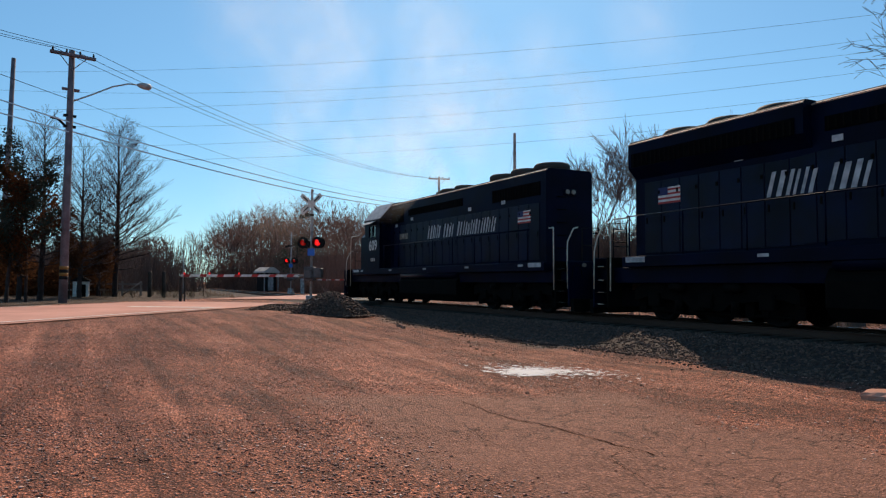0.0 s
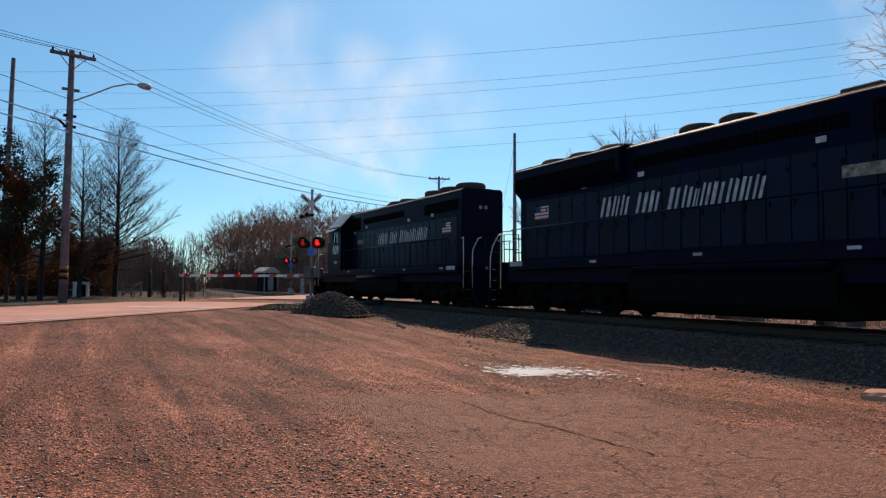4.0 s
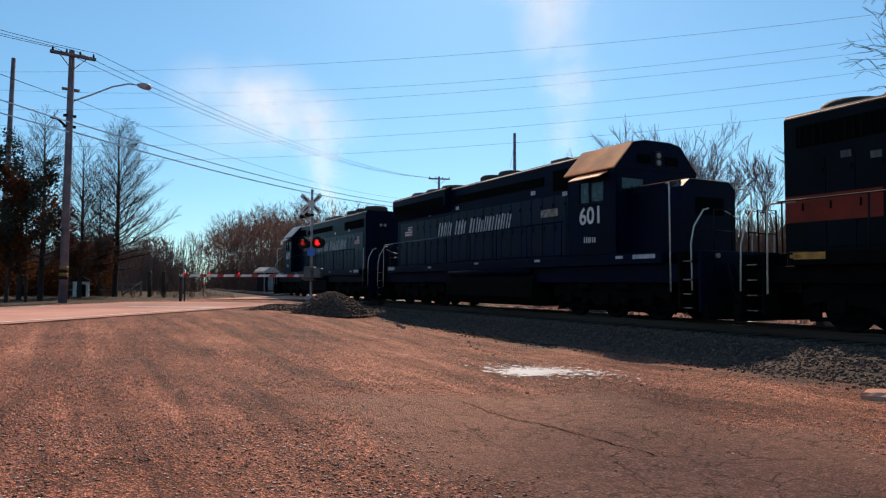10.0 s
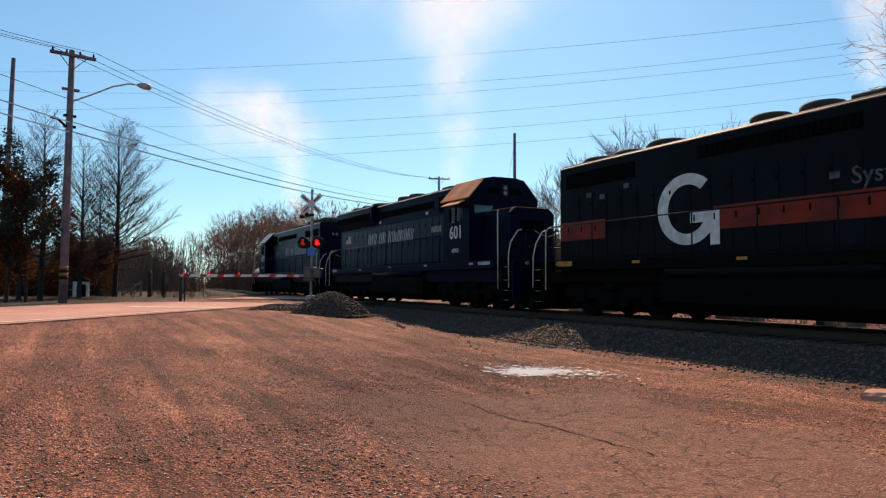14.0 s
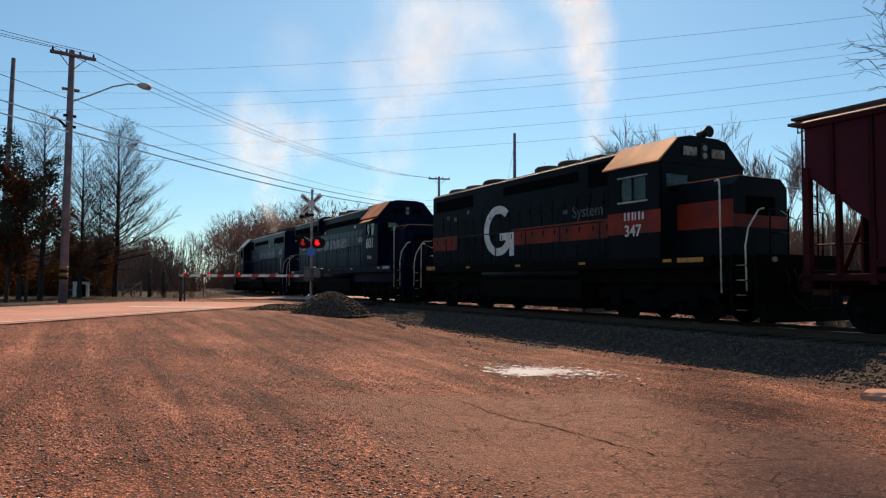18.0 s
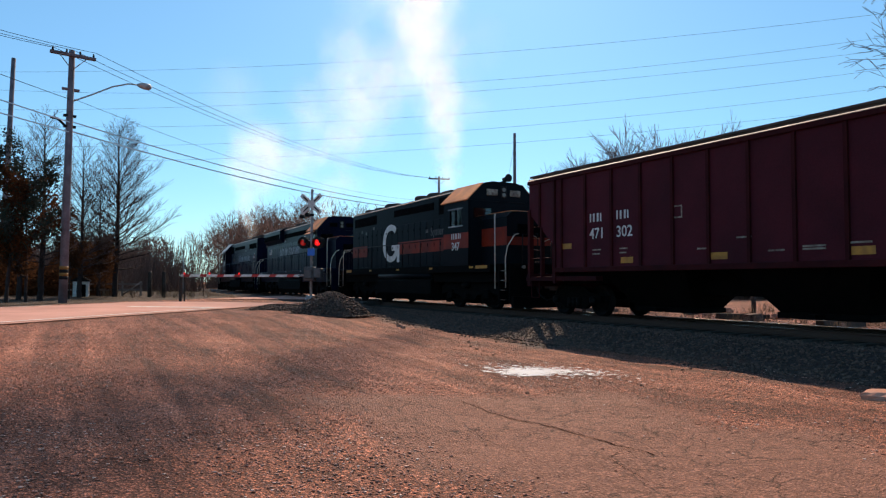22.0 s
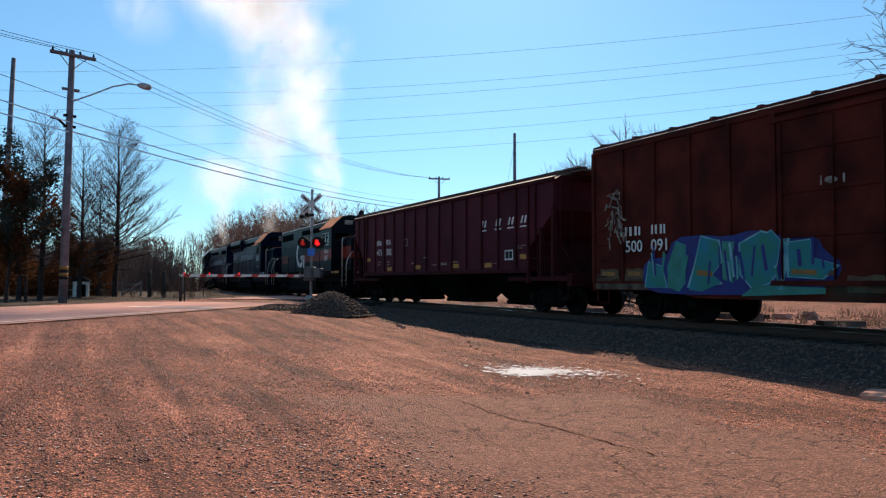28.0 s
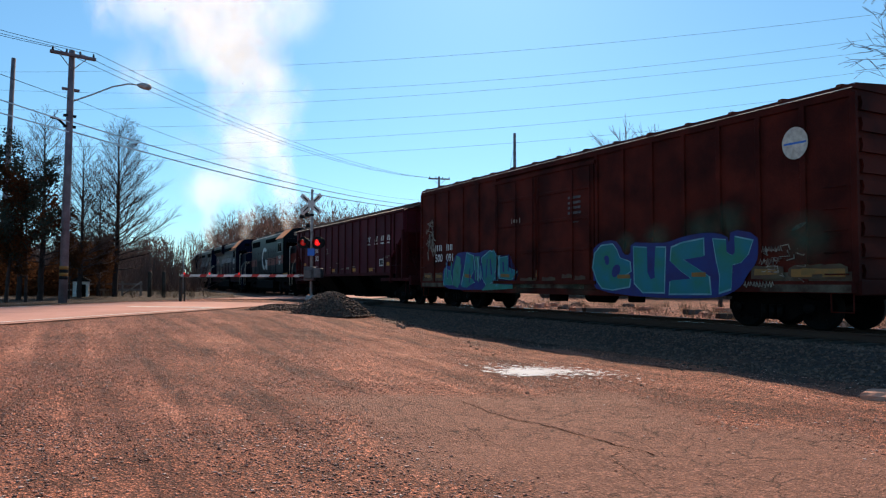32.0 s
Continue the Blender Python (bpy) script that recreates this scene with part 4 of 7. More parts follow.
crossing_signal("crossing_signal", 19.0, 66.2, 0.55, -40.0, 5.6, "far crossing signal with lit red lamps beyond the track", (1, 0), 0)
# the far gate hangs across the other lane
far_gate = thing("gate_arm", pose(19.6, 64.5, 1.7, 0, 0, 0), "far lowered gate arm with pale stripes", "gate")
bar = part("arm", boxes((0, 7.0, -0.03, 0.03, -0.05, 0.05), bevel=0.006), "white", far_gate)
for i in range(8):
    part("stripe", boxes((0.1 + 0.88 * i, 0.52 + 0.88 * i, -0.035, 0.035, -0.055, 0.055)), "red", bar)
part("arm_post", boxes((-0.15, 0.15, -0.15, 0.15, -1.3, 0.1), bevel=0.02), "alu", far_gate)
part("tip_post", boxes((6.9, 7.0, -0.04, 0.04, -1.3, -0.05)), "alu", far_gate)


def utility_pole(x, y, z, h, lean, label, arms=(), r=0.16, turn=0.0, extras=True):
    th = thing("utility_pole", pose(x, y, z, 0, lean, turn), label, "pole", "utility poles")
    part("post", lathe([(r, -0.4), (r * 0.92, h * 0.4), (r * 0.68, h - 0.02), (r * 0.5, h)], 12), "pole", th)
    for zz, w in arms:
        a = part("crossarm", boxes((-w, w, -0.16 - r, -0.03 - r * 0.7, zz - 0.06, zz + 0.07), bevel=0.01), "pole", th, "timber crossarm")
        for i in range(4):
            xx = -w + 0.1 + i * (2 * w - 0.2) / 3
            part("insulator", lathe([(0.03, zz + 0.07), (0.055, zz + 0.12), (0.03, zz + 0.16), (0.05, zz + 0.2), (0.02, zz + 0.24)], 8), "black", a).location = (xx, -0.09 - r, 0)
        for s in (-1, 1):
            part("brace", pipe([(0.6 * w * s, -0.1 - r, zz - 0.05), (0.05 * s, -r * 0.75, zz - 0.6)], 0.02), "alu", a)
    return th


main_pole = utility_pole(0.01, 36.6, 0.52, 11.6, 0.5, "tall weathered timber utility pole with crossarm and street lamp", ((11.3, 0.95),), 0.19, 12)
lamp_arm = part("lamp_bracket", pipe([(0.1, 0, 9.25), (0.9, 0, 9.7), (1.8, 0, 10.25), (2.5, 0, 10.52), (3.0, 0, 10.56)], 0.035, 8), "alu", main_pole, "curved metal street lamp bracket")
part("lamp_head", lathe([(0.05, 2.9), (0.12, 3.05), (0.17, 3.25), (0.15, 3.5), (0.05, 3.6)], 12, "x"), "alu", main_pole, "cobra street lamp head").location = (0, 0, 10.55)
part("transformer_bracket", pipe([(-0.15, 0, 8.05), (-0.5, 0, 8.35), (-0.8, 0, 8.38)], 0.06, 8), "black", main_pole, "dark cable splice on a bracket")
for q in range(4):
    part("warning_band", lathe([(0.19, 1.05 + 0.15 * q), (0.19, 1.2 + 0.15 * q)], 12), "ochre" if q % 2 else "black", main_pole, "worn yellow and black warning band")
for q in range(2):
    part("cable_clamp", boxes((-0.26, 0.26, -0.1, 0.1, 8.0 + 0.5 * q, 8.1 + 0.5 * q)), "black", main_pole)
part("side_bracket", boxes((-0.36, 0.36, -0.08, 0.08, 9.72, 9.82)), "pole", main_pole)
utility_pole(-4.07, 62.0, 0.7, 17.6, 1.2, "slim far utility pole behind the trees", (), 0.22)
utility_pole(33.3, 49.7, 0.2, 13.9, 0, "bare dark timber pole standing behind the train", (), 0.17)
far_pole = utility_pole(35.2, 67.0, 0.2, 12.6, 0, "far utility pole with a crossarm behind the train", ((12.3, 1.15),), 0.17, -20)


def wire(a, b, sag, r, label, n=22):
    bm = bmesh.new()
    a, b = Vector(a), Vector(b)
    pts = []
    for i in range(n + 1):
        t = i / n
        p = a.lerp(b, t)
        p.z -= 4 * sag * t * (1 - t)
        pts.append(p)
    pipe(pts, r, 4, bm)
    # thick cables take the colour with the sun's glint painted in
    ob = part("overhead_wire", bm, "cable_pale" if r >= 0.03 else "wire")
    return tagged(ob, label, "wire", "overhead wires")


# from the main pole to the far one, and back over the road out of sight
for k, dx in enumerate((-0.85, -0.1, 0.85)):
    wire((0.25 + dx, 36.3, 12.05), (35.2 + 0.9 * dx, 67.0, 12.6), 1.3, 0.012, "thin power wire between the roadside poles")
    wire((0.25 + dx, 36.3, 12.05), (-14 + dx, 24.0, 11.6), 0.5, 0.012, "thin power wire leading off over the road")
wire((-0.1, 36.5, 8.85), (35.0, 67.0, 9.5), 0.75, 0.03, "telephone cable between the roadside poles")
wire((-0.1, 36.5, 8.4), (35.0, 67.0, 9.15), 0.75, 0.035, "thick telephone cable between the roadside poles")
wire((-0.1, 36.5, 9.95), (35.0, 67.0, 10.2), 1.2, 0.01, "thin wire between the roadside poles")
wire((0.1, 36.5, 8.75), (-14, 30.0, 11.9), 0.25, 0.03, "telephone cable leading off over the road")
wire((0.1, 36.5, 8.3), (-14, 30.0, 10.7), 0.2, 0.03, "telephone cable leading off over the road")
wire((0.1, 36.5, 9.8), (-14, 30.0, 13.0), 0.2, 0.015, "thin wire leading off over the road")
# a transmission line high behind the track, its towers out of sight
WIRES = (
    ((-9.56, 90.16, 23.79), (63.38, 33.09, 24.68), 1.52),
    ((-9.52, 90.26, 22.01), (63.42, 33.18, 22.75), 2.26),
    ((-9.49, 90.33, 19.74), (63.44, 33.23, 21.6), 1.54),
    ((-9.46, 90.41, 18.17), (63.47, 33.29, 20.05), 2.01),
    ((-9.39, 90.56, 15.87), (63.5, 33.36, 18.43), 1.67),
    ((-9.36, 90.62, 14.36), (63.52, 33.41, 16.93), 1.67),
)
for a, b, sag in WIRES:
    wire(a, b, sag, 0.012, "high transmission wire crossing the sky", 40)
wire((33.3, 49.7, 13.2), (30.9, 50.5, 0.15), 0.1, 0.01, "slack stay wire at the bare pole", 8)
for x, y, h, zs in ((-9.45, 90.4, 24.2, [a[2] for a, b, sag in WIRES]), (63.45, 33.25, 25.1, [b[2] for a, b, sag in WIRES])):
    utility_pole(x, y, 0.2, h, 0, "tall timber transmission pole carrying the high wires", [(z - 0.3, 0.35) for z in zs], 0.24, -52)


# posts, hut and things beyond the road
def post(x, y, z, h, r, mat, label):
    th = thing("post", pose(x, y, z, 0, 0, 0), label, "post", "timber posts")
    part("shaft", lathe([(r, -0.2), (r, h - 0.05), (r * 0.7, h)], 10), mat, th)
    return th


for x, y in ((4.75, 47.6), (5.55, 47.4)):
    post(x, y, 0.55, 1.55, 0.12, "tie", "short dark timber post beside the road")
post(7.9, 56.0, 0.6, 2.9, 0.05, "alu", "thin grey metal post beside the track")


def hut():
    th = thing("equipment_hut", pose(18.3, 72.5, 0.62, 0, 0, 20) @ Matrix.Diagonal((0.78, 0.78, 1.04, 1)), "small grey railway equipment hut with a pale pitched roof", "hut")
    part("walls", boxes((-0.9, 0.9, -0.9, 0.9, -0.1, 1.75), bevel=0.02), "black", th, "dark metal walls")
    bm = bmesh.new()
    prism(bm, [(-1.25, 1.7), (1.25, 1.7), (1.2, 1.85), (0.35, 2.25), (-0.35, 2.25), (-1.2, 1.85)], -1.2, 1.2)
    part("roof", bm, "concrete", th, "pale sunlit roof")
    part("door", boxes((-0.4, 0.4, -0.94, -0.9, 0.0, 1.6), bevel=0.01), "alu", th)
    for s in (-1.05, 1.05):
        part("post", boxes((s - 0.05, s + 0.05, -1.1, -1.0, -0.1, 1.75)), "alu", th)
    return th


hut()


# rubble and timbers on the waste ground behind the track
rng = random.Random(21)
for i in range(46):
    y = rng.uniform(2, 32)
    x = rng.uniform(18.6, 27)
    s = rng.uniform(0.15, 0.55)
    rock("rubble", x, y, s * rng.uniform(1, 1.8), s, s * 0.5, rng.choice(["slabstone", "stone", "ballast"]), "broken lump of rubble on the waste ground", "rubble", 100 + i, rng.uniform(0, 180))
for i, (x, y, ln, a) in enumerate(((20.5, 24.0, 2.4, 15), (21.5, 17.5, 2.2, -10), (20.2, 13.0, 2.6, 8), (22.8, 21.0, 2.5, 30), (21.0, 9.0, 2.4, 25))):
    t = part("old_sleeper", boxes((-ln / 2, ln / 2, -0.12, 0.12, -0.02, 0.18), bevel=0.015), "tie")
    t.matrix_basis = pose(x, y, float(ground_z(x, y)) + 0.02, 0, 2, a)
    tagged(t, "discarded dark timber sleeper lying on waste ground", "sleeper", "discarded sleepers")
for i, (x, y) in enumerate(((27.75, 23.85), (26.58, 21.07))):
    post(x, y, 0.2, 0.75, 0.1, "tie", "short dark stump of a post behind the track")
def far_ground_stones():
    rng = np.random.default_rng(31)
    n = 9000
    y, x = rng.uniform(0, 40, n), rng.uniform(16.6, 27, n)
    keep = (x > track_x(y) + 1.0) & (road_v(x, y) < -0.5)
    x, y = x[keep], y[keep]
    s = 0.015 + 0.05 * rng.random(len(x)) ** 3
    ob = fast_mesh("rubble_stones", *stones(np.stack([x, y, ground_z(x, y) + s * 0.3], -1), s, 32), "stone")
    return tagged(ob, "loose stones and rubble on the waste ground behind the track", "gravel", kind="stuff")


far_ground_stones()


# ---------------------------------------------------------------- trees
def grow(rng, segs, p, d, length, r, level, up, wander, kids, minr=0.004):
    """One limb of wandering segments with its side limbs."""
    n = max(2, int(length / (0.55 if level < 2 else 0.35)))
    step = length / n
    for i in range(n):
        d = (d + Vector((rng.uniform(-1, 1), rng.uniform(-1, 1), rng.uniform(-1, 1))) * wander + Vector((0, 0, up))).normalized()
        q = p + d * step
        ra, rb = r * (1 - i / n * 0.75), r * (1 - (i + 1) / n * 0.75)
        segs.append((level, *p, *q, max(ra, minr), max(rb, minr)))
        if level < len(kids) and i >= (1 if level else n // 5):
            for _ in range(kids[level] if rng.random() < 0.85 else kids[level] + 1):
                a = rng.uniform(0, 2 * math.pi)
                side = d.orthogonal().normalized()
                side = (Matrix.Rotation(a, 3, d) @ side)
                out = (d * rng.uniform(0.5, 0.9) + side * rng.uniform(0.5, 0.9)).normalized()
                frac = 1 - 0.7 * i / n
                grow(rng, segs, q, out, length * rng.uniform(0.32, 0.5) * frac + 0.25, rb * 0.55, level + 1, up, wander * 1.15, kids, minr)
        p = q


def bare_tree(name, x, y, z, h, seed, label, kids=(2, 1, 1), up=0.06, wander=0.09, r=None, minr=0.006, spread=1.0):
    rng = random.Random(seed)
    segs = []
    r = r or h * 0.013
    grow(rng, segs, Vector((0, 0, -0.2)), Vector((0, 0, 1)), h * 0.98, r, 0, up, wander * 0.35, kids, minr)
    s = np.array(segs)
    s[:, [1, 2, 4, 5]] *= spread
    th = thing(name, pose(x, y, z, 0, 0, rng.uniform(0, 360)), label, "tree", "bare trees")
    v, f = tubes(s[s[:, 0] == 0][:, 1:], 8)
    fast_mesh("trunk", v, f, "bark", th)
    v, f = tubes(s[s[:, 0] > 0][:, 1:], 3)
    fast_mesh("crown", v, f, "twig", th)
    return th


def upright_segments(rng, h, reach, low=0.16, limbs=46, r=0.1, fine=0.006, twig=0.28, lean=0.0, forks=3):
    """A straight leader with many slender limbs, level low down and steep near the top, each set with fine twigs.
    reach: the longest limb; lean: how much further the limbs reach towards +X."""
    segs, p, n = [], Vector((0, 0, -0.2)), 14
    axis = [Vector((0.012 * h * math.sin(2.1 * i / n + rng.random()), 0.012 * h * math.sin(1.7 * i / n + 2), -0.2 + (h + 0.2) * i / n)) for i in range(n + 1)]
    for i in range(n):
        segs.append((0, *axis[i], *axis[i + 1], max(r * (1 - i / n) ** 0.8, fine), max(r * (1 - (i + 1) / n) ** 0.8, fine)))

    def shoot(p, d, length, r, level, lift):
        k = max(2, int(length / twig))
        step = length / k
        for i in range(k):
            d = (d + Vector((rng.uniform(-1, 1), rng.uniform(-1, 1), rng.uniform(-1, 1))) * 0.09 + Vector((0, 0, lift))).normalized()
            q = p + d * step
            ra, rb = max(r * (1 - 0.8 * i / k), fine), max(r * (1 - 0.8 * (i + 1) / k), fine)
            segs.append((level, *p, *q, ra, rb))
            if level < forks and i >= (1 if level == 1 else 0):
                for side in (-1, 1):
                    if rng.random() < 0.82:
                        w = d.cross(Vector((rng.uniform(-0.5, 0.5), rng.uniform(-0.5, 0.5), 1))).normalized() * side
                        out = (d * rng.uniform(0.7, 1.1) + w * rng.uniform(0.45, 0.8) + Vector((0, 0, rng.uniform(0.0, 0.35)))).normalized()
                        shoot(q, out, (length * (1 - i / k) * 0.42 + twig * 0.9) * rng.uniform(0.7, 1.15), rb * 0.6, level + 1, lift)
            p = q

    for i in range(limbs):
        f = low + (0.97 - low) * ((i + rng.random()) / limbs)
        a = i * 2.4 + rng.uniform(-0.4, 0.4)
        j = min(n - 1, int(f * n))
        base = axis[j].lerp(axis[j + 1], f * n - j)
        q = (f - low) / (1 - low)
        length = reach * (0.3 + 0.7 * min(1, q / 0.12)) * (1 - q) ** 0.6 * rng.uniform(0.75, 1.1) * (1 + lean * math.cos(a)) + 0.25
        climb = 0.12 + 1.5 * q ** 0.9
        shoot(base, Vector((math.cos(a), math.sin(a), climb)).normalized(), length, r * 0.3 * (1 - 0.7 * q), 1, 0.035)
    return np.array(segs)


def upright_tree(x, y, z, h, reach, seed, label, turn=0.0, **shape):
    rng = random.Random(seed)
    sg = upright_segments(rng, h, reach, **shape)
    th = thing("bare_tree", pose(x, y, z, 0, 0, turn), label, "tree", "bare trees")
    fast_mesh("trunk", *tubes(sg[sg[:, 0] == 0][:, 1:], 8), "bark", th)
    fast_mesh("branching", *tubes(sg[sg[:, 0] == 1][:, 1:], 4), "bark", th)
    fast_mesh("twig_mass", *tubes(sg[sg[:, 0] > 1][:, 1:], 3), "twig", th)
    return th


def vase_segments(rng, h, spread, stems=5, fine=0.02, depth=3):
    """A forked crown: several stems rise and fan out, ending in many fine upright twigs."""
    segs = []

    def shoot(p, d, length, r, level):
        k = 4
        for i in range(k):
            d = (d + Vector((rng.uniform(-1, 1), rng.uniform(-1, 1), rng.uniform(-0.4, 1))) * 0.08).normalized()
            q = p + d * length / k
            segs.append((level, *p, *q, max(r * (1 - 0.2 * i), fine), max(r * (0.8 - 0.2 * i), fine)))
            p = q
            if level < depth and i > (1 if level == 0 else 0):
                for _ in range(2):
                    w = Vector((rng.uniform(-1, 1), rng.uniform(-1, 1), rng.uniform(-0.1, 0.5)))
                    shoot(q, (d + w * (0.6 if level < 2 else 0.5)).normalized(), length * rng.uniform(0.42, 0.62), r * 0.5, level + 1)

    foot = Vector((0, 0, h * 0.28))
    segs.append((0, 0, 0, -0.3, *foot, h * 0.014, h * 0.012))
    for i in range(stems):
        a = i * 2.4 + rng.random()
        shoot(foot, Vector((math.cos(a) * spread, math.sin(a) * spread, 1)).normalized(), h * rng.uniform(0.3, 0.52), h * 0.0045, 0)
    top = max(q[6] for q in segs)
    out = np.array(segs)
    out[:, [3, 6]] *= h / top
    return out


def vase_tree(x, y, z, h, spread, seed, label, fine=0.02):
    rng = random.Random(seed)
    sg = vase_segments(rng, h, spread, 7, fine)
    th = thing("bare_tree", pose(x, y, z, 0, 0, rng.uniform(0, 360)), label, "tree", "bare trees")
    fast_mesh("trunk", *tubes(sg[sg[:, 0] <= 0][:, 1:], 5), "twig", th)
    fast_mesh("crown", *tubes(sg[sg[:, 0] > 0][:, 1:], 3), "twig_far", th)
    return th


def leafy(name, x, y, z, h, w, seed, mat, label, n=2600):
    """A shrub or young tree that kept its leaves: stem, limbs and many small leaves in ragged clumps."""
    rng = np.random.default_rng(seed)
    th = thing(name, pose(x, y, z), label, "tree")
    rr = random.Random(seed)
    segs = []
    grow(rr, segs, Vector((0, 0, -0.1)), Vector((0, 0, 1)), h * 0.95, h * 0.014, 0, 0.03, 0.05, (3, 1), 0.01)
    s = np.array(segs)
    v, f = tubes(s[:, 1:], 4)
    fast_mesh("trunk", v, f, "bark", th)
    tips = s[s[:, 0] > 0][:, 4:7]
    c = tips[rng.integers(0, len(tips), n)] + rng.normal(0, 0.22, (n, 3)) * [w * 0.5, w * 0.5, 0.6]
    a, b = rng.normal(size=(n, 3)), rng.normal(size=(n, 3))
    a /= np.linalg.norm(a, axis=1)[:, None]
    b = np.cross(a, b)
    b /= np.linalg.norm(b, axis=1)[:, None]
    sz = rng.uniform(0.035, 0.085, n)[:, None]
    v = np.stack([c - a * sz, c + b * sz * 0.6, c + a * sz, c - b * sz * 0.6], 1).reshape(-1, 3)
    fast_mesh("leaves", v, np.arange(4 * n).reshape(n, 4), mat, th)
    return th


upright_tree(2.8, 48.5, 0.55, 10.6, 3.5, 41, "bare young oak with level lower limbs and a pointed crown", low=0.17, limbs=84, r=0.17, lean=0.25)
upright_tree(0.8, 46.0, 0.55, 8.8, 2.3, 42, "slim bare oak with a narrow pointed crown", low=0.15, limbs=72, r=0.14)
upright_tree(1.9, 49.6, 0.55, 7.6, 2.4, 48, "small bare oak among the verge trees", low=0.12, limbs=60, r=0.1)
upright_tree(-1.05, 41.0, 0.55, 9.2, 1.9, 43, "tall narrow bare tree with many fine upright twigs", low=0.2, limbs=72, r=0.15)
upright_tree(-2.0, 41.5, 0.55, 8.0, 2.0, 44, "bare tree with a narrow crown beside the verge", low=0.2, limbs=60, r=0.13)
leafy("oak_tree", -1.5, 38.2, 0.55, 5.4, 1.5, 51, "needle", "young oak still holding its brown dead leaves", 9500)
leafy("pine_tree", -2.25, 37.6, 0.55, 6.3, 1.2, 52, "pine", "dark ragged pine beside the verge", 8500)
leafy("oak_tree", 0.3, 43.5, 0.55, 2.9, 1.0, 53, "needle", "small oak with brown dead leaves", 2600)
leafy("oak_tree", 2.0, 47.5, 0.55, 2.3, 1.0, 55, "needle", "small oak with brown dead leaves", 1800)
leafy("cedar_tree", 21.5, 74.0, 0.5, 5.0, 1.5, 54, "cedar", "dark evergreen beside the crossing", 3200)
bare_tree("bare_tree", 29.2, 11.9, 0.2, 14.5, 45, "large bare tree with twisted limbs beside the waste ground", (2, 2, 2), 0.03, 0.16, minr=0.0095)
for i, (x, y, h, w) in enumerate(((51.2, 61.4, 17.2, 0.45), (53.4, 60.0, 17.6, 0.4), (56.0, 57.2, 19.0, 0.5), (58.0, 55.2, 19.4, 0.45), (60.0, 53.6, 17.6, 0.5), (64.3, 47.6, 17.2, 0.5), (67.7, 42.6, 16.0, 0.6), (66.0, 39.6, 17.2, 0.6), (70.5, 37.0, 17.0, 0.6), (48.0, 64.5, 14.2, 0.4), (62.5, 50.5, 15.0, 0.5))):
    vase_tree(x, y, 0.2, h, w, 60 + i, "tall bare tree behind the track", 0.017)


def woods():
    """The leafless wood beyond the crossing, tree by tree in one mesh: low at its edge, taller towards the track."""
    rng = random.Random(77)
    kinds = []
    for k in range(4):
        kinds.append(tubes(upright_segments(rng, 12.0, 3.4, 0.1, 26, 0.11, 0.013, 0.95, 0, 2)[:, 1:], 3))
    for k in range(3):
        kinds.append(tubes(vase_segments(rng, 12.0, 0.3, 2, 0.015)[:, 1:], 3))
    V, F, n = [], [], 0
    for i in range(320):
        r = 98 + 75 * rng.random() ** 1.2
        az = rng.uniform(-7.0, 30.0)
        x, y = r * math.sin(radians(az)), r * math.cos(radians(az))
        if abs(x - float(track_x(y))) < 4.5:
            continue
        crest = float(np.interp(az, [-7, 4, 7, 8.3, 9.5, 10.5, 12, 14, 16.7, 19.8, 21.5, 30], [6.0, 6.2, 7.0, 7.6, 8.6, 10.2, 11.2, 12.4, 13.4, 13.4, 11.5, 9.0]))
        v, f = kinds[i % 7]
        s = crest / 12.0 * r / 110 * rng.uniform(0.72, 1.03)
        a = rng.uniform(0, 6.28)
        R = np.array([[math.cos(a), -math.sin(a), 0], [math.sin(a), math.cos(a), 0], [0, 0, 1]])
        V.append(v @ R.T * s + [x, y, 0.5])
        F.append(f + n)
        n += len(v)
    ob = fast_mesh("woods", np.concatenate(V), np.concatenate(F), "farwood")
    return tagged(ob, "leafless brown wood beyond the crossing", "woods", kind="stuff")


woods()


def brush():
    """Undergrowth along the wood's edge and behind the verge: many thin stems."""
    rng = np.random.default_rng(78)
    n = 42000
    az = np.radians(rng.uniform(-10, 34, n))
    r = rng.uniform(66, 135, n)
    x, y = r * np.sin(az), r * np.cos(az)
    keep = (np.abs(x - track_x(y)) > 4.5) & (road_v(x, y) > ROAD_W + 2)
    x, y = x[keep], y[keep]
    h = 1.2 + 4.2 * rng.random(len(x)) ** 2
    dx, dy = rng.normal(0, 0.7, (2, len(x)))
    z = np.full(len(x), 0.4)
    segs = np.stack([x, y, z, x + dx, y + dy, z + h, np.full(len(x), 0.03), np.full(len(x), 0.012)], -1)
    ob = fast_mesh("brush", *tubes(segs, 3), "scrub")
    return tagged(ob, "brown undergrowth along the edge of the wood", "brush", kind="stuff")


brush()


def understory():
    """The wood's own undergrowth: a deep tangle of dead leaves and stems between its trunks."""
    rng = np.random.default_rng(83)
    n = 130000
    az, r = rng.uniform(-9, 30, n), rng.uniform(92, 150, n)
    x, y = r * np.sin(np.radians(az)), r * np.cos(np.radians(az))
    crest = np.interp(az, [-9, 4, 8, 10.5, 14, 20, 30], [5.8, 6.0, 7.0, 8.4, 10.0, 10.5, 8.0]) * r / 110
    crest = crest * (1 + 0.18 * np.sin(x * 0.55) + 0.12 * np.sin(x * 1.7 + 1))
    c = np.stack([x, y, 0.4 + crest * rng.random(n) ** 1.7], -1)[np.abs(x - track_x(y)) > 4.8]
    n = len(c)
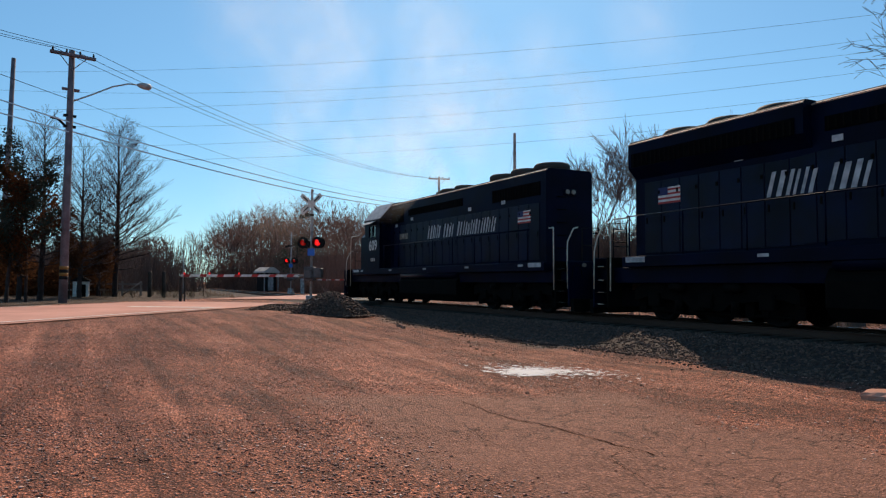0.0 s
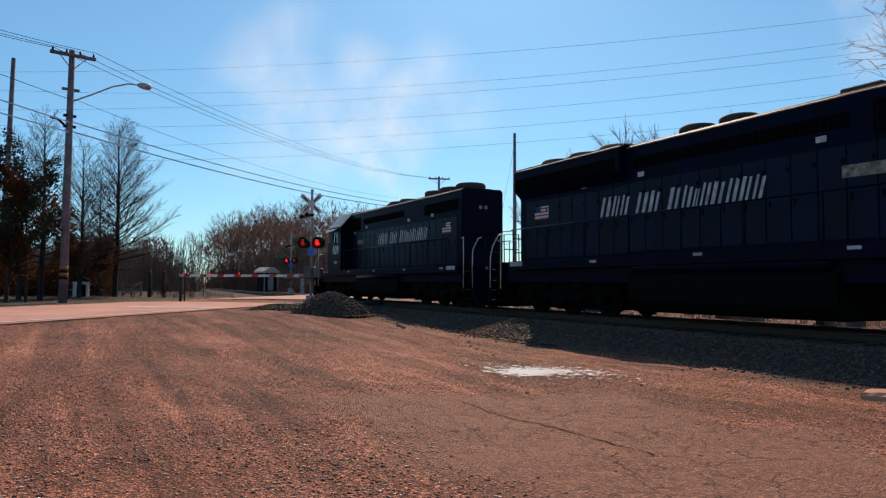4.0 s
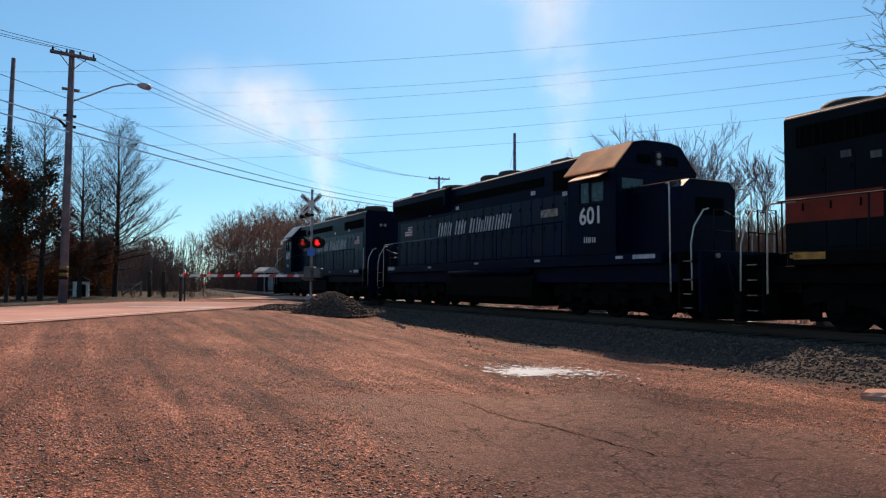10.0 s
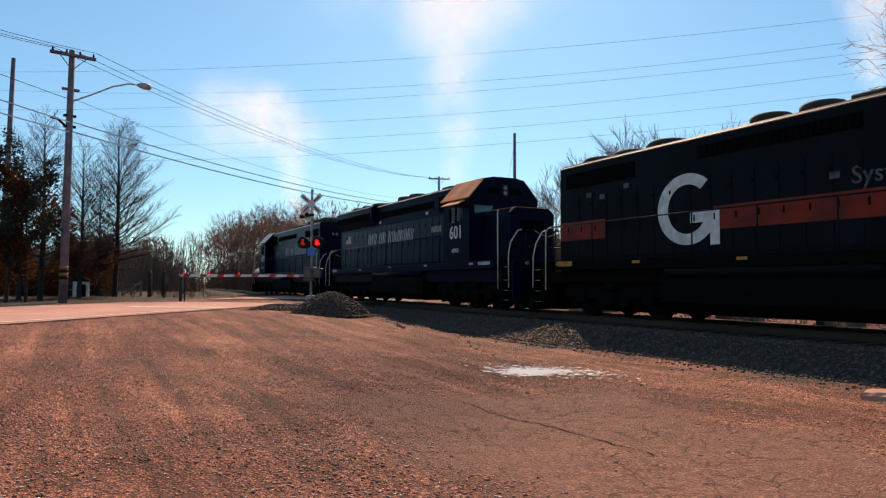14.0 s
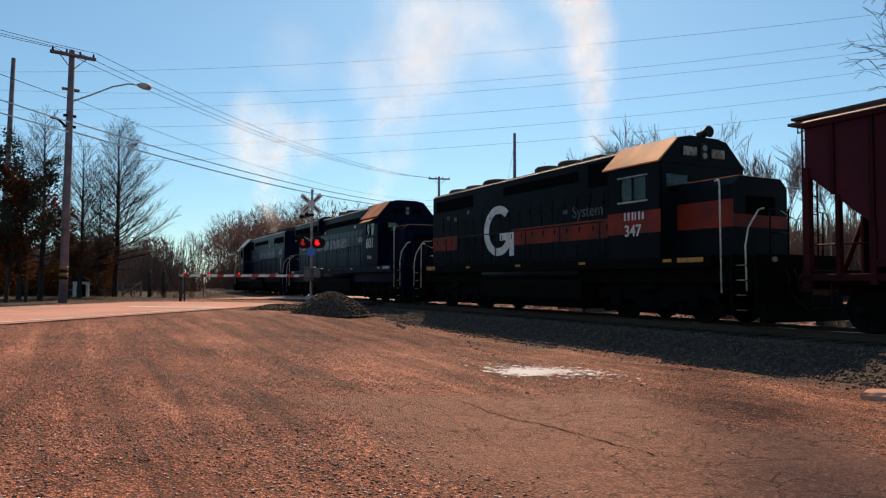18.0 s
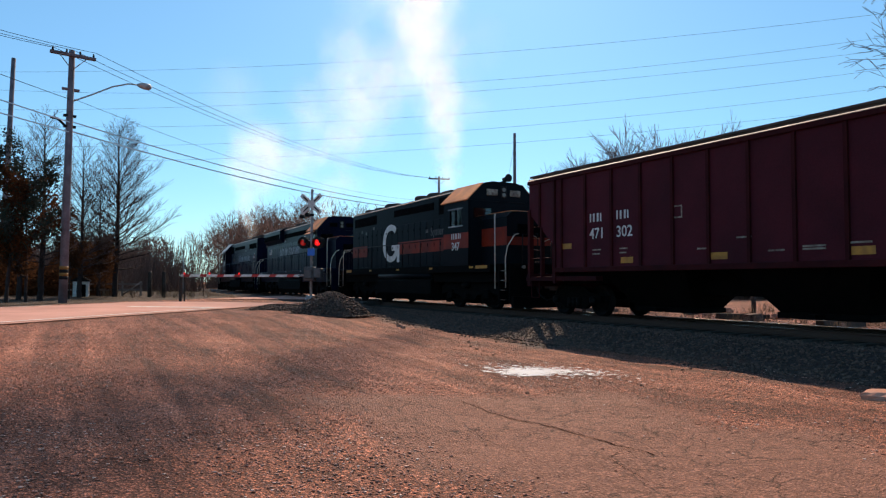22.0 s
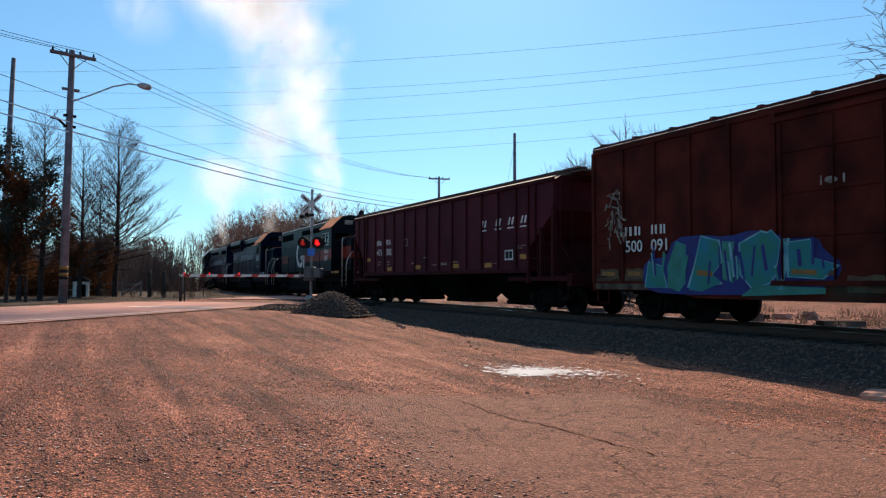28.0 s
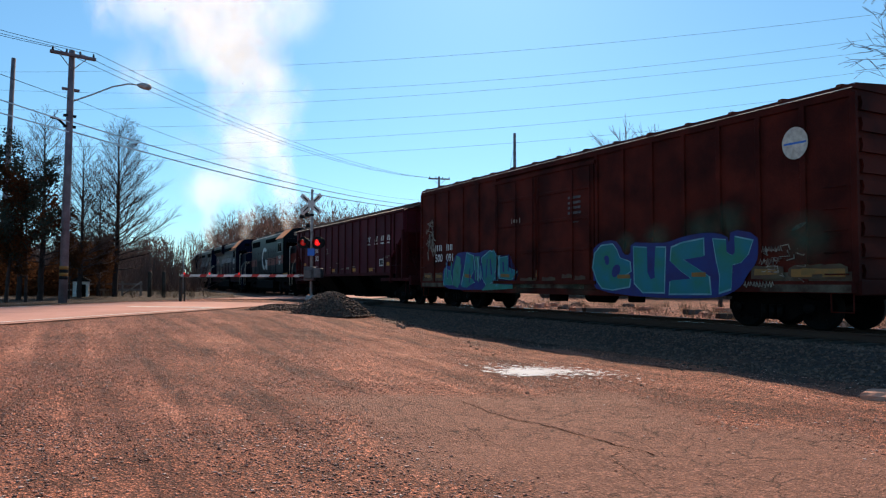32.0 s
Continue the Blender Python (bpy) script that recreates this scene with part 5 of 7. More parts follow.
    a, b = rng.normal(size=(n, 3)) * [0.6, 0.6, 0.5] + [0, 0, 1.1], rng.normal(size=(n, 3))
    a /= np.linalg.norm(a, axis=1)[:, None]
    b = np.cross(a, b)
    b /= np.linalg.norm(b, axis=1)[:, None]
    sz = rng.uniform(0.2, 0.75, n)[:, None]
    v = np.stack([c - a * sz, c + b * sz * 0.09, c + a * sz, c - b * sz * 0.09], 1).reshape(-1, 3)
    ob = fast_mesh("undergrowth", v, np.arange(4 * n).reshape(n, 4), "dead_leaf")
    return tagged(ob, "brown undergrowth between the trunks of the wood", "undergrowth", kind="stuff")


understory()


def east_scrub():
    """Tall bare scrub beyond the waste ground, glimpsed between and under the cars."""
    rng = np.random.default_rng(80)
    n = 30000
    az, r = np.radians(rng.uniform(36, 68, n)), rng.uniform(62, 95, n)
    x, y = r * np.sin(az), r * np.cos(az)
    z = ground_z(x, y) - 0.1
    h = 1.0 + 6.5 * rng.random(n) ** 1.3
    dx, dy = rng.normal(0, 0.8, (2, n))
    segs = np.stack([x, y, z, x + dx, y + dy, z + h, np.full(n, 0.045), np.full(n, 0.015)], -1)
    ob = fast_mesh("scrub", *tubes(segs, 3), "scrub")
    return tagged(ob, "tall bare brown scrub beyond the waste ground", "scrub", kind="stuff")


east_scrub()


def thicket():
    """Dark tangle of brown-leaved scrub behind the verge trees."""
    rng = np.random.default_rng(79)
    n = 46000
    az = np.radians(rng.uniform(-10, 3.5, n))
    r = rng.uniform(50, 62, n)
    x, y = r * np.sin(az), r * np.cos(az)
    crest = 3.0 + 1.1 * np.sin(x * 0.9) + 0.7 * np.sin(x * 2.3 + 1) + 1.2 * smooth(1, -4, x)
    z = 0.5 + crest * rng.random(n) ** 1.3
    keep = (np.abs(x - track_x(y)) > 6.5)
    c = np.stack([x, y, z], -1)[keep]
    n = len(c)
    a, b = rng.normal(size=(n, 3)), rng.normal(size=(n, 3))
    a /= np.linalg.norm(a, axis=1)[:, None]
    b = np.cross(a, b)
    b /= np.linalg.norm(b, axis=1)[:, None]
    sz = rng.uniform(0.05, 0.15, n)[:, None]
    v = np.stack([c - a * sz, c + b * sz * 0.5, c + a * sz, c - b * sz * 0.5], 1).reshape(-1, 3)
    ob = fast_mesh("thicket", v, np.arange(4 * n).reshape(n, 4), "needle")
    return tagged(ob, "dark brown leafy scrub behind the verge trees", "scrub", kind="stuff")


thicket()


def rail_fence():
    """A white-washed rail fence glimpsed behind the verge trees."""
    th = thing("rail_fence", pose(0.1, 50.5, 0.55), "pale weathered rail fence behind the verge trees", "fence")
    for k in range(5):
        part("fence_post", boxes((k * 1.1 - 0.06, k * 1.1 + 0.06, -0.06, 0.06, -0.1, 0.95), bevel=0.01), "dull_timber", th)
    for z in (0.4, 0.78):
        part("fence_rail", boxes((-0.1, 4.5, -0.1, -0.06, z - 0.06, z + 0.06)), "dull_timber", th)
    part("fence_brace", pipe([(3.35, -0.08, 0.1), (4.35, -0.08, 0.85)], 0.05), "dull_timber", th)
    return th


rail_fence()


def white_shed():
    th = thing("shed", pose(1.0, 49.2, 0.55, 0, 0, -8), "small white shed glimpsed between the verge trees", "shed")
    part("body", boxes((-0.42, 0.42, -0.4, 0.4, -0.1, 0.95), bevel=0.01), "white", th)
    part("roof", prism(bmesh.new(), [(-0.52, 0.92), (0.52, 0.92), (0.5, 1.0), (0, 1.25), (-0.5, 1.0)], -0.5, 0.5), "black", th, "dark roof")
    part("door", boxes((0.02, 0.3, -0.42, -0.4, 0.0, 0.75)), "grime", th, "dark doorway")
    return th


white_shed()


def dry_weeds():
    """Tufts of dead stalks among the rubble behind the track and along the ballast's foot."""
    rng = np.random.default_rng(91)
    rows = []
    for k in range(230):
        if k < 170:
            y, x = rng.uniform(0, 36), rng.uniform(17.8, 30)
        else:
            y = rng.uniform(44, 60)
            x = rng.uniform(2, 10)
        for i in range(rng.integers(8, 20)):
            h = rng.uniform(0.12, 0.5)
            px, py = x + rng.normal(0, 0.12), y + rng.normal(0, 0.12)
            z = float(ground_z(px, py))
            rows.append((px, py, z - 0.02, px + rng.normal(0, 0.3) * h, py + rng.normal(0, 0.3) * h, z + h, 0.008, 0.003))
    ob = fast_mesh("dry_weeds", *tubes(rows, 3), "weed")
    return tagged(ob, "tufts of dead straw-coloured weeds among the rubble", "weeds", kind="stuff")


M["weed"] = material("dead_straw", (0.25, 0.15, 0.08), 0.9, 0, 0.3, 1.5, (0.13, 0.075, 0.04), 0)
dry_weeds()


# ---------------------------------------------------------------- the train
# A vehicle's own space: +Y its front, z = 0 the rail head, x = 0 the track's middle.
# near: the side (-1 or +1 in x) that the lot sees.
def side_pose(near, x, y, z):
    """The pose of flat lettering on a vehicle's side: it reads along the side, facing out."""
    m = Matrix(((0, 0, near, near * x), (near, 0, 0, y), (0, 1, 0, z), (0, 0, 0, 1)))
    return m


def decal(name, near, x, y0, y1, z0, z1, mat, parent, label="", thick=0.006):
    a, b = sorted((near * x, near * (x + thick)))
    return part(name, boxes((a, b, min(y0, y1), max(y0, y1), z0, z1)), mat, parent, label)


def letter_bars(near, x, y_left, z0, height, widths, mat, parent, label, slant=0.15, gap=0.05, fill=0.55):
    """A word of a company's name as plain slanted bars: two thin strokes for each letter."""
    y = 0.0
    for i, w in enumerate(widths):
        if w < 0:
            y += -w
            continue
        h = height if w > 0.28 or fill > 0.9 else height * 0.78
        bm = bmesh.new()
        if fill > 0.9:
            strokes = [(y, y + w, 0, h)]
        else:
            # two plain uprights, thick and thin by turns
            up = (0.3, 0.22) if i % 2 else (0.24, 0.3)
            strokes = [(y, y + w * up[0], 0, h), (y + w * 0.56, y + w * (0.56 + up[1]), 0, h * (1, 0.96, 0.9)[i % 3])]
        for a, b, lo, hi in strokes:
            prism(bm, [(a + slant * lo, lo), (b + slant * lo, lo), (b + slant * hi, hi), (a + slant * hi, hi)], 0, 0.005, "z")
        ob = part("letter_bar", bm, mat, parent, label)
        ob.matrix_basis = side_pose(near, x, y_left, z0)
        y += w + gap


def wheelset(parent, y, r, name="wheelset"):
    ws = part(name, rod(bmesh.new(), (-0.95, 0, 0), (0.95, 0, 0), 0.08), "wheel", parent)
    bm = bmesh.new()
    for s in (-1, 1):
        lathe([(0.1, s * 0.85), (0.16, s * 0.83), (r * 0.55, s * 0.77), (r * 0.85, s * 0.78), (r * 0.87, s * 0.81), (r - 0.005, s * 0.81), (r, s * 0.70), (r + 0.025, s * 0.69), (r + 0.025, s * 0.665), (r * 0.85, s * 0.665), (r * 0.6, s * 0.7), (0.12, s * 0.68)], 28, "x", bm)
        for k in range(5):
            a = 2 * math.pi * k / 5
            c = Vector((s * 0.8, r * 0.68 * math.cos(a), r * 0.68 * math.sin(a)))
            rod(bm, c - Vector((0.035 * s, 0, 0)), c + Vector((0.02 * s, 0, 0)), 0.03, n=6)
    for f in bm.faces:
        f.material_index = 0
    me = ws.data
    bm.from_mesh(me)
    bm.to_mesh(me)
    bm.free()
    ws.location = (0, y, r)
    ws["wheel_r"] = r
    return ws


WHEELS = []


def freight_truck(car, y):
    """Two-axle freight bogie with cast side frames and springs."""
    tr = part("bogie", boxes((-1.0, 1.0, -0.2, 0.2, 0.45, 0.7), (-0.25, 0.25, -0.3, 0.3, 0.65, 0.85), bevel=0.03), "under", car)
    tr.location = (0, y, 0)
    for s in (-1, 1):
        bm = bmesh.new()
        prism(bm, [(-1.15, 0.38), (-1.15, 0.6), (-0.75, 0.66), (-0.35, 0.86), (0.35, 0.86), (0.75, 0.66), (1.15, 0.6), (1.15, 0.38), (0.78, 0.4), (0.42, 0.2), (-0.42, 0.2), (-0.78, 0.4)], s * 0.9, s * 1.06, "x")
        part("side_frame", bm, "under", tr)
        for k in (-0.2, 0.0, 0.2):
            part("spring", lathe([(0.075, 0.24), (0.075, 0.52)], 10), "wheel", tr).location = (s * 1.09, k, 0)
        for k in (-0.88, 0.88):
            part("bearing_cap", lathe([(0.13, s * 1.06), (0.12, s * 1.15), (0.05, s * 1.17)], 12, "x"), "wheel", tr).location = (0, k, 0.46)
    for k in (-0.88, 0.88):
        w = wheelset(tr, k, 0.46)
        WHEELS.append((w, k, 0.46))
    return tr


def loco_truck(car, y, axles):
    span = 1.68
    tr = part("bogie", boxes((-0.8, 0.8, -0.5, 0.5, 0.55, 0.95), bevel=0.04), "under", car)
    tr.location = (0, y, 0)
    ks = [(i - (axles - 1) / 2) * span * (1.0 if axles == 3 else 1.63) for i in range(axles)]
    half = ks[-1] + 0.75
    for s in (-1, 1):
        bm = bmesh.new()
        prism(bm, [(-half, 0.5), (-half, 0.82), (-half + 0.35, 0.98), (half - 0.35, 0.98), (half, 0.82), (half, 0.5), (half - 0.45, 0.62), (0.7, 0.5), (0.45, 0.32), (-0.45, 0.32), (-0.7, 0.5), (-half + 0.45, 0.62)], s * 0.98, s * 1.14, "x")
        part("side_frame", bm, "under", tr)
        for k in ks:
            part("journal_box", boxes((s * 1.02, s * 1.22, k - 0.2, k + 0.2, 0.36, 0.72) if s > 0 else (s * 1.22, s * 1.02, k - 0.2, k + 0.2, 0.36, 0.72), bevel=0.03), "under", tr)
        for k in [(a + b) / 2 for a, b in zip(ks[:-1], ks[1:])]:
            part("brake_cylinder", lathe([(0.11, -0.22), (0.12, 0.1), (0.06, 0.24)], 12, "y"), "under", tr).location = (s * 1.22, k, 0.86)
            part("spring", lathe([(0.1, 0.3), (0.1, 0.55)], 10), "under", tr).location = (s * 1.17, k, 0)
    for k in ks:
        part("traction_motor", boxes((-0.62, 0.62, k + 0.12, k + 0.95, 0.16, 0.78) if k < 0.5 else (-0.62, 0.62, k - 0.95, k - 0.12, 0.16, 0.78), bevel=0.05), "under", tr)
        for s in (-1, 1):
            part("brake_rigging", boxes((*sorted((s * 0.86, s * 0.98)), k - 0.74, k - 0.5, 0.18, 0.74), (*sorted((s * 0.88, s * 0.96)), k + 0.5, k + 0.74, 0.18, 0.74), (*sorted((s * 0.9, s * 0.94)), k - 0.6, k + 0.6, 0.2, 0.28), bevel=0.02), "under", tr)
        w = wheelset(tr, k, 0.508)
        WHEELS.append((w, k, 0.508))
    return tr


def coupler(car, y, way):
    c = part("coupler", boxes((-0.09, 0.09, -0.75, 0.0, -0.09, 0.09), (-0.2, 0.1, -0.02, 0.22, -0.15, 0.15), (-0.22, -0.12, 0.2, 0.33, -0.14, 0.14), bevel=0.02), "rust", car)
    c.matrix_basis = pose(0, y - way * 0.2, 0.86, 0, 0, 0 if way > 0 else 180)
    part("air_hose", pipe([(0.4, y - way * 0.55, 0.85), (0.42, y - way * 0.3, 0.55), (0.25, y - way * 0.15, 0.38), (0.05, y - way * 0.02, 0.45)], 0.028), "black", car)


def fan(parent, y, r, z):
    f = part("roof_fan", lathe([(r, z - 0.1), (r, z + 0.1), (r - 0.07, z + 0.17), (r * 0.5, z + 0.19), (0.06, z + 0.2)], 24), "roofrust", parent, "round roof fan housing")
    f.location = (0, y, 0)
    return f


def locomotive(label, L, near, rear_gap, axles, scheme, number, flared, stack_y, tank, word):
    """A hood diesel: frame, tank, bogies, long hood with doors and grilles, cab, low nose, rails and steps."""
    th = thing("locomotive", Matrix(), label, "locomotive", "locomotives")
    E = L / 2
    ahead = 0.2 if number == "347" else 0.0
    cab_f, nose_f, cab_r, hood_r = E - (3.55 if number == "609" else 3.38) + 0.5 * ahead, E - 1.55, E - 5.45 + ahead, -E + rear_gap
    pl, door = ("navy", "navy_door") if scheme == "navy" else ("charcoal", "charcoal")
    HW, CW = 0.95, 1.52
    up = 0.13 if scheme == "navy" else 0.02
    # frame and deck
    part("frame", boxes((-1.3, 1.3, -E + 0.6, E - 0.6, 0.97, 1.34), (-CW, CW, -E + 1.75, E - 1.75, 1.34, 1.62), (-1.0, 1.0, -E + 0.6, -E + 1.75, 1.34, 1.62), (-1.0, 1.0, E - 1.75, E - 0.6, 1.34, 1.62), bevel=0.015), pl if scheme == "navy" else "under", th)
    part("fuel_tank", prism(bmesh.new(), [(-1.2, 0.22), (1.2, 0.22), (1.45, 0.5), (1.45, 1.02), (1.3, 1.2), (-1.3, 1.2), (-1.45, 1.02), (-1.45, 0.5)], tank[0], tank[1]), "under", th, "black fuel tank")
    for s in (-1, 1):
        part("air_tank", lathe([(0.05, tank[0] + 0.1), (0.17, tank[0] + 0.2), (0.17, tank[1] - 0.2), (0.05, tank[1] - 0.1)], 12, "y"), pl, th).location = (s * 1.33, 0, 1.27)
    for y in (E - 4.25, -E + 4.25) if axles == 3 else (E - 3.95, -E + 3.95):
        loco_truck(th, y, axles)
    for way in (1, -1):
        y = way * (E - 0.6)
        part("pilot", boxes((-1.5, 1.5, min(y, y + way * 0.08), max(y, y + way * 0.08), 0.28, 1.62), bevel=0.02), pl if scheme == "navy" else "under", th, "end plate over the coupler")
        bm = bmesh.new()
        prism(bm, [(-1.45, 0.12), (1.45, 0.12), (1.45, 0.5), (-1.45, 0.5)], min(y + way * 0.1, y + way * 0.25), max(y + way * 0.1, y + way * 0.25))
        part("snow_plough", bm, "under", th)
        coupler(th, way * E, way)
        for sx in (-1, 1):
            x0, x1 = sorted((sx * 1.02, sx * 1.52))
            for k in range(4):
                zz = 0.36 + k * 0.33
                ya, yb = sorted((way * (E - 0.66), way * (E - 1.14)))
                step = part("step", boxes((x0, x1, ya, yb, zz, zz + 0.03)), "under", th)
                part("step_edge", boxes((sx * 1.5 - 0.012, sx * 1.5 + 0.03, ya + 0.12, yb - 0.12, zz + 0.01, zz + 0.034)), "pale", step, "worn pale step edge")
            ya, yb = sorted((way * (E - 1.14), way * (E - 1.2)))
            part("stepwell_plate", boxes((x0, x1, ya, yb, 0.3, 1.62)), "under", th)
            # bent corner grab rails
            xr, back = sx * 1.49, 0.0 if way > 0 else 0.2
            part("grab_rail", pipe([(xr, way * (E - 0.78 + back), 0.8), (xr, way * (E - 0.8 + back), 1.8), (xr * 0.96, way * (E - 0.76 + 0.5 * back), 2.2), (xr * 0.8, way * (E - 0.68), 2.6), (xr * 0.7, way * (E - 0.66), 2.64)], 0.02, 8), "cream", th, "cream bent grab rail at the steps")
            tall = 3.35 if way > 0 else 2.66
            part("grab_rail", pipe([(xr, way * (E - 1.46 + back), 0.75), (xr, way * (E - 1.48 + back), tall - 0.12), (xr * 0.97, way * (E - 1.54 + back), tall), (xr * 0.85, way * (E - 1.8), tall + 0.02)], 0.02, 8), "cream", th, "cream upright grab rail at the steps")
            part("coupler_lever", pipe([(xr * 0.95, way * (E - 0.48), 1.1), (xr * 0.93, way * (E - 0.45), 1.45), (xr * 0.75, way * (E - 0.45), 1.5), (xr * 0.7, way * (E - 0.45), 1.1)], 0.013), "under", th)
            part("end_railing", pipe([(xr * 0.62, way * (E - 0.62), 1.6), (xr * 0.62, way * (E - 0.6), 2.62), (xr * 0.2, way * (E - 0.6), 2.64), (xr * 0.2, way * (E - 0.62), 1.6)], 0.022, 6), "black", th, "dark end platform railing")
            part("end_railing", pipe([(xr * 0.62, way * (E - 0.6), 2.1), (xr * 0.2, way * (E - 0.6), 2.1)], 0.018, 6), "black", th, "dark end platform railing")
        for k in range(5):
            xx = -0.6 + k * 0.3
            part("hose", pipe([(xx, way * (E - 0.5), 1.3), (xx + 0.03, way * (E - 0.36), 1.05), (xx, way * (E - 0.42), 0.75)], 0.025), "black", th)
        part("end_chain", pipe([(-0.5, way * (E - 0.64), 2.6), (0, way * (E - 0.62), 2.4), (0.5, way * (E - 0.64), 2.6)], 0.012), "cream", th)
        part("ditch_lamp", lathe([(0.06, -0.02 * way), (0.06, 0.05 * way)], 12, "y"), "headlamp", th, "round headlamp").matrix_basis = pose(near * 0.95, way * (E - 0.5), 1.5)
    # long hood
    top = 4.42 + up
    prof = [(-HW, 1.62), (HW, 1.62), (HW, top + 0.06), (HW - 0.1, top + 0.16), (-HW + 0.1, top + 0.16), (-HW, top + 0.06)]
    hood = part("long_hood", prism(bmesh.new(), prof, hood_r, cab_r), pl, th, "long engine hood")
    if flared:
        fl = [(-HW - 0.003, 3.72), (-HW - 0.28, 4.0), (-HW - 0.28, 4.5 + up), (-HW - 0.2, 4.6 + up), (HW + 0.2, 4.6 + up), (HW + 0.28, 4.5 + up), (HW + 0.28, 4.0), (HW + 0.003, 3.72)]
        part("radiator_flare", prism(bmesh.new(), fl, hood_r + 0.02, hood_r + 5.2), pl, hood, "flared radiator section")
    for s in (-1, 1):
        # the sun's bright line along the hood, painted as a pale strip
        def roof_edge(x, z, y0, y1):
            part("roof_edge", prism(bmesh.new(), [(s * x, z), (s * (x - 0.17), z + 0.085), (s * (x - 0.17), z + 0.02), (s * (x - 0.03), z - 0.05)], y0, y1), "sunlit_edge", hood, "pale strip painting the sunlit roof edge")
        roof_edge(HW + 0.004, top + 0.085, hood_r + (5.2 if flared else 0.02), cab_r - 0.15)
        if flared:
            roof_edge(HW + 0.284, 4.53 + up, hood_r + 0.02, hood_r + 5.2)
    lid = part("roof_walk", boxes((-0.5, 0.5, hood_r + 0.1, cab_r - 0.1, top + 0.14, top + 0.19), bevel=0.01), "roofrust", hood, "sooty roof panels")
    for s in (-1, 1):
        x = s * HW
        # upper grilles, dark
        def grille(y0, y1, z0, z1, xo=0.0):
            a, b = sorted((s * (HW + xo), s * (HW + xo + 0.02)))
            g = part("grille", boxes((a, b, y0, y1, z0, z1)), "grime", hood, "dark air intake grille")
            if s == near:
                n = max(4, int((y1 - y0) / 0.16))
                for k in range(n):
                    yy = y0 + (k + 0.5) * (y1 - y0) / n
                    c, d = sorted((s * (HW + xo + 0.02), s * (HW + xo + 0.032)))
                    part("slat", boxes((c, d, yy - 0.02, yy + 0.02, z0 + 0.02, z1 - 0.02)), "under", g)
        if flared:
            grille(hood_r + 0.15, hood_r + 5.0, 4.02, 4.38, 0.285)
        else:
            grille(hood_r + 0.3, hood_r + 3.3, 3.85, 4.3)
        grille(hood_r + 5.5, cab_r - 2.0, 3.98, 4.28)
        grille(cab_r - 1.5, cab_r - 0.1, 3.75, 4.4)
        # engine-room doors
        y = hood_r + 0.35
        k = 0
        while y < cab_r - 0.7:
            w = 0.62
            a, b = sorted((s * HW, s * (HW + 0.016)))
            d = part("hood_door", boxes((a, b, y, y + w - 0.035, 1.72, 3.6), bevel=0.004), door, hood)
            if s == near:
                a, b = sorted((s * (HW + 0.016), s * (HW + 0.03)))
                part("latch", boxes((a, b, y + 0.06, y + 0.1, 2.5, 2.66)), "under", d)
                part("hinge", boxes((a, b, y + w - 0.12, y + w - 0.06, 3.25, 3.35)), "under", d)
            y += w
            k += 1
        # walkway handrail
        pts = [(s * 1.47, hood_r + 0.2, 2.68), (s * 1.47, cab_r - 0.3, 2.68)]
        part("handrail", pipe(pts, 0.02, 6), pl if scheme == "navy" else "black", th)
        n = 8 if axles == 3 else 7
        for k in range(n):
            yy = hood_r + 0.3 + k * (cab_r - hood_r - 0.7) / (n - 1)
            part("stanchion", pipe([(s * 1.47, yy, 1.6), (s * 1.47, yy, 2.68)], 0.02, 6), pl if scheme == "navy" else "black", th)
        # sill reflectors
        if s == near:
            for k in range(5):
                yy = hood_r + 0.5 + k * (E - 2.4 - hood_r) / 4.4
                decal("sill_reflector", near, CW, yy, yy + 0.28, 1.49, 1.56, "letter" if scheme == "navy" else "yellow", th)
            decal("sill_plate", near, CW, E - 2.75, E - 1.95, 1.47, 1.58, "letter" if scheme == "navy" else "yellow", th, "long pale sill plate")
            decal("sill_plate", near, CW, -E + 1.9, -E + 2.6, 1.46, 1.6, "letter" if scheme == "navy" else "yellow", th, "long pale sill plate")
    for k in range(3):
        fan(hood, hood_r + 0.95 + k * (1.45 if axles == 3 else 1.35), 0.62, top + (0.3 if axles == 3 else 0.2))
    for k in range(2):
        fan(hood, hood_r + 6.9 + k * 1.3, 0.5, top + 0.26)
    part("exhaust_stack", boxes((-0.22, 0.22, stack_y - 0.45, stack_y + 0.45, top + 0.15, top + 0.42), bevel=0.03), "roofrust", hood, "sooty exhaust stack")
    # rear end: ladder rungs, lamps, number board
    part("rear_lamps", boxes((-0.24, 0.24, hood_r - 0.06, hood_r, 3.86, 4.06), bevel=0.02), pl, hood, "twin lamp housing")
    for sx in (-0.12, 0.12):
        part("lamp_lens", lathe([(0.075, hood_r - 0.085), (0.085, hood_r - 0.06)], 14, "y"), "headlamp", hood, "round headlamp").location = (sx, 0, 3.96)
    for k in range(5):
        part("grab_iron", pipe([(-near * -0.55, hood_r - 0.07, 2.1 + k * 0.42), (near * 0.15, hood_r - 0.07, 2.1 + k * 0.42)], 0.014), "under", hood)
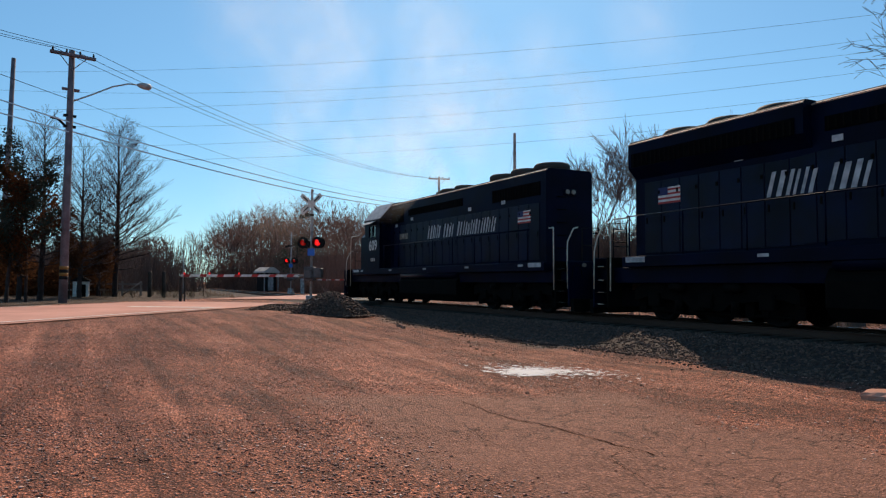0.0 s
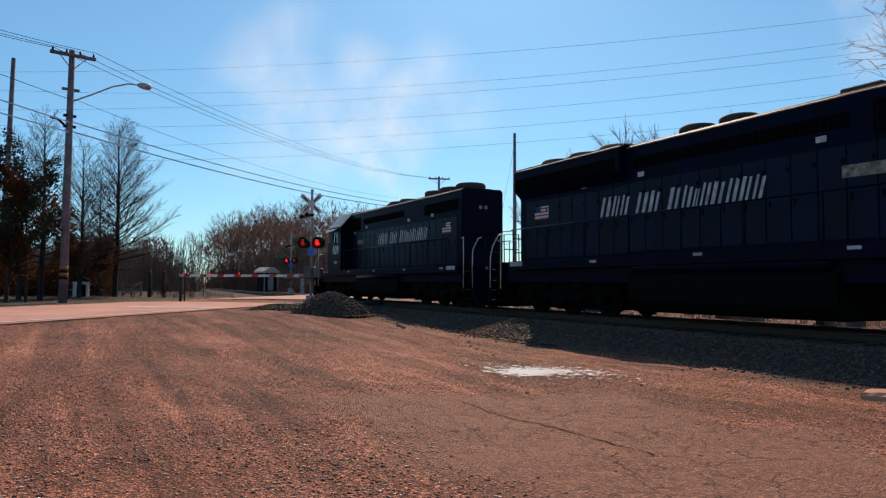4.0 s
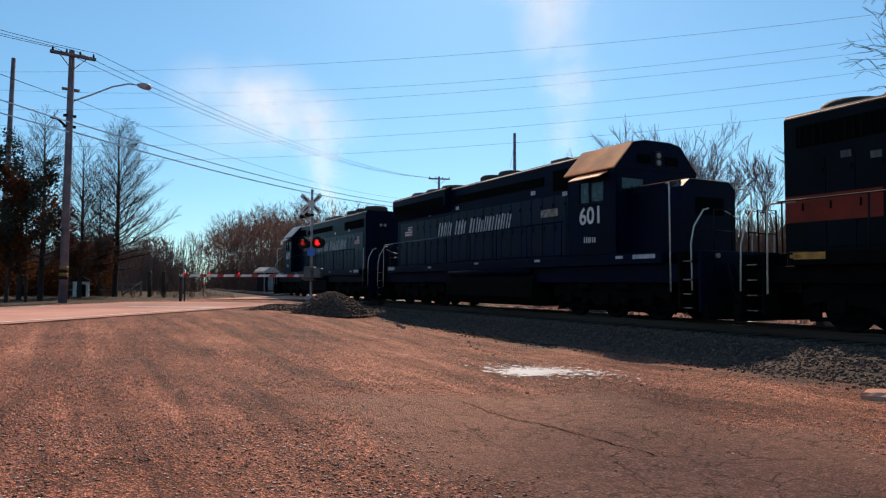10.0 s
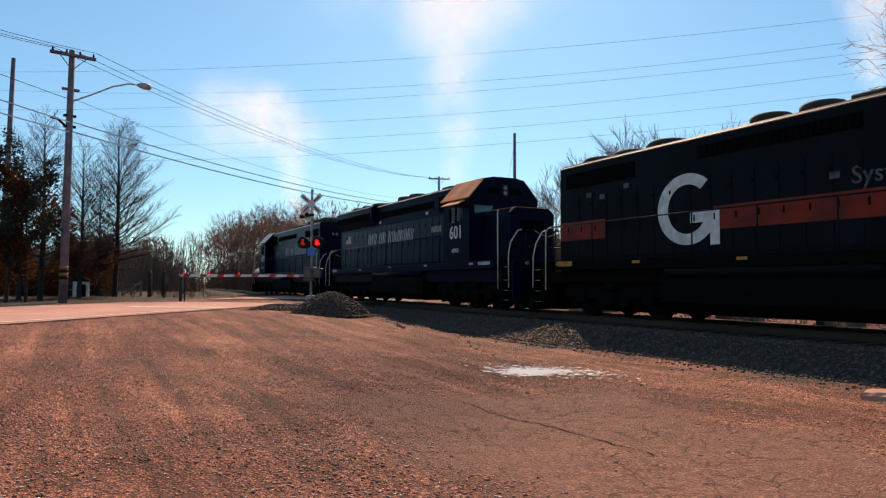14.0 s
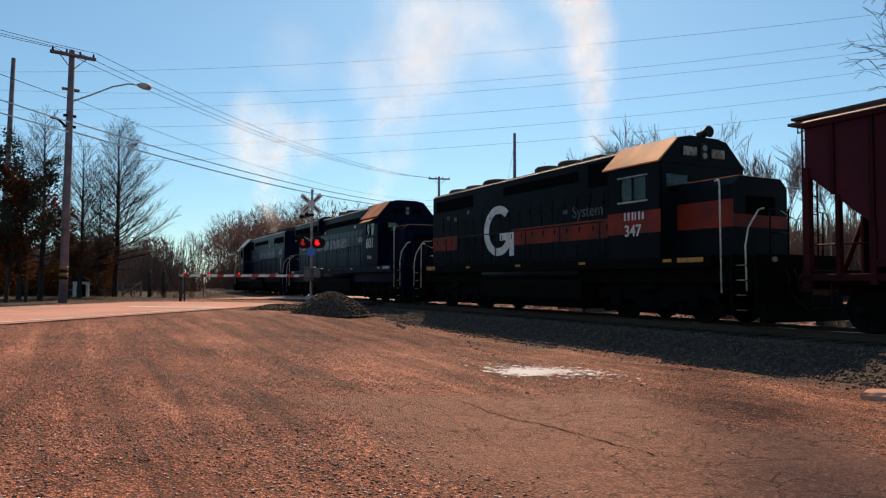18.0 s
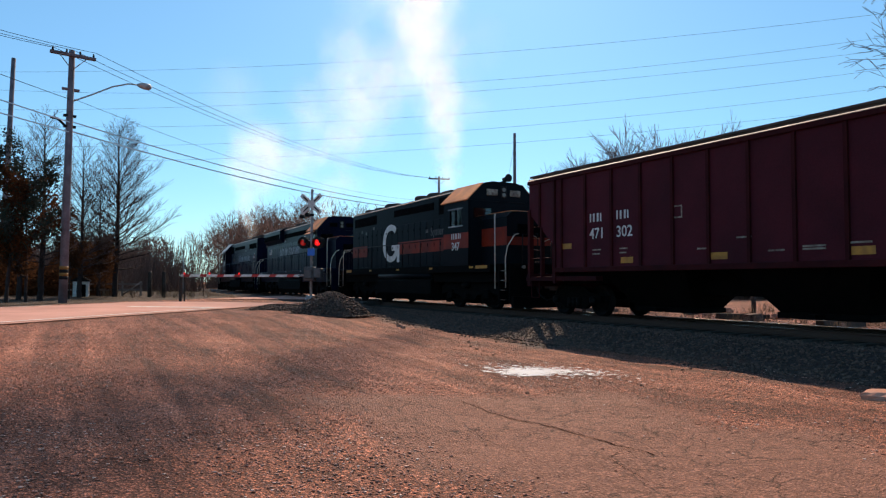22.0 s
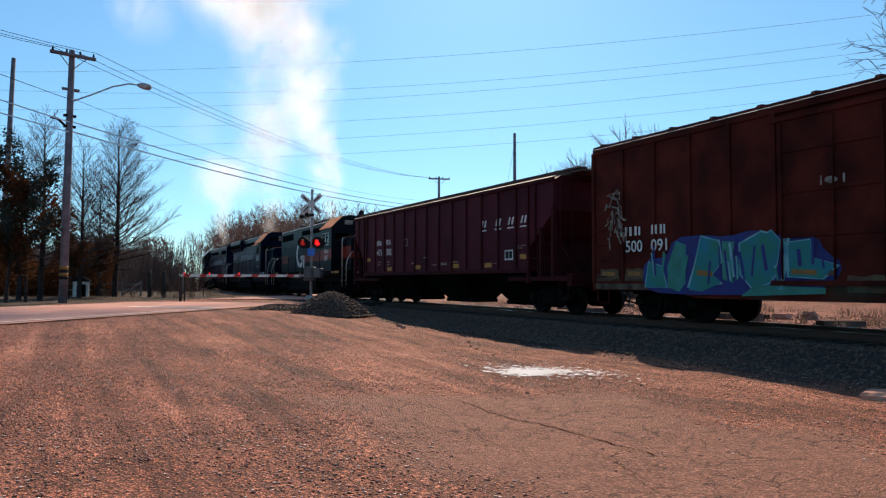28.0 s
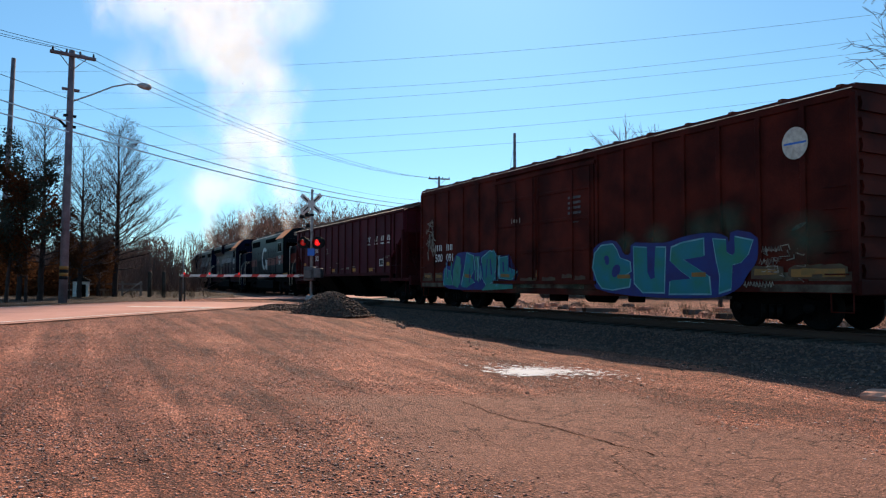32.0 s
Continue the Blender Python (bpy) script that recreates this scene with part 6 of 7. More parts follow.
    # cab with window openings
    cab = part("cab", boxes((-CW, -CW + 0.06, cab_r, cab_f, 1.62, 3.12), (CW - 0.06, CW, cab_r, cab_f, 1.62, 3.12), (-CW, -CW + 0.06, cab_r, cab_f, 3.72, 3.98), (CW - 0.06, CW, cab_r, cab_f, 3.72, 3.98),
        *[(sx * CW - 0.03 - 0.03 * sx, sx * CW + 0.03 - 0.03 * sx, a, b, 3.12, 3.72) for sx in (-1, 1) for a, b in ((cab_r, cab_r + 0.5), (cab_f - 0.52, cab_f), (cab_r + 0.93, cab_r + 0.97))],
        (-CW, CW, cab_r, cab_r + 0.05, 1.62, 3.98), (-CW, CW, cab_f - 0.05, cab_f, 1.62, 3.3), (-CW, CW, cab_f - 0.05, cab_f, 3.72, 3.98), (-CW, -1.3, cab_f - 0.05, cab_f, 3.3, 3.72), (1.3, CW, cab_f - 0.05, cab_f, 3.3, 3.72), (-0.5, 0.5, cab_f - 0.05, cab_f, 3.3, 3.72), (-CW, CW, cab_r, cab_f, 1.6, 1.64)), pl, th, "driver's cab")
    roof_p = [(-CW - 0.04, 3.98), (CW + 0.04, 3.98), (0.88, 4.62 + up), (0.5, 4.7 + up), (-0.5, 4.7 + up), (-0.88, 4.62 + up)]
    part("cab_roof", prism(bmesh.new(), roof_p, cab_r - 0.12, cab_f + 0.02), pl, cab, "faceted cab roof")
    for s in (-1, 1):
        # sun glare painted into slopes and awnings: orange, pale grey on 609
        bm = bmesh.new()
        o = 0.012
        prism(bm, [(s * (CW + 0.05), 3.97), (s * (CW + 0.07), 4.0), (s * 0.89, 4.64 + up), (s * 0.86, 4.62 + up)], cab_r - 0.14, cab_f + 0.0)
        part("roof_side_panel", bm, "glare_orange" if number != "609" else "letter", cab, "sloping cab roof panel with sun glare painted in")
        if number != "347":
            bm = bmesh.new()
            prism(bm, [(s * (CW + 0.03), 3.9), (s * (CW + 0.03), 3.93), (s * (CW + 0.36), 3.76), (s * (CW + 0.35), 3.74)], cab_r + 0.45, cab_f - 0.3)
            part("window_awning", bm, "glare_orange" if number != "609" else "letter", cab, "small awning over the cab window")
        for a, b in ((cab_r + 0.5, cab_r + 0.93), (cab_r + 0.97, cab_f - 0.52)):
            g = part("window_pane", boxes((s * CW - 0.04 * s - 0.004, s * CW - 0.04 * s + 0.004, a, b, 3.12, 3.72)), "glass", cab, "cab window pane")
            g.visible_shadow = False
        g = part("windshield", boxes((min(s * 0.5, s * 1.3), max(s * 0.5, s * 1.3), cab_f - 0.03, cab_f - 0.022, 3.3, 3.72)), "glass", cab, "windscreen pane")
        g.visible_shadow = False
        for z0, z1 in ((3.72, 3.75), (3.08, 3.12)):
            part("window_rail", boxes((*span(s, CW, CW + 0.03), cab_r + 0.42, cab_f - 0.44, z0, z1)), "alu" if number == "347" else pl, cab)
    for s in (-1, 1):
        part("number_board", boxes((*span(s, 0.28, 0.75), cab_f + 0.02, cab_f + 0.07, 4.18, 4.42), bevel=0.015), "pale" if number == "347" else "grime", cab, "number board beside the lamps")
    part("lamp_housing", boxes((-0.14, 0.14, cab_f, cab_f + 0.06, 4.1, 4.55), bevel=0.02), "black", cab)
    for zz in (4.22, 4.42):
        part("lamp_lens", lathe([(0.085, cab_f + 0.06), (0.075, cab_f + 0.085)], 14, "y"), "headlamp", cab, "round headlamp").location = (0, 0, zz)
    part("horn", pipe([(-near * 0.25, cab_f - 0.7, 4.74), (-near * 0.25, cab_f - 0.1, 4.84)], 0.06, 10) if number == "347" else boxes((-0.16, 0.16, cab_f - 1.0, cab_f - 0.6, 4.7, 4.8), bevel=0.03), "black", cab, "horn on the cab roof")
    if number == "347":
        part("horn_bell", lathe([(0.05, cab_f - 0.4), (0.08, cab_f - 0.15), (0.16, cab_f), (0.15, cab_f + 0.02)], 14, "y"), "black", cab, "round horn bell").location = (-near * 0.25, 0, 4.9)
    # low nose
    nose = part("nose", prism(bmesh.new(), [(-0.95, 1.62), (0.95, 1.62), (0.95, 3.3), (0.72, 3.5), (-0.72, 3.5), (-0.95, 3.3)], cab_f, nose_f), pl, th, "low short hood")
    bmesh_e = boxes((-0.5, 0.5, nose_f, nose_f + 0.02, 2.6, 3.05), bevel=0.005)
    part("nose_emblem", bmesh_e, "grime", nose, "dark emblem panel")
    # sunlit sliver on the nose top, painted in the glare colour
    part("nose_top_edge", boxes((-0.7, 0.7, cab_f + 0.05, nose_f - 0.05, 3.5, 3.52)), "glare_orange", nose, "nose top with sun glare painted in")
    # liveries
    cx = CW + 0.002
    t0 = cab_f - 0.82 if near < 0 else cab_r + 0.5
    if scheme == "navy":
        letter_bars(near, HW + 0.018, (0.76 if near < 0 else -4.55), 2.82, 0.55, [w * 1.17 for w in word], "letter", hood, "pale slanted company name as plain bars", 0.28)
        lettering("number", number, 0.68, "white", cab, side_pose(near, cx, cab_f - 0.55 if near < 0 else cab_r + 0.5, 2.52), 0.003, 0.012, label="white painted number %s" % number)
        letter_bars(near, cx, (cab_f - 0.8 if near < 0 else cab_r + 0.72), 1.98, 0.2, (0.17, 0.14, 0.15), "white", cab, "small white initials as bars", 0, 0.03)
        f0 = hood_r + 0.85
        flag = decal("flag_decal", near, HW + 0.018, f0, f0 + 0.75, 2.98, 3.4, "white", hood, "small striped flag decal", 0.003)
        for k in range(4):
            decal("stripe", near, HW + 0.021, f0, f0 + 0.75, 2.98 + k * 0.11, 3.03 + k * 0.11, "red", flag, "", 0.003)
        c0 = f0 if near > 0 else f0 + 0.42
        decal("canton", near, HW + 0.0245, c0, c0 + 0.33, 3.2, 3.4, "bluedecal", flag, "", 0.003)
        for yy, zz in ((-5.4, 3.75), (2.2, 3.75), (3.9, 3.55), (-3.0, 3.72)):
            decal("notice_plate", near, HW + 0.018, yy, yy + 0.24, zz, zz + 0.13, "letter", hood, "small pale notice")
        decal("worn_patch", near, HW + 0.018, 2.75, 3.65, 2.95, 3.2, "pale", hood, "worn pale patch on the hood door")
    else:
        for y0, y1 in ((hood_r + 0.02, hood_r + 2.1), (hood_r + 6.0, cab_r)):
            for s in (-1, 1):
                decal("orange_band", s, HW + 0.0165, y0, y1, 2.26, 2.82, "orange", hood, "faded orange band", 0.004)
        for s in (-1, 1):
            decal("orange_band", s, CW, cab_r, cab_f, 2.26, 2.84, "orange", cab, "faded orange band", 0.003)
            decal("orange_band", s, 0.95, cab_f + 0.01, nose_f, 2.3, 2.95, "orange", nose, "faded orange band", 0.004)
        part("orange_band", boxes((-0.95, 0.95, nose_f + 0.002, nose_f + 0.006, 2.3, 2.6)), "orange", nose, "faded orange band")
        # a plain open ring with a square tongue for the big initial
        bm = bmesh.new()
        n, R0, R1 = 30, 0.62, 0.9
        ring = [(math.cos(a), math.sin(a)) for a in [radians(48 + 294 * i / n) for i in range(n + 1)]]
        a = [bm.verts.new((c * R0 * 1.02, s * R0 + 0.0, 0.004)) for c, s in ring]
        b = [bm.verts.new((c * R1 * 1.1, s * R1, 0.004)) for c, s in ring]
        for i in range(n):
            bm.faces.new((a[i], b[i], b[i + 1], a[i + 1]))
        bmesh.ops.recalc_face_normals(bm, faces=bm.faces)
        prism(bm, [(0.1, -0.1), (1.0, -0.1), (1.0, -0.92), (0.72, -0.92), (0.72, -0.36), (0.1, -0.36)], 0.0, 0.0045, "z")
        em = part("emblem_ring", bm, "white", hood, "large white open ring emblem")
        em.matrix_basis = side_pose(near, HW + 0.019, -2.62, 2.82)
        lettering("word", "System", 0.5, "faded", hood, side_pose(near, HW + 0.02, 1.6, 2.95), 0.002, 0.004, label="worn pale word System")
        lettering("number", "347", 0.42, "white", cab, side_pose(near, cx + 0.004, cab_r + 0.66, 2.2), 0.002, 0.008, label="white painted number 347")
        letter_bars(near, cx + 0.004, cab_r + 0.66, 2.62, 0.27, (0.24, 0.2, 0.22), "white", cab, "white initials as plain bars", 0, 0.05)
        for yy, zz in ((-6.5, 3.5), (-5.9, 3.4), (-4.9, 3.6), (1.15, 3.1)):
            decal("notice_plate", near, HW + 0.018, yy, yy + 0.22, zz, zz + 0.14, "faded", hood, "small pale notice")
    def raise_body(base, rise, y0, z0, z1):
        """Set the body on its springs: the hood stands a little higher ahead of the radiators."""
        def by(y, z):
            return float((base + rise * smooth(y0, y0 + 1.0, y)) * smooth(z0, z1, z))
        for ob in th.children_recursive:
            chain = [ob, ob.parent, ob.parent.parent if ob.parent else None]
            if any(o is not None and o.name.startswith("bogie") for o in chain):
                continue
            at = ob.matrix_basis.translation
            if at.z > z0:
                ob.location.z += by(at.y, at.z)
            else:
                for vv in ob.data.vertices:
                    vv.co.z += by(vv.co.y + at.y, vv.co.z)
    if number == "601":
        raise_body(0.05, 0.08, hood_r + 4.7, 0.95, 1.4)
    if number == "347":
        raise_body(0.0, 0.07, hood_r + 2.9, 3.3, 4.2)
    return th


WORD = (0.36, 0.26, 0.27, -0.22, 0.36, 0.34, -0.2, 0.36, 0.27, 0.15, 0.24, 0.34, 0.27, 0.27, 0.25)
loco_1 = locomotive("dark blue diesel locomotive 609 leading the train cab first", 20.4, -1, 2.4, 3, "navy", "609", False, 1.0, (-2.7, 2.6), WORD)
loco_2 = locomotive("dark blue diesel locomotive 601 running cab last", 20.7, 1, 1.7, 3, "navy", "601", True, 2.7, (-2.9, 2.9), WORD)
loco_3 = locomotive("charcoal and orange diesel locomotive 347 running cab last", 18.2, 1, 1.32, 2, "charcoal", "347", False, 1.6, (-3.1, 2.6), WORD)


def hopper_car(L):
    """Covered hopper: ribbed sides, sloping ends under an open platform, outlet gates and a long roof hatch."""
    th = thing("hopper_car", Matrix(), "maroon covered hopper car with ribbed sides and roof hatches", "freight car")
    near, E, W = -1, L / 2, 1.6
    yr, yf, c, half = -8.12, 8.86, 0.37, 7.12
    side = [(yr, 4.3), (yr, 3.3), (c - half, 2.1), (c - half, 1.36), (c + half, 1.36), (c + half, 2.1), (yf, 3.3), (yf, 4.3)]
    body = part("body", prism(bmesh.new(), side, -W + 0.06, W - 0.06, "x"), "maroon", th, "maroon hopper body")
    roof = [(-W + 0.04, 4.28), (W - 0.04, 4.28), (W - 0.25, 4.42), (0.75, 4.5), (-0.75, 4.5), (-W + 0.25, 4.42)]
    part("roof", prism(bmesh.new(), roof, yr - 0.02, yf + 0.02), "maroondark", th, "dusty roof")

    def foot(y):
        q = abs(y - c)
        return 1.36 if q < half else 2.1 + (q - half) * 1.2 / 1.37
    ribs = [-7.15 + 1.1 * k for k in range(15)]
    edges = sorted([yr, c - half, c + half, yf] + [y for y in ribs if abs(abs(y - c) - half) > 0.3])
    for s in (-1, 1):
        x0, x1 = span(s, W - 0.06, W - 0.02)
        for y in edges[1:-1]:
            part("side_rib", boxes((*span(s, W - 0.04, W + 0.03), y - 0.04, y + 0.04, foot(y) + 0.01, 4.24)), "maroondark", body)
        for ya, yb in zip(edges[:-1], edges[1:]):
            ya, yb = ya + 0.045, yb - 0.045
            part("side_panel", prism(bmesh.new(), [(ya, foot(ya)), (yb, foot(yb)), (yb, 4.25), (ya, 4.25)], x0, x1, "x"), "maroon", body)
        part("top_chord", boxes((*span(s, W - 0.05, W + 0.045), yr, yf, 4.24, 4.36), bevel=0.01), "maroondark", body, "roof edge rail")
        # sunlit line of the hopper roof, put into a pale strip
        part("roof_edge", prism(bmesh.new(), [(s * (W + 0.04), 4.37), (s * (W - 0.06), 4.42), (s * (W - 0.06), 4.37)], yr, yf), "sunlit_edge", body, "pale strip painting the sunlit roof edge")
        part("side_sill", boxes((*span(s, W - 0.1, W + 0.04), c - half, c + half, 1.28, 1.42), bevel=0.01), "maroondark", th)
    for w in (-1, 1):
        ye = yf if w > 0 else yr
        for s in (-1, 1):
            part("corner_post", boxes((*span(s, W - 0.12, W + 0.03), ye - w * 0.06 - 0.06, ye - w * 0.06 + 0.06, 1.1, 3.4)), "maroondark", th)
            part("mid_post", boxes((*span(s, W - 0.1, W + 0.02), ye - w * 0.7 - 0.04, ye - w * 0.7 + 0.04, 1.1, 2.75)), "maroondark", th)
            part("foot_post", boxes((*span(s, W - 0.1, W + 0.03), c + w * half - 0.06, c + w * half + 0.06, 0.95, 2.15)), "maroondark", th)
            part("side_rail", pipe([(s * (W - 0.05), ye - w * 0.1, 1.75), (s * (W - 0.05), c + w * half, 1.75)], 0.018), "maroondark", th)
        y0, y1 = sorted((w * 5.6, w * (E - 0.5)))
        part("end_platform", boxes((-W, W, y0, y1, 1.02, 1.16), (-0.35, 0.35, y0, y1, 0.72, 1.02), bevel=0.01), "maroondark", th)
        ya, yb = sorted((w * (E - 0.75), w * (E - 0.55)))
        part("end_sill", boxes((-W, W, ya, yb, 0.85, 1.25), bevel=0.02), "maroondark", th)
        # ladders at the corners
        yl = ye + w * 0.12
        for s in (-1, 1):
            lad = part("ladder", pipe([(s * 1.45, yl, 1.1), (s * 1.45, yl, 4.3)], 0.02), "maroondark", th, "end ladder")
            part("ladder_stile", pipe([(s * 1.0, yl, 1.1), (s * 1.0, yl, 4.3)], 0.02), "maroondark", lad)
            for k in range(8):
                part("rung", pipe([(s * 1.45, yl, 1.25 + k * 0.4), (s * 1.0, yl, 1.25 + k * 0.4)], 0.014), "maroondark", lad)
            part("side_step", pipe([(s * 1.55, w * 8.75, 1.1), (s * 1.55, w * 8.75, 0.5), (s * 1.55, w * 8.35, 0.5), (s * 1.55, w * 8.35, 1.1)], 0.016), "maroondark", th)
            part("slope_brace", pipe([(s * 0.9, w * 8.55, 1.1), (s * 0.9, ye - w * 0.9, 2.6)], 0.05), "maroondark", th)
        part("bolster_web", boxes((-1.45, 1.45, c + w * (half + 0.3) - 0.03, c + w * (half + 0.3) + 0.03, 1.15, 2.3), bevel=0.005), "maroondark", th, "plate over the bogie")
        yc, yd = sorted((c + w * 5.2, c + w * 7.0))
        part("bolster_box", boxes((-1.35, 1.35, yc, yd, 0.95, 1.37), bevel=0.02), "under", th, "dark steel bolster box")
        part("roof_platform", boxes((-1.1, 1.1, min(ye, ye + w * 0.7), max(ye, ye + w * 0.7), 4.5, 4.56)), "hatch", th, "roof walkway end")
        part("platform_rail", pipe([(-0.9, ye + w * 0.6, 4.54), (-0.9, ye + w * 0.6, 4.35), (-1.3, ye + w * 0.1, 4.3)], 0.016), "maroondark", th)
        coupler(th, w * E, w)
        freight_truck(th, w * 7.2)
    # outlet hoppers
    for y in (-5.0, -0.4, 4.1):
        bm = bmesh.new()
        a = [bm.verts.new(p) for p in ((-1.5, y - 1.6, 1.37), (1.5, y - 1.6, 1.37), (1.5, y + 1.6, 1.37), (-1.5, y + 1.6, 1.37))]
        c = [bm.verts.new(p) for p in ((-0.55, y - 1.0, 0.34), (0.55, y - 1.0, 0.34), (0.55, y + 1.0, 0.34), (-0.55, y + 1.0, 0.34))]
        for i in range(4):
            bm.faces.new((a[i], c[i], c[(i + 1) % 4], a[(i + 1) % 4]))
        bm.faces.new(a), bm.faces.new(c[::-1])
        bmesh.ops.recalc_face_normals(bm, faces=bm.faces)
        out = part("outlet_hopper", bm, "under", th, "tapered outlet hopper")
        part("outlet_gate", boxes((-0.6, 0.6, y - 1.05, y + 1.05, 0.2, 0.34), (-0.95, -0.6, y - 0.1, y + 0.1, 0.22, 0.32), bevel=0.01), "under", out)
    part("centre_sill", boxes((-0.4, 0.4, -5.8, 5.8, 0.66, 1.4), bevel=0.02), "under", th)
    # roof hatches and walk
    for k in range(10):
        y = yr + 0.9 + k * (yf - yr - 1.8) / 9
        part("hatch_cover", boxes((-0.62, 0.62, y - 0.82, y + 0.82, 4.5, 4.64), (-0.5, 0.5, y - 0.7, y + 0.7, 4.64, 4.7), bevel=0.02), "hatch", th, "rusty hatch cover")
    for s in (-1, 1):
        part("roof_walk", boxes((s * 0.95 - 0.17, s * 0.95 + 0.17, yr - 0.6, yf + 0.6, 4.6, 4.66)), "hatch", th, "grated roof walkway")
        part("hatch_coaming", boxes((s * 1.06 - 0.03, s * 1.06 + 0.03, yr + 0.02, yf - 0.02, 4.4, 4.6)), "hatch", th, "dark coaming along the roof hatches")
        for k in range(9):
            y = yr + 0.3 + k * (yf - yr - 0.6) / 8
            part("walk_bracket", boxes((s * 0.95 - 0.02, s * 0.95 + 0.02, y - 0.02, y + 0.02, 4.4, 4.62)), "hatch", th)
    part("brake_wheel", lathe([(0.28, -0.015), (0.3, 0.0), (0.28, 0.015)], 16, "y"), "under", th).location = (0.8, yr - 0.25, 2.6)
    # marks
    x = W - 0.018
    for y, z, ws, h in ((5.86, 2.76, (0.24, 0.24), 0.3), (4.76, 2.76, (0.23, 0.22), 0.3)):
        letter_bars(near, x, y, z, h, ws, "white", body, "white initials as plain bars", 0, 0.06)
    lettering("number", "471", 0.42, "white", body, side_pose(near, x, 5.88, 2.26), 0.002, 0.004, label="white painted number 471")
    lettering("number", "302", 0.42, "white", body, side_pose(near, x, 4.78, 2.26), 0.002, 0.004, label="white painted number 302")
    for k, y in enumerate((-3.8, -4.75, -5.55, -6.3)):
        letter_bars(near, x, y, 3.0, 0.24, (0.34,), "white", body, "white slanted initial as plain bars", 0.35, 0.05, 0.5)
        decal("underline", near, x, y + 0.04, y - 0.36, 2.86, 2.91, "white", body)
    dec = decal("inspection_panel", near, x, -5.35, -5.85, 1.74, 2.1, "white", body, "white framed black inspection stencil", 0.002)
    decal("panel_field", near, x + 0.0025, -5.4, -5.59, 1.8, 2.05, "black", dec, "", 0.002), decal("panel_field", near, x + 0.0025, -5.62, -5.8, 1.8, 2.05, "black", dec, "", 0.002)
    for y, z in ((7.15, 2.0), (4.6, 1.5), (1.6, 1.52), (-1.7, 1.52), (-4.05, 1.5), (-6.25, 1.75)):
        decal("yellow_reflector", near, x, y, y - 0.46, z, z + 0.17, "yellow", body, "yellow reflective strip")
    for y, z, w in ((5.75, 1.9, 0.35), (4.65, 1.9, 0.3), (5.75, 1.78, 0.3), (4.65, 1.78, 0.26), (2.0, 1.78, 0.3), (0.9, 2.0, 0.4), (0.1, 1.66, 0.4), (-0.7, 1.72, 0.5), (-0.7, 1.66, 0.5), (-6.1, 2.2, 0.5), (-6.1, 2.12, 0.3), (-4.6, 1.62, 0.4), (-1.6, 1.75, 0.5)):
        decal("stencil_bar", near, x, y, y - w, z, z + 0.04, "pale", body)
    fr = decal("stencil_frame", near, x, 2.75, 2.45, 2.62, 2.95, "pale", body, "small pale stencil square", 0.002)
    decal("stencil_field", near, x + 0.0025, 2.71, 2.49, 2.66, 2.91, "maroon", fr, "", 0.002)
    # the body stands a little lower than a tall grain hopper's
    for ob in th.children_recursive:
        at = ob.matrix_basis.translation
        if at.z > 1.42:
            ob.location.z = 1.42 + (at.z - 1.42) * 0.942
        else:
            for vv in ob.data.vertices:
                z = vv.co.z + at.z
                vv.co.z += (max(z, 1.42) - 1.42) * -0.058
    return th


hopper = hopper_car(19.0)


def blob(near, x, y_left, z0, pts, mat, parent, name, label="", thick=0.003):
    bm = bmesh.new()
    prism(bm, pts, 0, thick, "z")
    ob = part(name, bm, mat, parent, label)
    ob.matrix_basis = side_pose(near, x, y_left, z0)
    return ob


def rounded(pts, times=2):
    for _ in range(times):
        out = []
        for (a, b), (c, d) in zip(pts, pts[1:] + pts[:1]):
            out += [(a * 0.75 + c * 0.25, b * 0.75 + d * 0.25), (a * 0.25 + c * 0.75, b * 0.25 + d * 0.75)]
        pts = out
    return pts


def box_car(L):
    th = thing("box_car", Matrix(), "oxide-red box car with sliding doors, covered low down in graffiti", "freight car")
    near, E, W, b = -1, L / 2, 1.6, 9.2
    top = 4.72
    body = part("body", boxes((-W + 0.05, W - 0.05, -b, b, 0.95, top - 0.02)), "boxred", th, "oxide-red car body")
    part("roof", prism(bmesh.new(), [(-W - 0.02, top - 0.05), (W + 0.02, top - 0.05), (W - 0.05, top + 0.06), (0, top + 0.2), (-W + 0.05, top + 0.06)], -b - 0.03, b + 0.03), "boxred", th, "shallow pitched roof")
    for s in (-1, 1):
        # sunlit line of the box car roof, put into a pale strip
        part("roof_edge", prism(bmesh.new(), [(s * (W + 0.025), top - 0.04), (s * (W - 0.1), top + 0.07), (s * (W - 0.1), top)], -b, b), "sunlit_edge", th, "pale strip painting the sunlit box car roof edge")
    for k in range(15):
        y = -b + 0.3 + k * (2 * b - 0.6) / 14
        part("roof_rib", prism(bmesh.new(), [(-W, top + 0.03), (W, top + 0.03), (W - 0.05, top + 0.1), (0, top + 0.24), (-W + 0.05, top + 0.1)], y - 0.05, y + 0.05), "boxred", th)
    for s in (-1, 1):
        edges = [-b + i * (7.35) / 7 for i in range(8)] + [3.45 + i * (b - 3.45) / 5 for i in range(6)]
        part("side_sill", boxes((*span(s, W - 0.12, W + 0.02), -b, b, 0.78, 1.0), bevel=0.01), "boxred", th)
        part("deep_sill", prism(bmesh.new(), [(-6.4, 0.8), (-5.6, 0.62), (5.6, 0.62), (6.4, 0.8)], s * W - 0.1 * s, s * W + 0.0, "x"), "boxred", th)
        part("top_chord", boxes((*span(s, W - 0.06, W + 0.03), -b, b, top - 0.2, top - 0.06), bevel=0.01), "boxred", body)
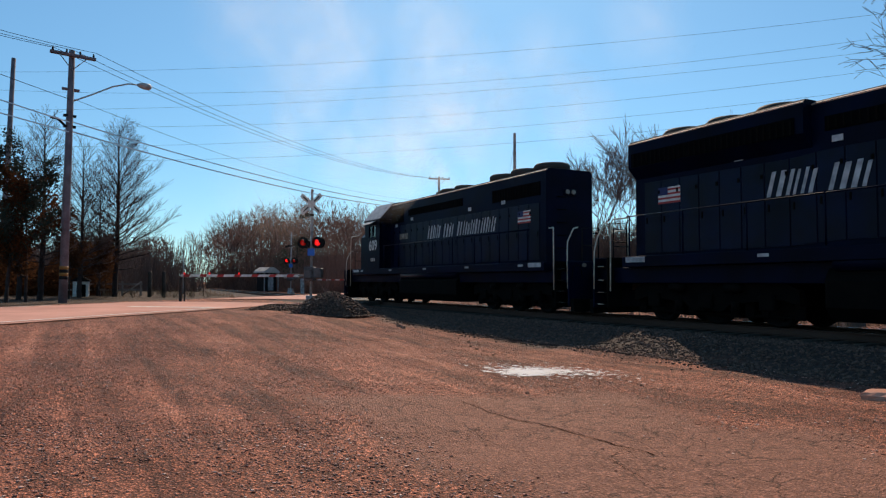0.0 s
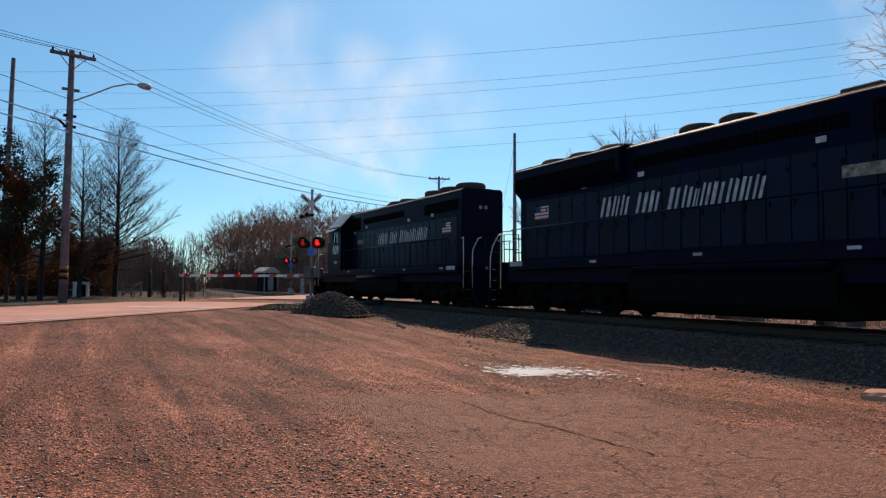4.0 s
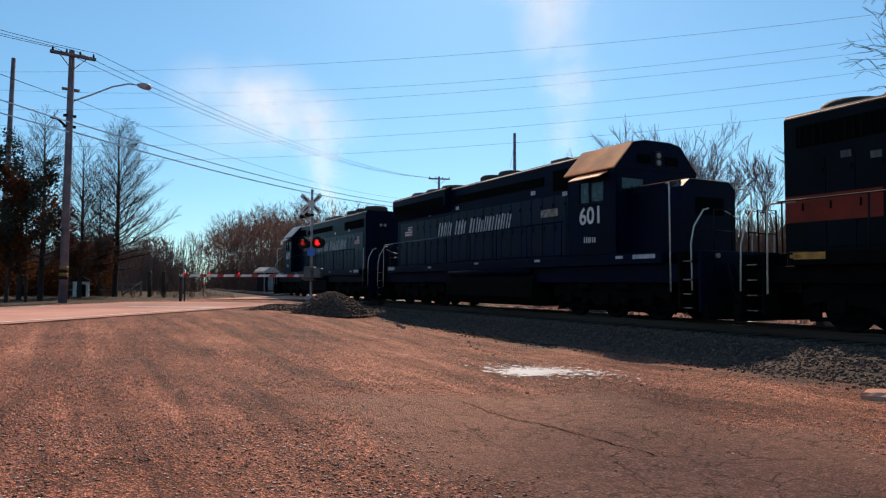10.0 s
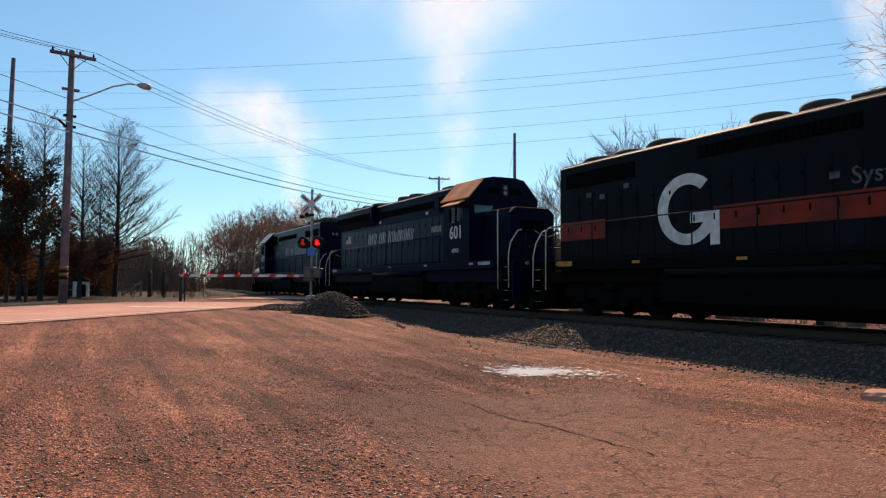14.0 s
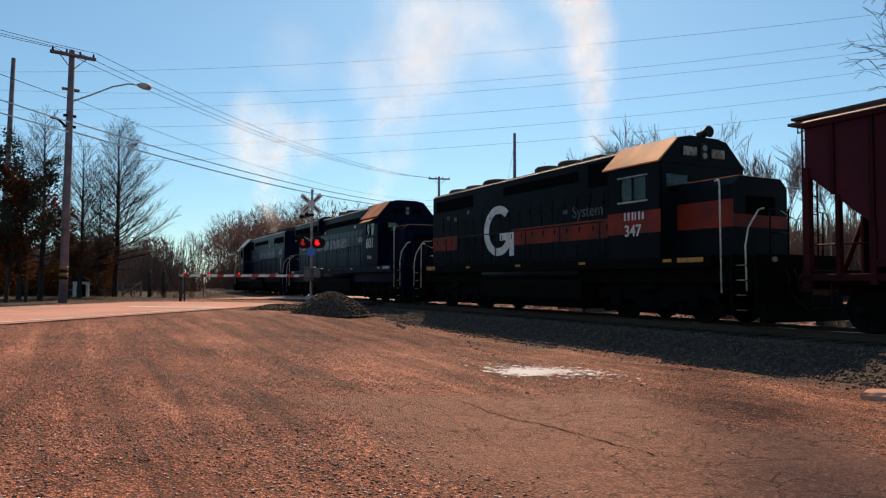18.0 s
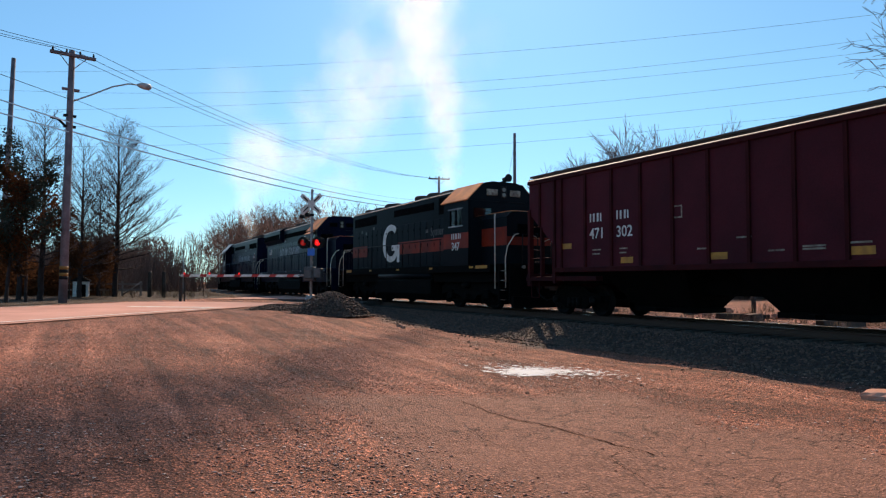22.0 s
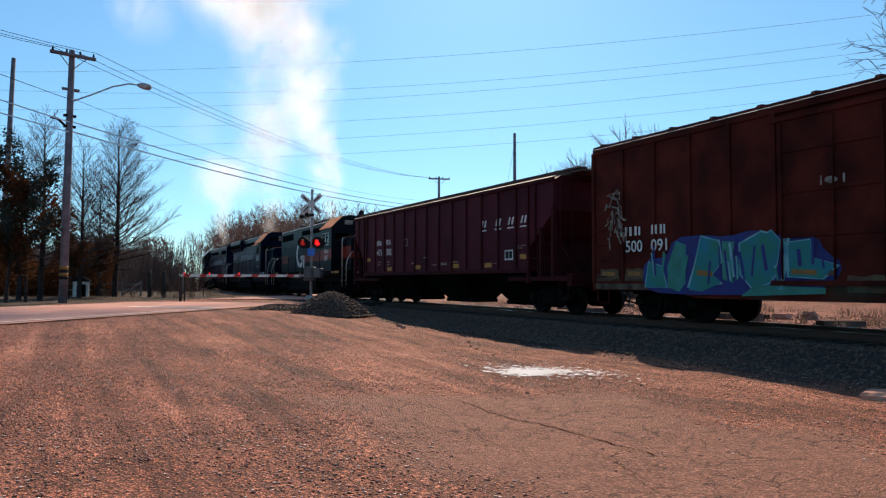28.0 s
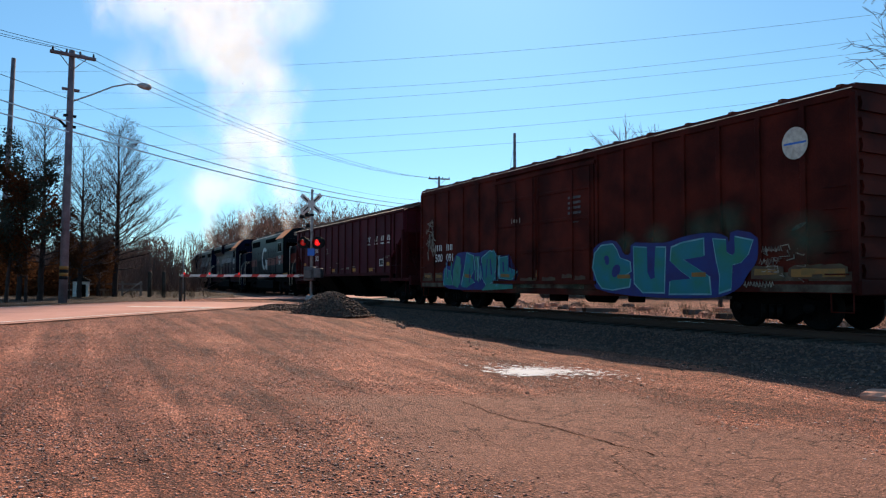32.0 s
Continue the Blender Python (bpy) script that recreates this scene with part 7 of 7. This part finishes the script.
        for y in edges:
            part("side_post", boxes((*span(s, W - 0.06, W + 0.035), y - 0.06, y + 0.06, 0.98, top - 0.12), bevel=0.01), "boxred", body)
        for a, c in zip(edges[:-1], edges[1:]):
            if c - a < 2.0:
                part("side_panel", boxes((*span(s, W - 0.06, W - 0.012), a + 0.06, c - 0.06, 1.0, top - 0.2)), "boxred", body)
        # twin sliding doors with rails, rods and bars
        [part("door_rail", boxes((*span(s, W - 0.02, W + 0.09), -1.85, 3.5, z0, z0 + 0.1)), "boxred", body) for z0 in (top - 0.4, 0.93)]
        for d0, d1 in ((-1.75, 0.98), (1.02, 3.35)):
            d = part("sliding_door", boxes((*span(s, W - 0.05, W + 0.045), d0, d1, 1.0, top - 0.38), bevel=0.012), "boxred", th, "oxide-red sliding door")
            for z in (1.95, 2.85, 3.7):
                part("door_rib", boxes((s * W + 0.03, s * W + 0.07, d0 + 0.08, d1 - 0.08, z - 0.05, z + 0.05) if s > 0 else (s * W - 0.07, s * W - 0.03, d0 + 0.08, d1 - 0.08, z - 0.05, z + 0.05), bevel=0.008), "boxred", d)
            for y in (d0 + 0.12, d1 - 0.12, d0 + 0.9 * (1 if d0 < 0 else 1.2)):
                part("lock_rod", pipe([(s * (W + 0.08), y, 1.05), (s * (W + 0.08), y, top - 0.45)], 0.02), "boxred", d)
        for k in range(5):
            for w in (-1, 1):
                part("grab_iron", pipe([(s * (W + 0.06), w * (b - 0.12), 1.15 + k * 0.42), (s * (W + 0.06), w * (b - 0.6), 1.15 + k * 0.42)], 0.013), "boxred", body)
        for w in (-1, 1):
            part("side_step", pipe([(s * 1.55, w * (b - 0.1), 0.9), (s * 1.55, w * (b - 0.1), 0.42), (s * 1.55, w * (b - 0.55), 0.42), (s * 1.55, w * (b - 0.55), 0.9)], 0.018), "boxred", th)
    for w in (-1, 1):
        for k in range(9):
            z = 1.2 + k * 0.4
            part("end_corrugation", prism(bmesh.new(), [(-1.45, z - 0.13), (1.45, z - 0.13), (1.4, z), (1.45, z + 0.13), (-1.45, z + 0.13), (-1.4, z)], min(w * b, w * (b + 0.06)), max(w * b, w * (b + 0.06))), "boxred", body)
        part("end_sill", boxes((-W, W, min(w * (b - 0.1), w * (b + 0.08)), max(w * (b - 0.1), w * (b + 0.08)), 0.75, 1.05), bevel=0.02), "boxred", th)
        coupler(th, w * E, w)
        freight_truck(th, w * 7.0)
    part("centre_sill", boxes((-0.35, 0.35, -b + 0.2, b - 0.2, 0.66, 0.96), *[(-1.5, 1.5, y - 0.1, y + 0.1, 0.72, 0.95) for y in (-4, -2, 0, 2, 4)]), "under", th)
    for y0, y1 in ((9.1, 6.9), (1.9, -1.3), (-7.1, -9.1)):
        decal("sill_dust", near, W + 0.021, y0, y1, 0.8, 0.95, "sill_dirt", th, "pale dried dirt along the side sill", 0.002)
        decal("sill_dust", near, W - 0.011, y0, y1, 1.02, 1.2, "sill_dirt", body, "pale dried dirt low on the side", 0.002)
    part("brake_reservoir", lathe([(0.1, -0.6), (0.22, -0.5), (0.22, 0.5), (0.1, 0.6)], 14, "y"), "under", th).location = (-0.9, -1.2, 0.62)
    part("brake_pipes", pipe([(-1.1, -5.5, 0.68), (-1.1, 5.5, 0.68)], 0.03), "under", th)
    part("brake_valve", boxes((-1.3, -0.9, 0.3, 0.8, 0.4, 0.8), bevel=0.03), "under", th)
    part("brake_cylinder", boxes((-1.2, -0.9, -3.0, -2.6, 0.45, 0.75), bevel=0.03), "under", th)
    # markings
    x = W + 0.037
    letter_bars(near, x, 7.9, 2.2, 0.3, (0.28, 0.26), "white", body, "white initials as plain bars", 0, 0.07)
    letter_bars(near, x, 6.95, 2.2, 0.3, (0.22, 0.22), "white", body, "white initials as plain bars", 0, 0.07)
    lettering("number", "500", 0.42, "white", body, side_pose(near, x, 7.9, 1.78), 0.002, 0.004, label="white painted number 500")
    lettering("number", "091", 0.42, "white", body, side_pose(near, x, 6.98, 1.78), 0.002, 0.004, label="white painted number 091")
    blob(near, x, -8.0, 3.82, [(0.29 * math.cos(a * math.pi / 16), 0.33 * math.sin(a * math.pi / 16)) for a in range(32)], "cream", body, "white_disc", "white painted disc with a faint blue bar")
    decal("disc_bar", near, x + 0.0035, -7.75, -8.25, 3.8, 3.84, "sign_blue", body, "", 0.002)
    for k in range(4):
        for j, w in ((0, 0.09), (0.16, 0.42)):
            decal("stencil_bar", near, W + 0.05, -0.62 - j, -0.62 - j - w, 3.42 - k * 0.15, 3.49 - k * 0.15, "faded", th)
    decal("stencil_bar", near, W + 0.05, -0.8, -1.15, 2.8, 2.84, "faded", th), decal("stencil_bar", near, W + 0.05, -0.8, -1.1, 2.72, 2.75, "faded", th)
    blob(near, W + 0.05, 2.3, 2.9, rounded([(0, 0.05), (0.18, 0.0), (0.3, 0.08), (0.18, 0.16), (0.02, 0.14)]), "pale", th, "chalk_mark", "small pale paint mark")
    decal("chalk_mark", near, W + 0.05, 2.38, 2.35, 2.84, 3.08, "pale", th), decal("chalk_mark", near, W + 0.05, 1.92, 1.88, 2.84, 3.08, "pale", th)
    # graffiti: unreadable scrawl near one end, then BUSY in fat letters
    rng = random.Random(9)
    for k in range(24):
        y, z = 8.75 - rng.random() * 0.75, 2.15 + rng.random() * 1.25
        part("scrawl", pipe([(-x, y, z), (-x, y - rng.uniform(0.05, 0.3), z + rng.uniform(-0.3, 0.3)), (-x, y - rng.uniform(0.1, 0.35), z + rng.uniform(-0.35, 0.2))], 0.022, 4), "pale", body, "pale sprayed scrawl")
    for k, (y, w) in enumerate(((8.9, 0.75), (7.9, 0.7), (1.4, 0.6), (-0.2, 0.7), (-6.9, 0.8), (-8.0, 0.7))):
        blob(near, x, y, 1.05, [(0, 0.02), (w * 0.5, 0), (w, 0.03), (w * 0.98, 0.26), (w * 0.7, 0.31), (w * 0.4, 0.28), (0.02, 0.3)], "olive", body, "paint_patch", "faded ochre sprayed patch")
        blob(near, x + 0.004, y - 0.08, 1.14, [(0, 0), (w * 0.7, 0.02), (w * 0.68, 0.12), (0.02, 0.14)], "ochre", body, "paint_patch", "faded ochre sprayed patch")
    u = 6.8
    blob(near, x + 0.005, u, 0.86, rounded([(-0.49, 0.01), (-0.37, 0.74), (0.34, 0.73), (0.59, 1.2), (1.44, 1.24), (2.18, 1.14), (2.88, 1.28), (3.48, 1.1), (4.33, 1.06), (4.48, 0.74), (4.88, 0.47), (4.63, 0.1), (3.86, -0.12), (0.27, -0.18)], 1), "violet", body, "graffiti", "blue and green sprayed graffiti ground")
    spikes = (
        ("aqua", [(-0.36, 0.01), (-0.24, 0.64), (0.18, 0.53), (0.35, 0.01)]), ("leaf_green", [(0.39, 0.52), (0.67, 1.13), (0.98, 1.02), (0.96, 0.11), (0.75, -0.1), (0.39, 0.01)]),
        ("aqua", [(1.44, 1.18), (1.93, 1.05), (2.0, 0.6), (1.74, 0.31), (2.0, 0.12), (1.44, -0.08), (1.06, -0.05), (1.25, 0.51)]), ("ochre", [(1.3, 0.3), (1.75, 0.26), (1.76, 0.38), (1.32, 0.42)]),
        ("leaf_green", [(2.04, 1.05), (2.39, 1.03), (2.32, 0.12), (2.04, 0.21)]), ("aqua", [(2.53, 0.97), (3.05, 1.2), (3.28, 1.13), (3.38, 0.3), (3.21, 0.12), (2.81, 0.02), (2.53, 0.31)]),
        ("aqua", [(3.1, 1.1), (3.3, 1.22), (3.5, 1.0), (3.42, 0.5), (3.2, 0.4)]), ("aqua", [(3.7, 0.94), (4.18, 0.98), (4.24, 0.62), (4.72, 0.47), (4.42, 0.21), (3.7, 0.26)]),
        ("leaf_green", [(2.88, 0.08), (4.48, 0.03), (4.48, -0.09), (2.53, -0.17)]), ("ochre", [(3.75, 0.3), (4.3, 0.28), (4.3, 0.38), (3.76, 0.4)]))
    for k, (mat, pts) in enumerate(spikes):
        if mat == "aqua":
            cx, cy = sum(p[0] for p in pts) / len(pts), sum(p[1] for p in pts) / len(pts)
            blob(near, x + 0.0088 + 0.0007 * k, u, 0.86, [(cx + (a - cx) * 1.12, max(0.0, cy + (c - cy) * 1.06)) for a, c in pts], "mint", body, "graffiti_highlight", "pale edge of a graffiti shape", 0.0006)
        blob(near, x + 0.0095 + 0.0007 * k, u, 0.86, pts, mat, body, "graffiti", "jagged pale green and aqua sprayed letter shapes")
    for k in range(26):
        a, lo, w = rng.uniform(-0.3, 4.5), rng.uniform(-0.02, 0.5), rng.uniform(0.04, 0.09)
        hi, lean = min(1.12, lo + rng.uniform(0.3, 0.8)), rng.uniform(-0.12, 0.16)
        blob(near, x + 0.0175 + 0.0002 * k, u, 0.86, [(a, lo), (a + w, lo), (a + w + lean, hi), (a + lean, hi)], ("violet", "mint", "violet", "leaf_green")[k % 4], body, "graffiti_stroke", "thin sprayed stroke over the graffiti", 0.001)
    u = -1.55
    ground = [(-0.05, 0.76), (0.12, 1.28), (0.5, 1.5), (1.04, 1.53), (1.28, 1.36), (1.39, 1.13), (1.66, 1.09), (1.68, 1.43), (2.3, 1.39), (2.41, 1.38), (2.95, 1.36), (3.43, 1.48), (4.17, 1.55), (4.74, 1.45), (4.8, 1.24), (4.84, 1.58), (5.54, 1.43), (5.55, 1.05), (5.5, 0.81), (5.23, 0.52), (5.13, 0.33), (4.84, 0.15), (4.36, 0.02), (2.26, 0.0), (0.37, 0.14), (0.09, 0.44)]
    blob(near, x + 0.005, u, 0.6, rounded(ground, 1), "violet", body, "graffiti_outline", "violet sprayed ground round the graffiti word", 0.002)
    letters = (
        ([(0.13, 0.79), (0.22, 1.2), (0.5, 1.42), (0.99, 1.44), (1.16, 1.27), (1.27, 1.05), (1.67, 0.93), (1.71, 0.67), (1.46, 0.57), (1.69, 0.47), (1.64, 0.25), (0.97, 0.16), (0.52, 0.21), (0.32, 0.41)], ([(0.63, 1.12), (0.83, 1.11), (0.86, 0.88), (0.7, 0.85)], [(1.03, 0.84), (1.27, 0.87), (1.29, 0.64), (1.02, 0.49), (0.93, 0.64)])),
        ([(1.76, 1.33), (2.26, 1.29), (2.27, 0.63), (2.4, 0.44), (2.55, 0.5), (2.53, 0.69), (2.57, 1.29), (2.92, 1.27), (2.86, 0.11), (2.09, 0.11), (1.78, 0.35)], ()),
        ([(3.07, 1.26), (3.43, 1.36), (4.1, 1.43), (4.11, 1.01), (3.46, 0.94), (3.87, 0.73), (4.26, 0.52), (4.3, 0.1), (2.98, 0.08), (3.02, 0.41), (3.41, 0.44), (3.72, 0.46), (3.34, 0.68), (3.03, 0.92)], ()),
        ([(4.33, 1.4), (4.71, 1.36), (4.72, 1.07), (4.89, 0.99), (4.96, 1.07), (4.95, 1.42), (5.44, 1.31), (5.31, 1.0), (5.11, 0.82), (4.88, 0.77), (4.84, 0.22), (4.49, 0.12), (4.52, 0.52), (4.43, 0.86)], ()))
    for k, (pts, holes) in enumerate(letters):
        cx, cy = sum(p[0] for p in pts) / len(pts), sum(p[1] for p in pts) / len(pts)
        blob(near, x + 0.0078, u, 0.6, pts, "mint", body, "graffiti_highlight", "thin pale edge of a graffiti letter", 0.0012)
        blob(near, x + 0.0095, u, 0.6, [(cx + (a - cx) * 0.94, cy + (c - cy) * 0.94) for a, c in pts], "aqua", body, "graffiti_letter", "fat aqua letter %s of the graffiti word" % "BUSY"[k], 0.002)
        for hole in holes:
            blob(near, x + 0.013, u, 0.6, rounded(hole, 1), "violet", body, "graffiti_outline", "", 0.002)
    for y0, z, w in ((1.17, 0.47, 0.49), (3.72, 0.5, 0.42)):
        decal("paint_patch", near, x + 0.0145, u - y0, u - y0 - w, 0.62 + z, 0.72 + z, "ochre", body, "ochre sprayed patch", 0.002)
    for y0, w, z in ((0.7, 0.7, 1.02), (-0.3, 0.5, 1.1), (1.9, 0.9, 1.0), (-0.9, 0.5, 1.05), (2.6, 0.5, 1.12)):
        blob(near, W + 0.05, y0, z, [(0, 0), (w, 0.02), (w * 0.97, 0.1), (w * 0.6, 0.14), (w * 0.4, 0.1), (0.03, 0.13)], "olive", th, "paint_patch", "faded pale sprayed patch", 0.002)
    # a bare patch between the letters, soft sprayed halos, and orange reflectors on pale ground
    blob(near, x + 0.0065, u - 1.36, 0.6, rounded([(0.0, 0.86), (0.05, 0.62), (0.25, 0.55), (0.3, 0.95), (0.1, 1.0)], 1), "pale", body, "paint_patch", "bare pale patch between the letters", 0.001)
    for yy, zz, rr, mat in ((4.03, 1.62, 0.42, "halo"), (4.75, 1.75, 0.4, "halo"), (2.6, 1.5, 0.35, "halo"), (6.6, 1.3, 0.5, "halo"), (1.5, 1.4, 0.3, "halo"), (-5.3, 0.45, 0.4, "halo"), (-0.4, 0.5, 0.5, "halo"), (-3.4, 0.5, 0.5, "halo")):
        ring = [(math.cos(a * math.pi / 12), 0.75 * math.sin(a * math.pi / 12)) for a in range(24)]
        ob = blob(near, x + 0.0035, u - yy, 0.6 + zz, ring, mat, body, "spray_halo", "soft dull green overspray", 0.0006)
        ob.scale = (rr * 1.7, rr * 1.5, 1)
    for yy in (6.31, 6.99):
        blob(near, x + 0.002, u - yy + 0.08, 1.06, rounded([(0, 0), (0.6, 0.02), (0.58, 0.3), (0.03, 0.28)], 1), "olive", body, "paint_patch", "faded pale patch round the reflector", 0.001)
        decal("orange_reflector", near, x + 0.0035, u - yy, u - yy - 0.46, 1.1, 1.26, "ochre", body, "dull orange reflective strip", 0.002)
    for y0, z0, wide, n in ((5.62, 1.62, 0.5, 7), (5.55, 1.36, 0.5, 6), (5.6, 1.2, 0.45, 3), (5.16, 0.88, 0.75, 10)):
        for k in range(n):
            y, hh = u - y0 - wide * (k + 0.5) / n, 0.13 if n > 3 else 0.02
            d = wide / n * 0.38
            part("scrawl", pipe([(-x, y + d, z0 + rng.uniform(0, 0.04)), (-x, y + d * rng.uniform(-0.5, 0.5), z0 + hh), (-x, y - d, z0 + rng.uniform(0, 0.06))], 0.011, 4), "pale", body, "pale sprayed scrawl")
    for k in range(16):
        y, z = -7.2 - rng.random() * 0.85, 1.05 + rng.random() * 0.75
        part("scrawl", pipe([(-x, y, z), (-x, y - rng.uniform(0.05, 0.25), z + rng.uniform(-0.06, 0.06)), (-x, y - rng.uniform(0.02, 0.2), z + rng.uniform(-0.14, 0.14))], 0.012, 4), "pale", body, "pale sprayed scrawl")
    blob(near, x, -7.85, 2.0, rounded([(0, 0), (0.32, 0.12), (0.4, 0.22), (0.1, 0.14)]), "faded", body, "paint_patch", "pale sprayed patch")
    return th


boxcar = box_car(19.4)


# ---------------------------------------------------------------- exhaust smoke, in thin sheets that travel with the stacks
PUFFS = []


def plume(label, mat, seed, n, tall, width, size):
    """Ragged bowl-shaped sheets strewn up a plume; each knows how far up it belongs and its own offset."""
    rng = random.Random(seed)
    th = thing("exhaust_smoke", Matrix(), label, "smoke")
    bm = bmesh.new()
    k = 8
    vs = [[bm.verts.new((x, 0.22 * (x * x + z * z) - 0.1, z)) for x in [-1 + 2 * i / k for i in range(k + 1)]] for z in [-1 + 2 * j / k for j in range(k + 1)]]
    for j in range(k):
        for i in range(k):
            bm.faces.new((vs[j][i], vs[j][i + 1], vs[j + 1][i + 1], vs[j + 1][i])).smooth = True
    me = bpy.data.meshes.new("smoke_puff")
    bm.to_mesh(me), bm.free()
    me.materials.append(M[mat])
    for i in range(n):
        s = ((i + 0.5) / n) ** 0.85
        ob = new("smoke_puff", me)
        ob.parent = th
        w = width[0] + (width[1] - width[0]) * s ** 1.1
        r = (size[0] + (size[1] - size[0]) * s) * rng.uniform(0.7, 1.15)
        off = Vector((rng.gauss(0, 0.42), rng.gauss(0, 0.42), rng.gauss(0, 0.22))) * w
        turn = Euler((rng.uniform(-0.4, 0.4), rng.uniform(-3, 3), radians(-32) + rng.uniform(-0.6, 0.6)))
        ob.scale = (r, r, r * rng.uniform(0.9, 1.3))
        PUFFS.append((ob, th, s, off, turn))
    return th


smoke_1 = plume("thin yellowish exhaust smoke over the leading locomotive", "smoke_thin", 1, 72, 8.0, (0.3, 3.9), (0.6, 2.6))
smoke_2 = plume("pale exhaust smoke over the second locomotive", "smoke_mid", 2, 72, 10.0, (0.3, 4.6), (0.6, 2.8))
smoke_3 = plume("dense white exhaust smoke over the third locomotive", "smoke_thick", 3, 150, 18.0, (0.3, 6.0), (0.6, 3.4))


# ---------------------------------------------------------------- motion
SPEEDS = ((0, 1.281), (4, 1.496), (8, 1.784), (12, 1.968), (16, 2.196), (20, 2.413), (24, 2.564), (28, 2.718), (32, 2.741))


def travelled(t):
    """How far the train has come by t seconds."""
    total = 0.0
    for (a, va), (b, vb) in zip(SPEEDS[:-1], SPEEDS[1:]):
        if t <= a:
            break
        d = min(t, b) - a
        total += va * d + (vb - va) * d * d / 2 / (b - a)
    return total


def motions():
    ticks = [i * 0.5 for i in range(65)]
    for ob, mid, turned in ((loco_1, 26.5, 0), (loco_2, 5.95, 180), (loco_3, -13.5, 180), (hopper, -32.15, 0), (boxcar, -51.3, 0)):
        rows = []
        for t in ticks:
            y = mid + travelled(t)
            rows.append((t, pose(float(track_x(y)), y, RAIL, 0, 0, turned - track_turn(y))))
        walk(ob, rows)
    for ob, at, lift in ((smoke_1, 26.5 + 1.0, 4.9), (smoke_2, 5.95 - 2.7, 4.9), (smoke_3, -13.5 - 1.6, 4.9)):
        walk(ob, [(t, pose(float(track_x(at + travelled(t))), at + travelled(t), RAIL + lift)) for t in ticks])
    # wind: (seconds, lean to the left of the view, how far the sheets have drifted apart)
    wind = {smoke_1: ((0, 0.2, 3.0), (3, 0.35, 2.5), (6, 0.85, 1.7), (10, 1.1, 1.1), (12, 1.0, 0.95), (15, 0.7, 1.1), (17, 0.2, 1.5), (20, -0.75, 1.6), (23, -0.6, 1.2), (26, -0.1, 0.9), (32, -0.15, 0.9)),
            smoke_2: ((0, 0.3, 1.1), (12, 0.1, 0.9), (14, -0.1, 1.0), (17, -0.6, 1.4), (20, -0.95, 1.7), (23, -0.6, 1.7), (26, -0.1, 1.2), (32, 0.1, 1.0)),
            smoke_3: ((0, 0.3, 0.6), (17, 0.35, 0.6), (20, 0.42, 0.62), (22, 0.6, 0.8), (24, 0.75, 1.05), (28, 0.85, 1.3), (32, 0.8, 1.45))}
    reach = {smoke_1: (8.2, 5.6, 2.3, 0.6), smoke_2: (10.5, 6.5, 1.3, 0.5), smoke_3: (18.0, 11.5, 1.35, 0.5)}
    for k, (ob, th, s, off, turn) in enumerate(PUFFS):
        tall, far, bend, arch = reach[th]
        rows = []
        for i in range(17):
            t = 2.0 * i
            a = np.interp(t, [r[0] for r in wind[th]], [r[1] for r in wind[th]])
            e = np.interp(t, [r[0] for r in wind[th]], [r[2] for r in wind[th]])
            d = float(a) * far * s ** bend
            h = 0.2 + (float(np.interp(t, [0, 8, 12], [0.5, 0.75, 1.0])) if th is smoke_1 else 1.0) * tall * math.sin(s * math.pi * arch) / math.sin(math.pi * min(arch, 0.5)) + 0.5 * s * math.sin(0.5 * t + 2.4 * k)
            p = Vector((-0.88 * d, 0.47 * d, h)) + off * float(e) + Vector((0.5 * s * math.sin(0.4 * t + k), 0, 0))
            roll = Matrix.Rotation(0.04 * t * math.sin(k), 4, "Y")
            rows.append((t, Matrix.Translation(p) @ turn.to_matrix().to_4x4() @ roll))
        walk(ob, rows)
    beats = [i * 0.2 for i in range(161)]
    for w, y, r in WHEELS:
        car = w.parent.parent
        way = 1 if car in (loco_1, hopper, boxcar) else -1
        walk(w, [(t, pose(0, y, r, -way * math.degrees(travelled(t) / r))) for t in beats])


motions()
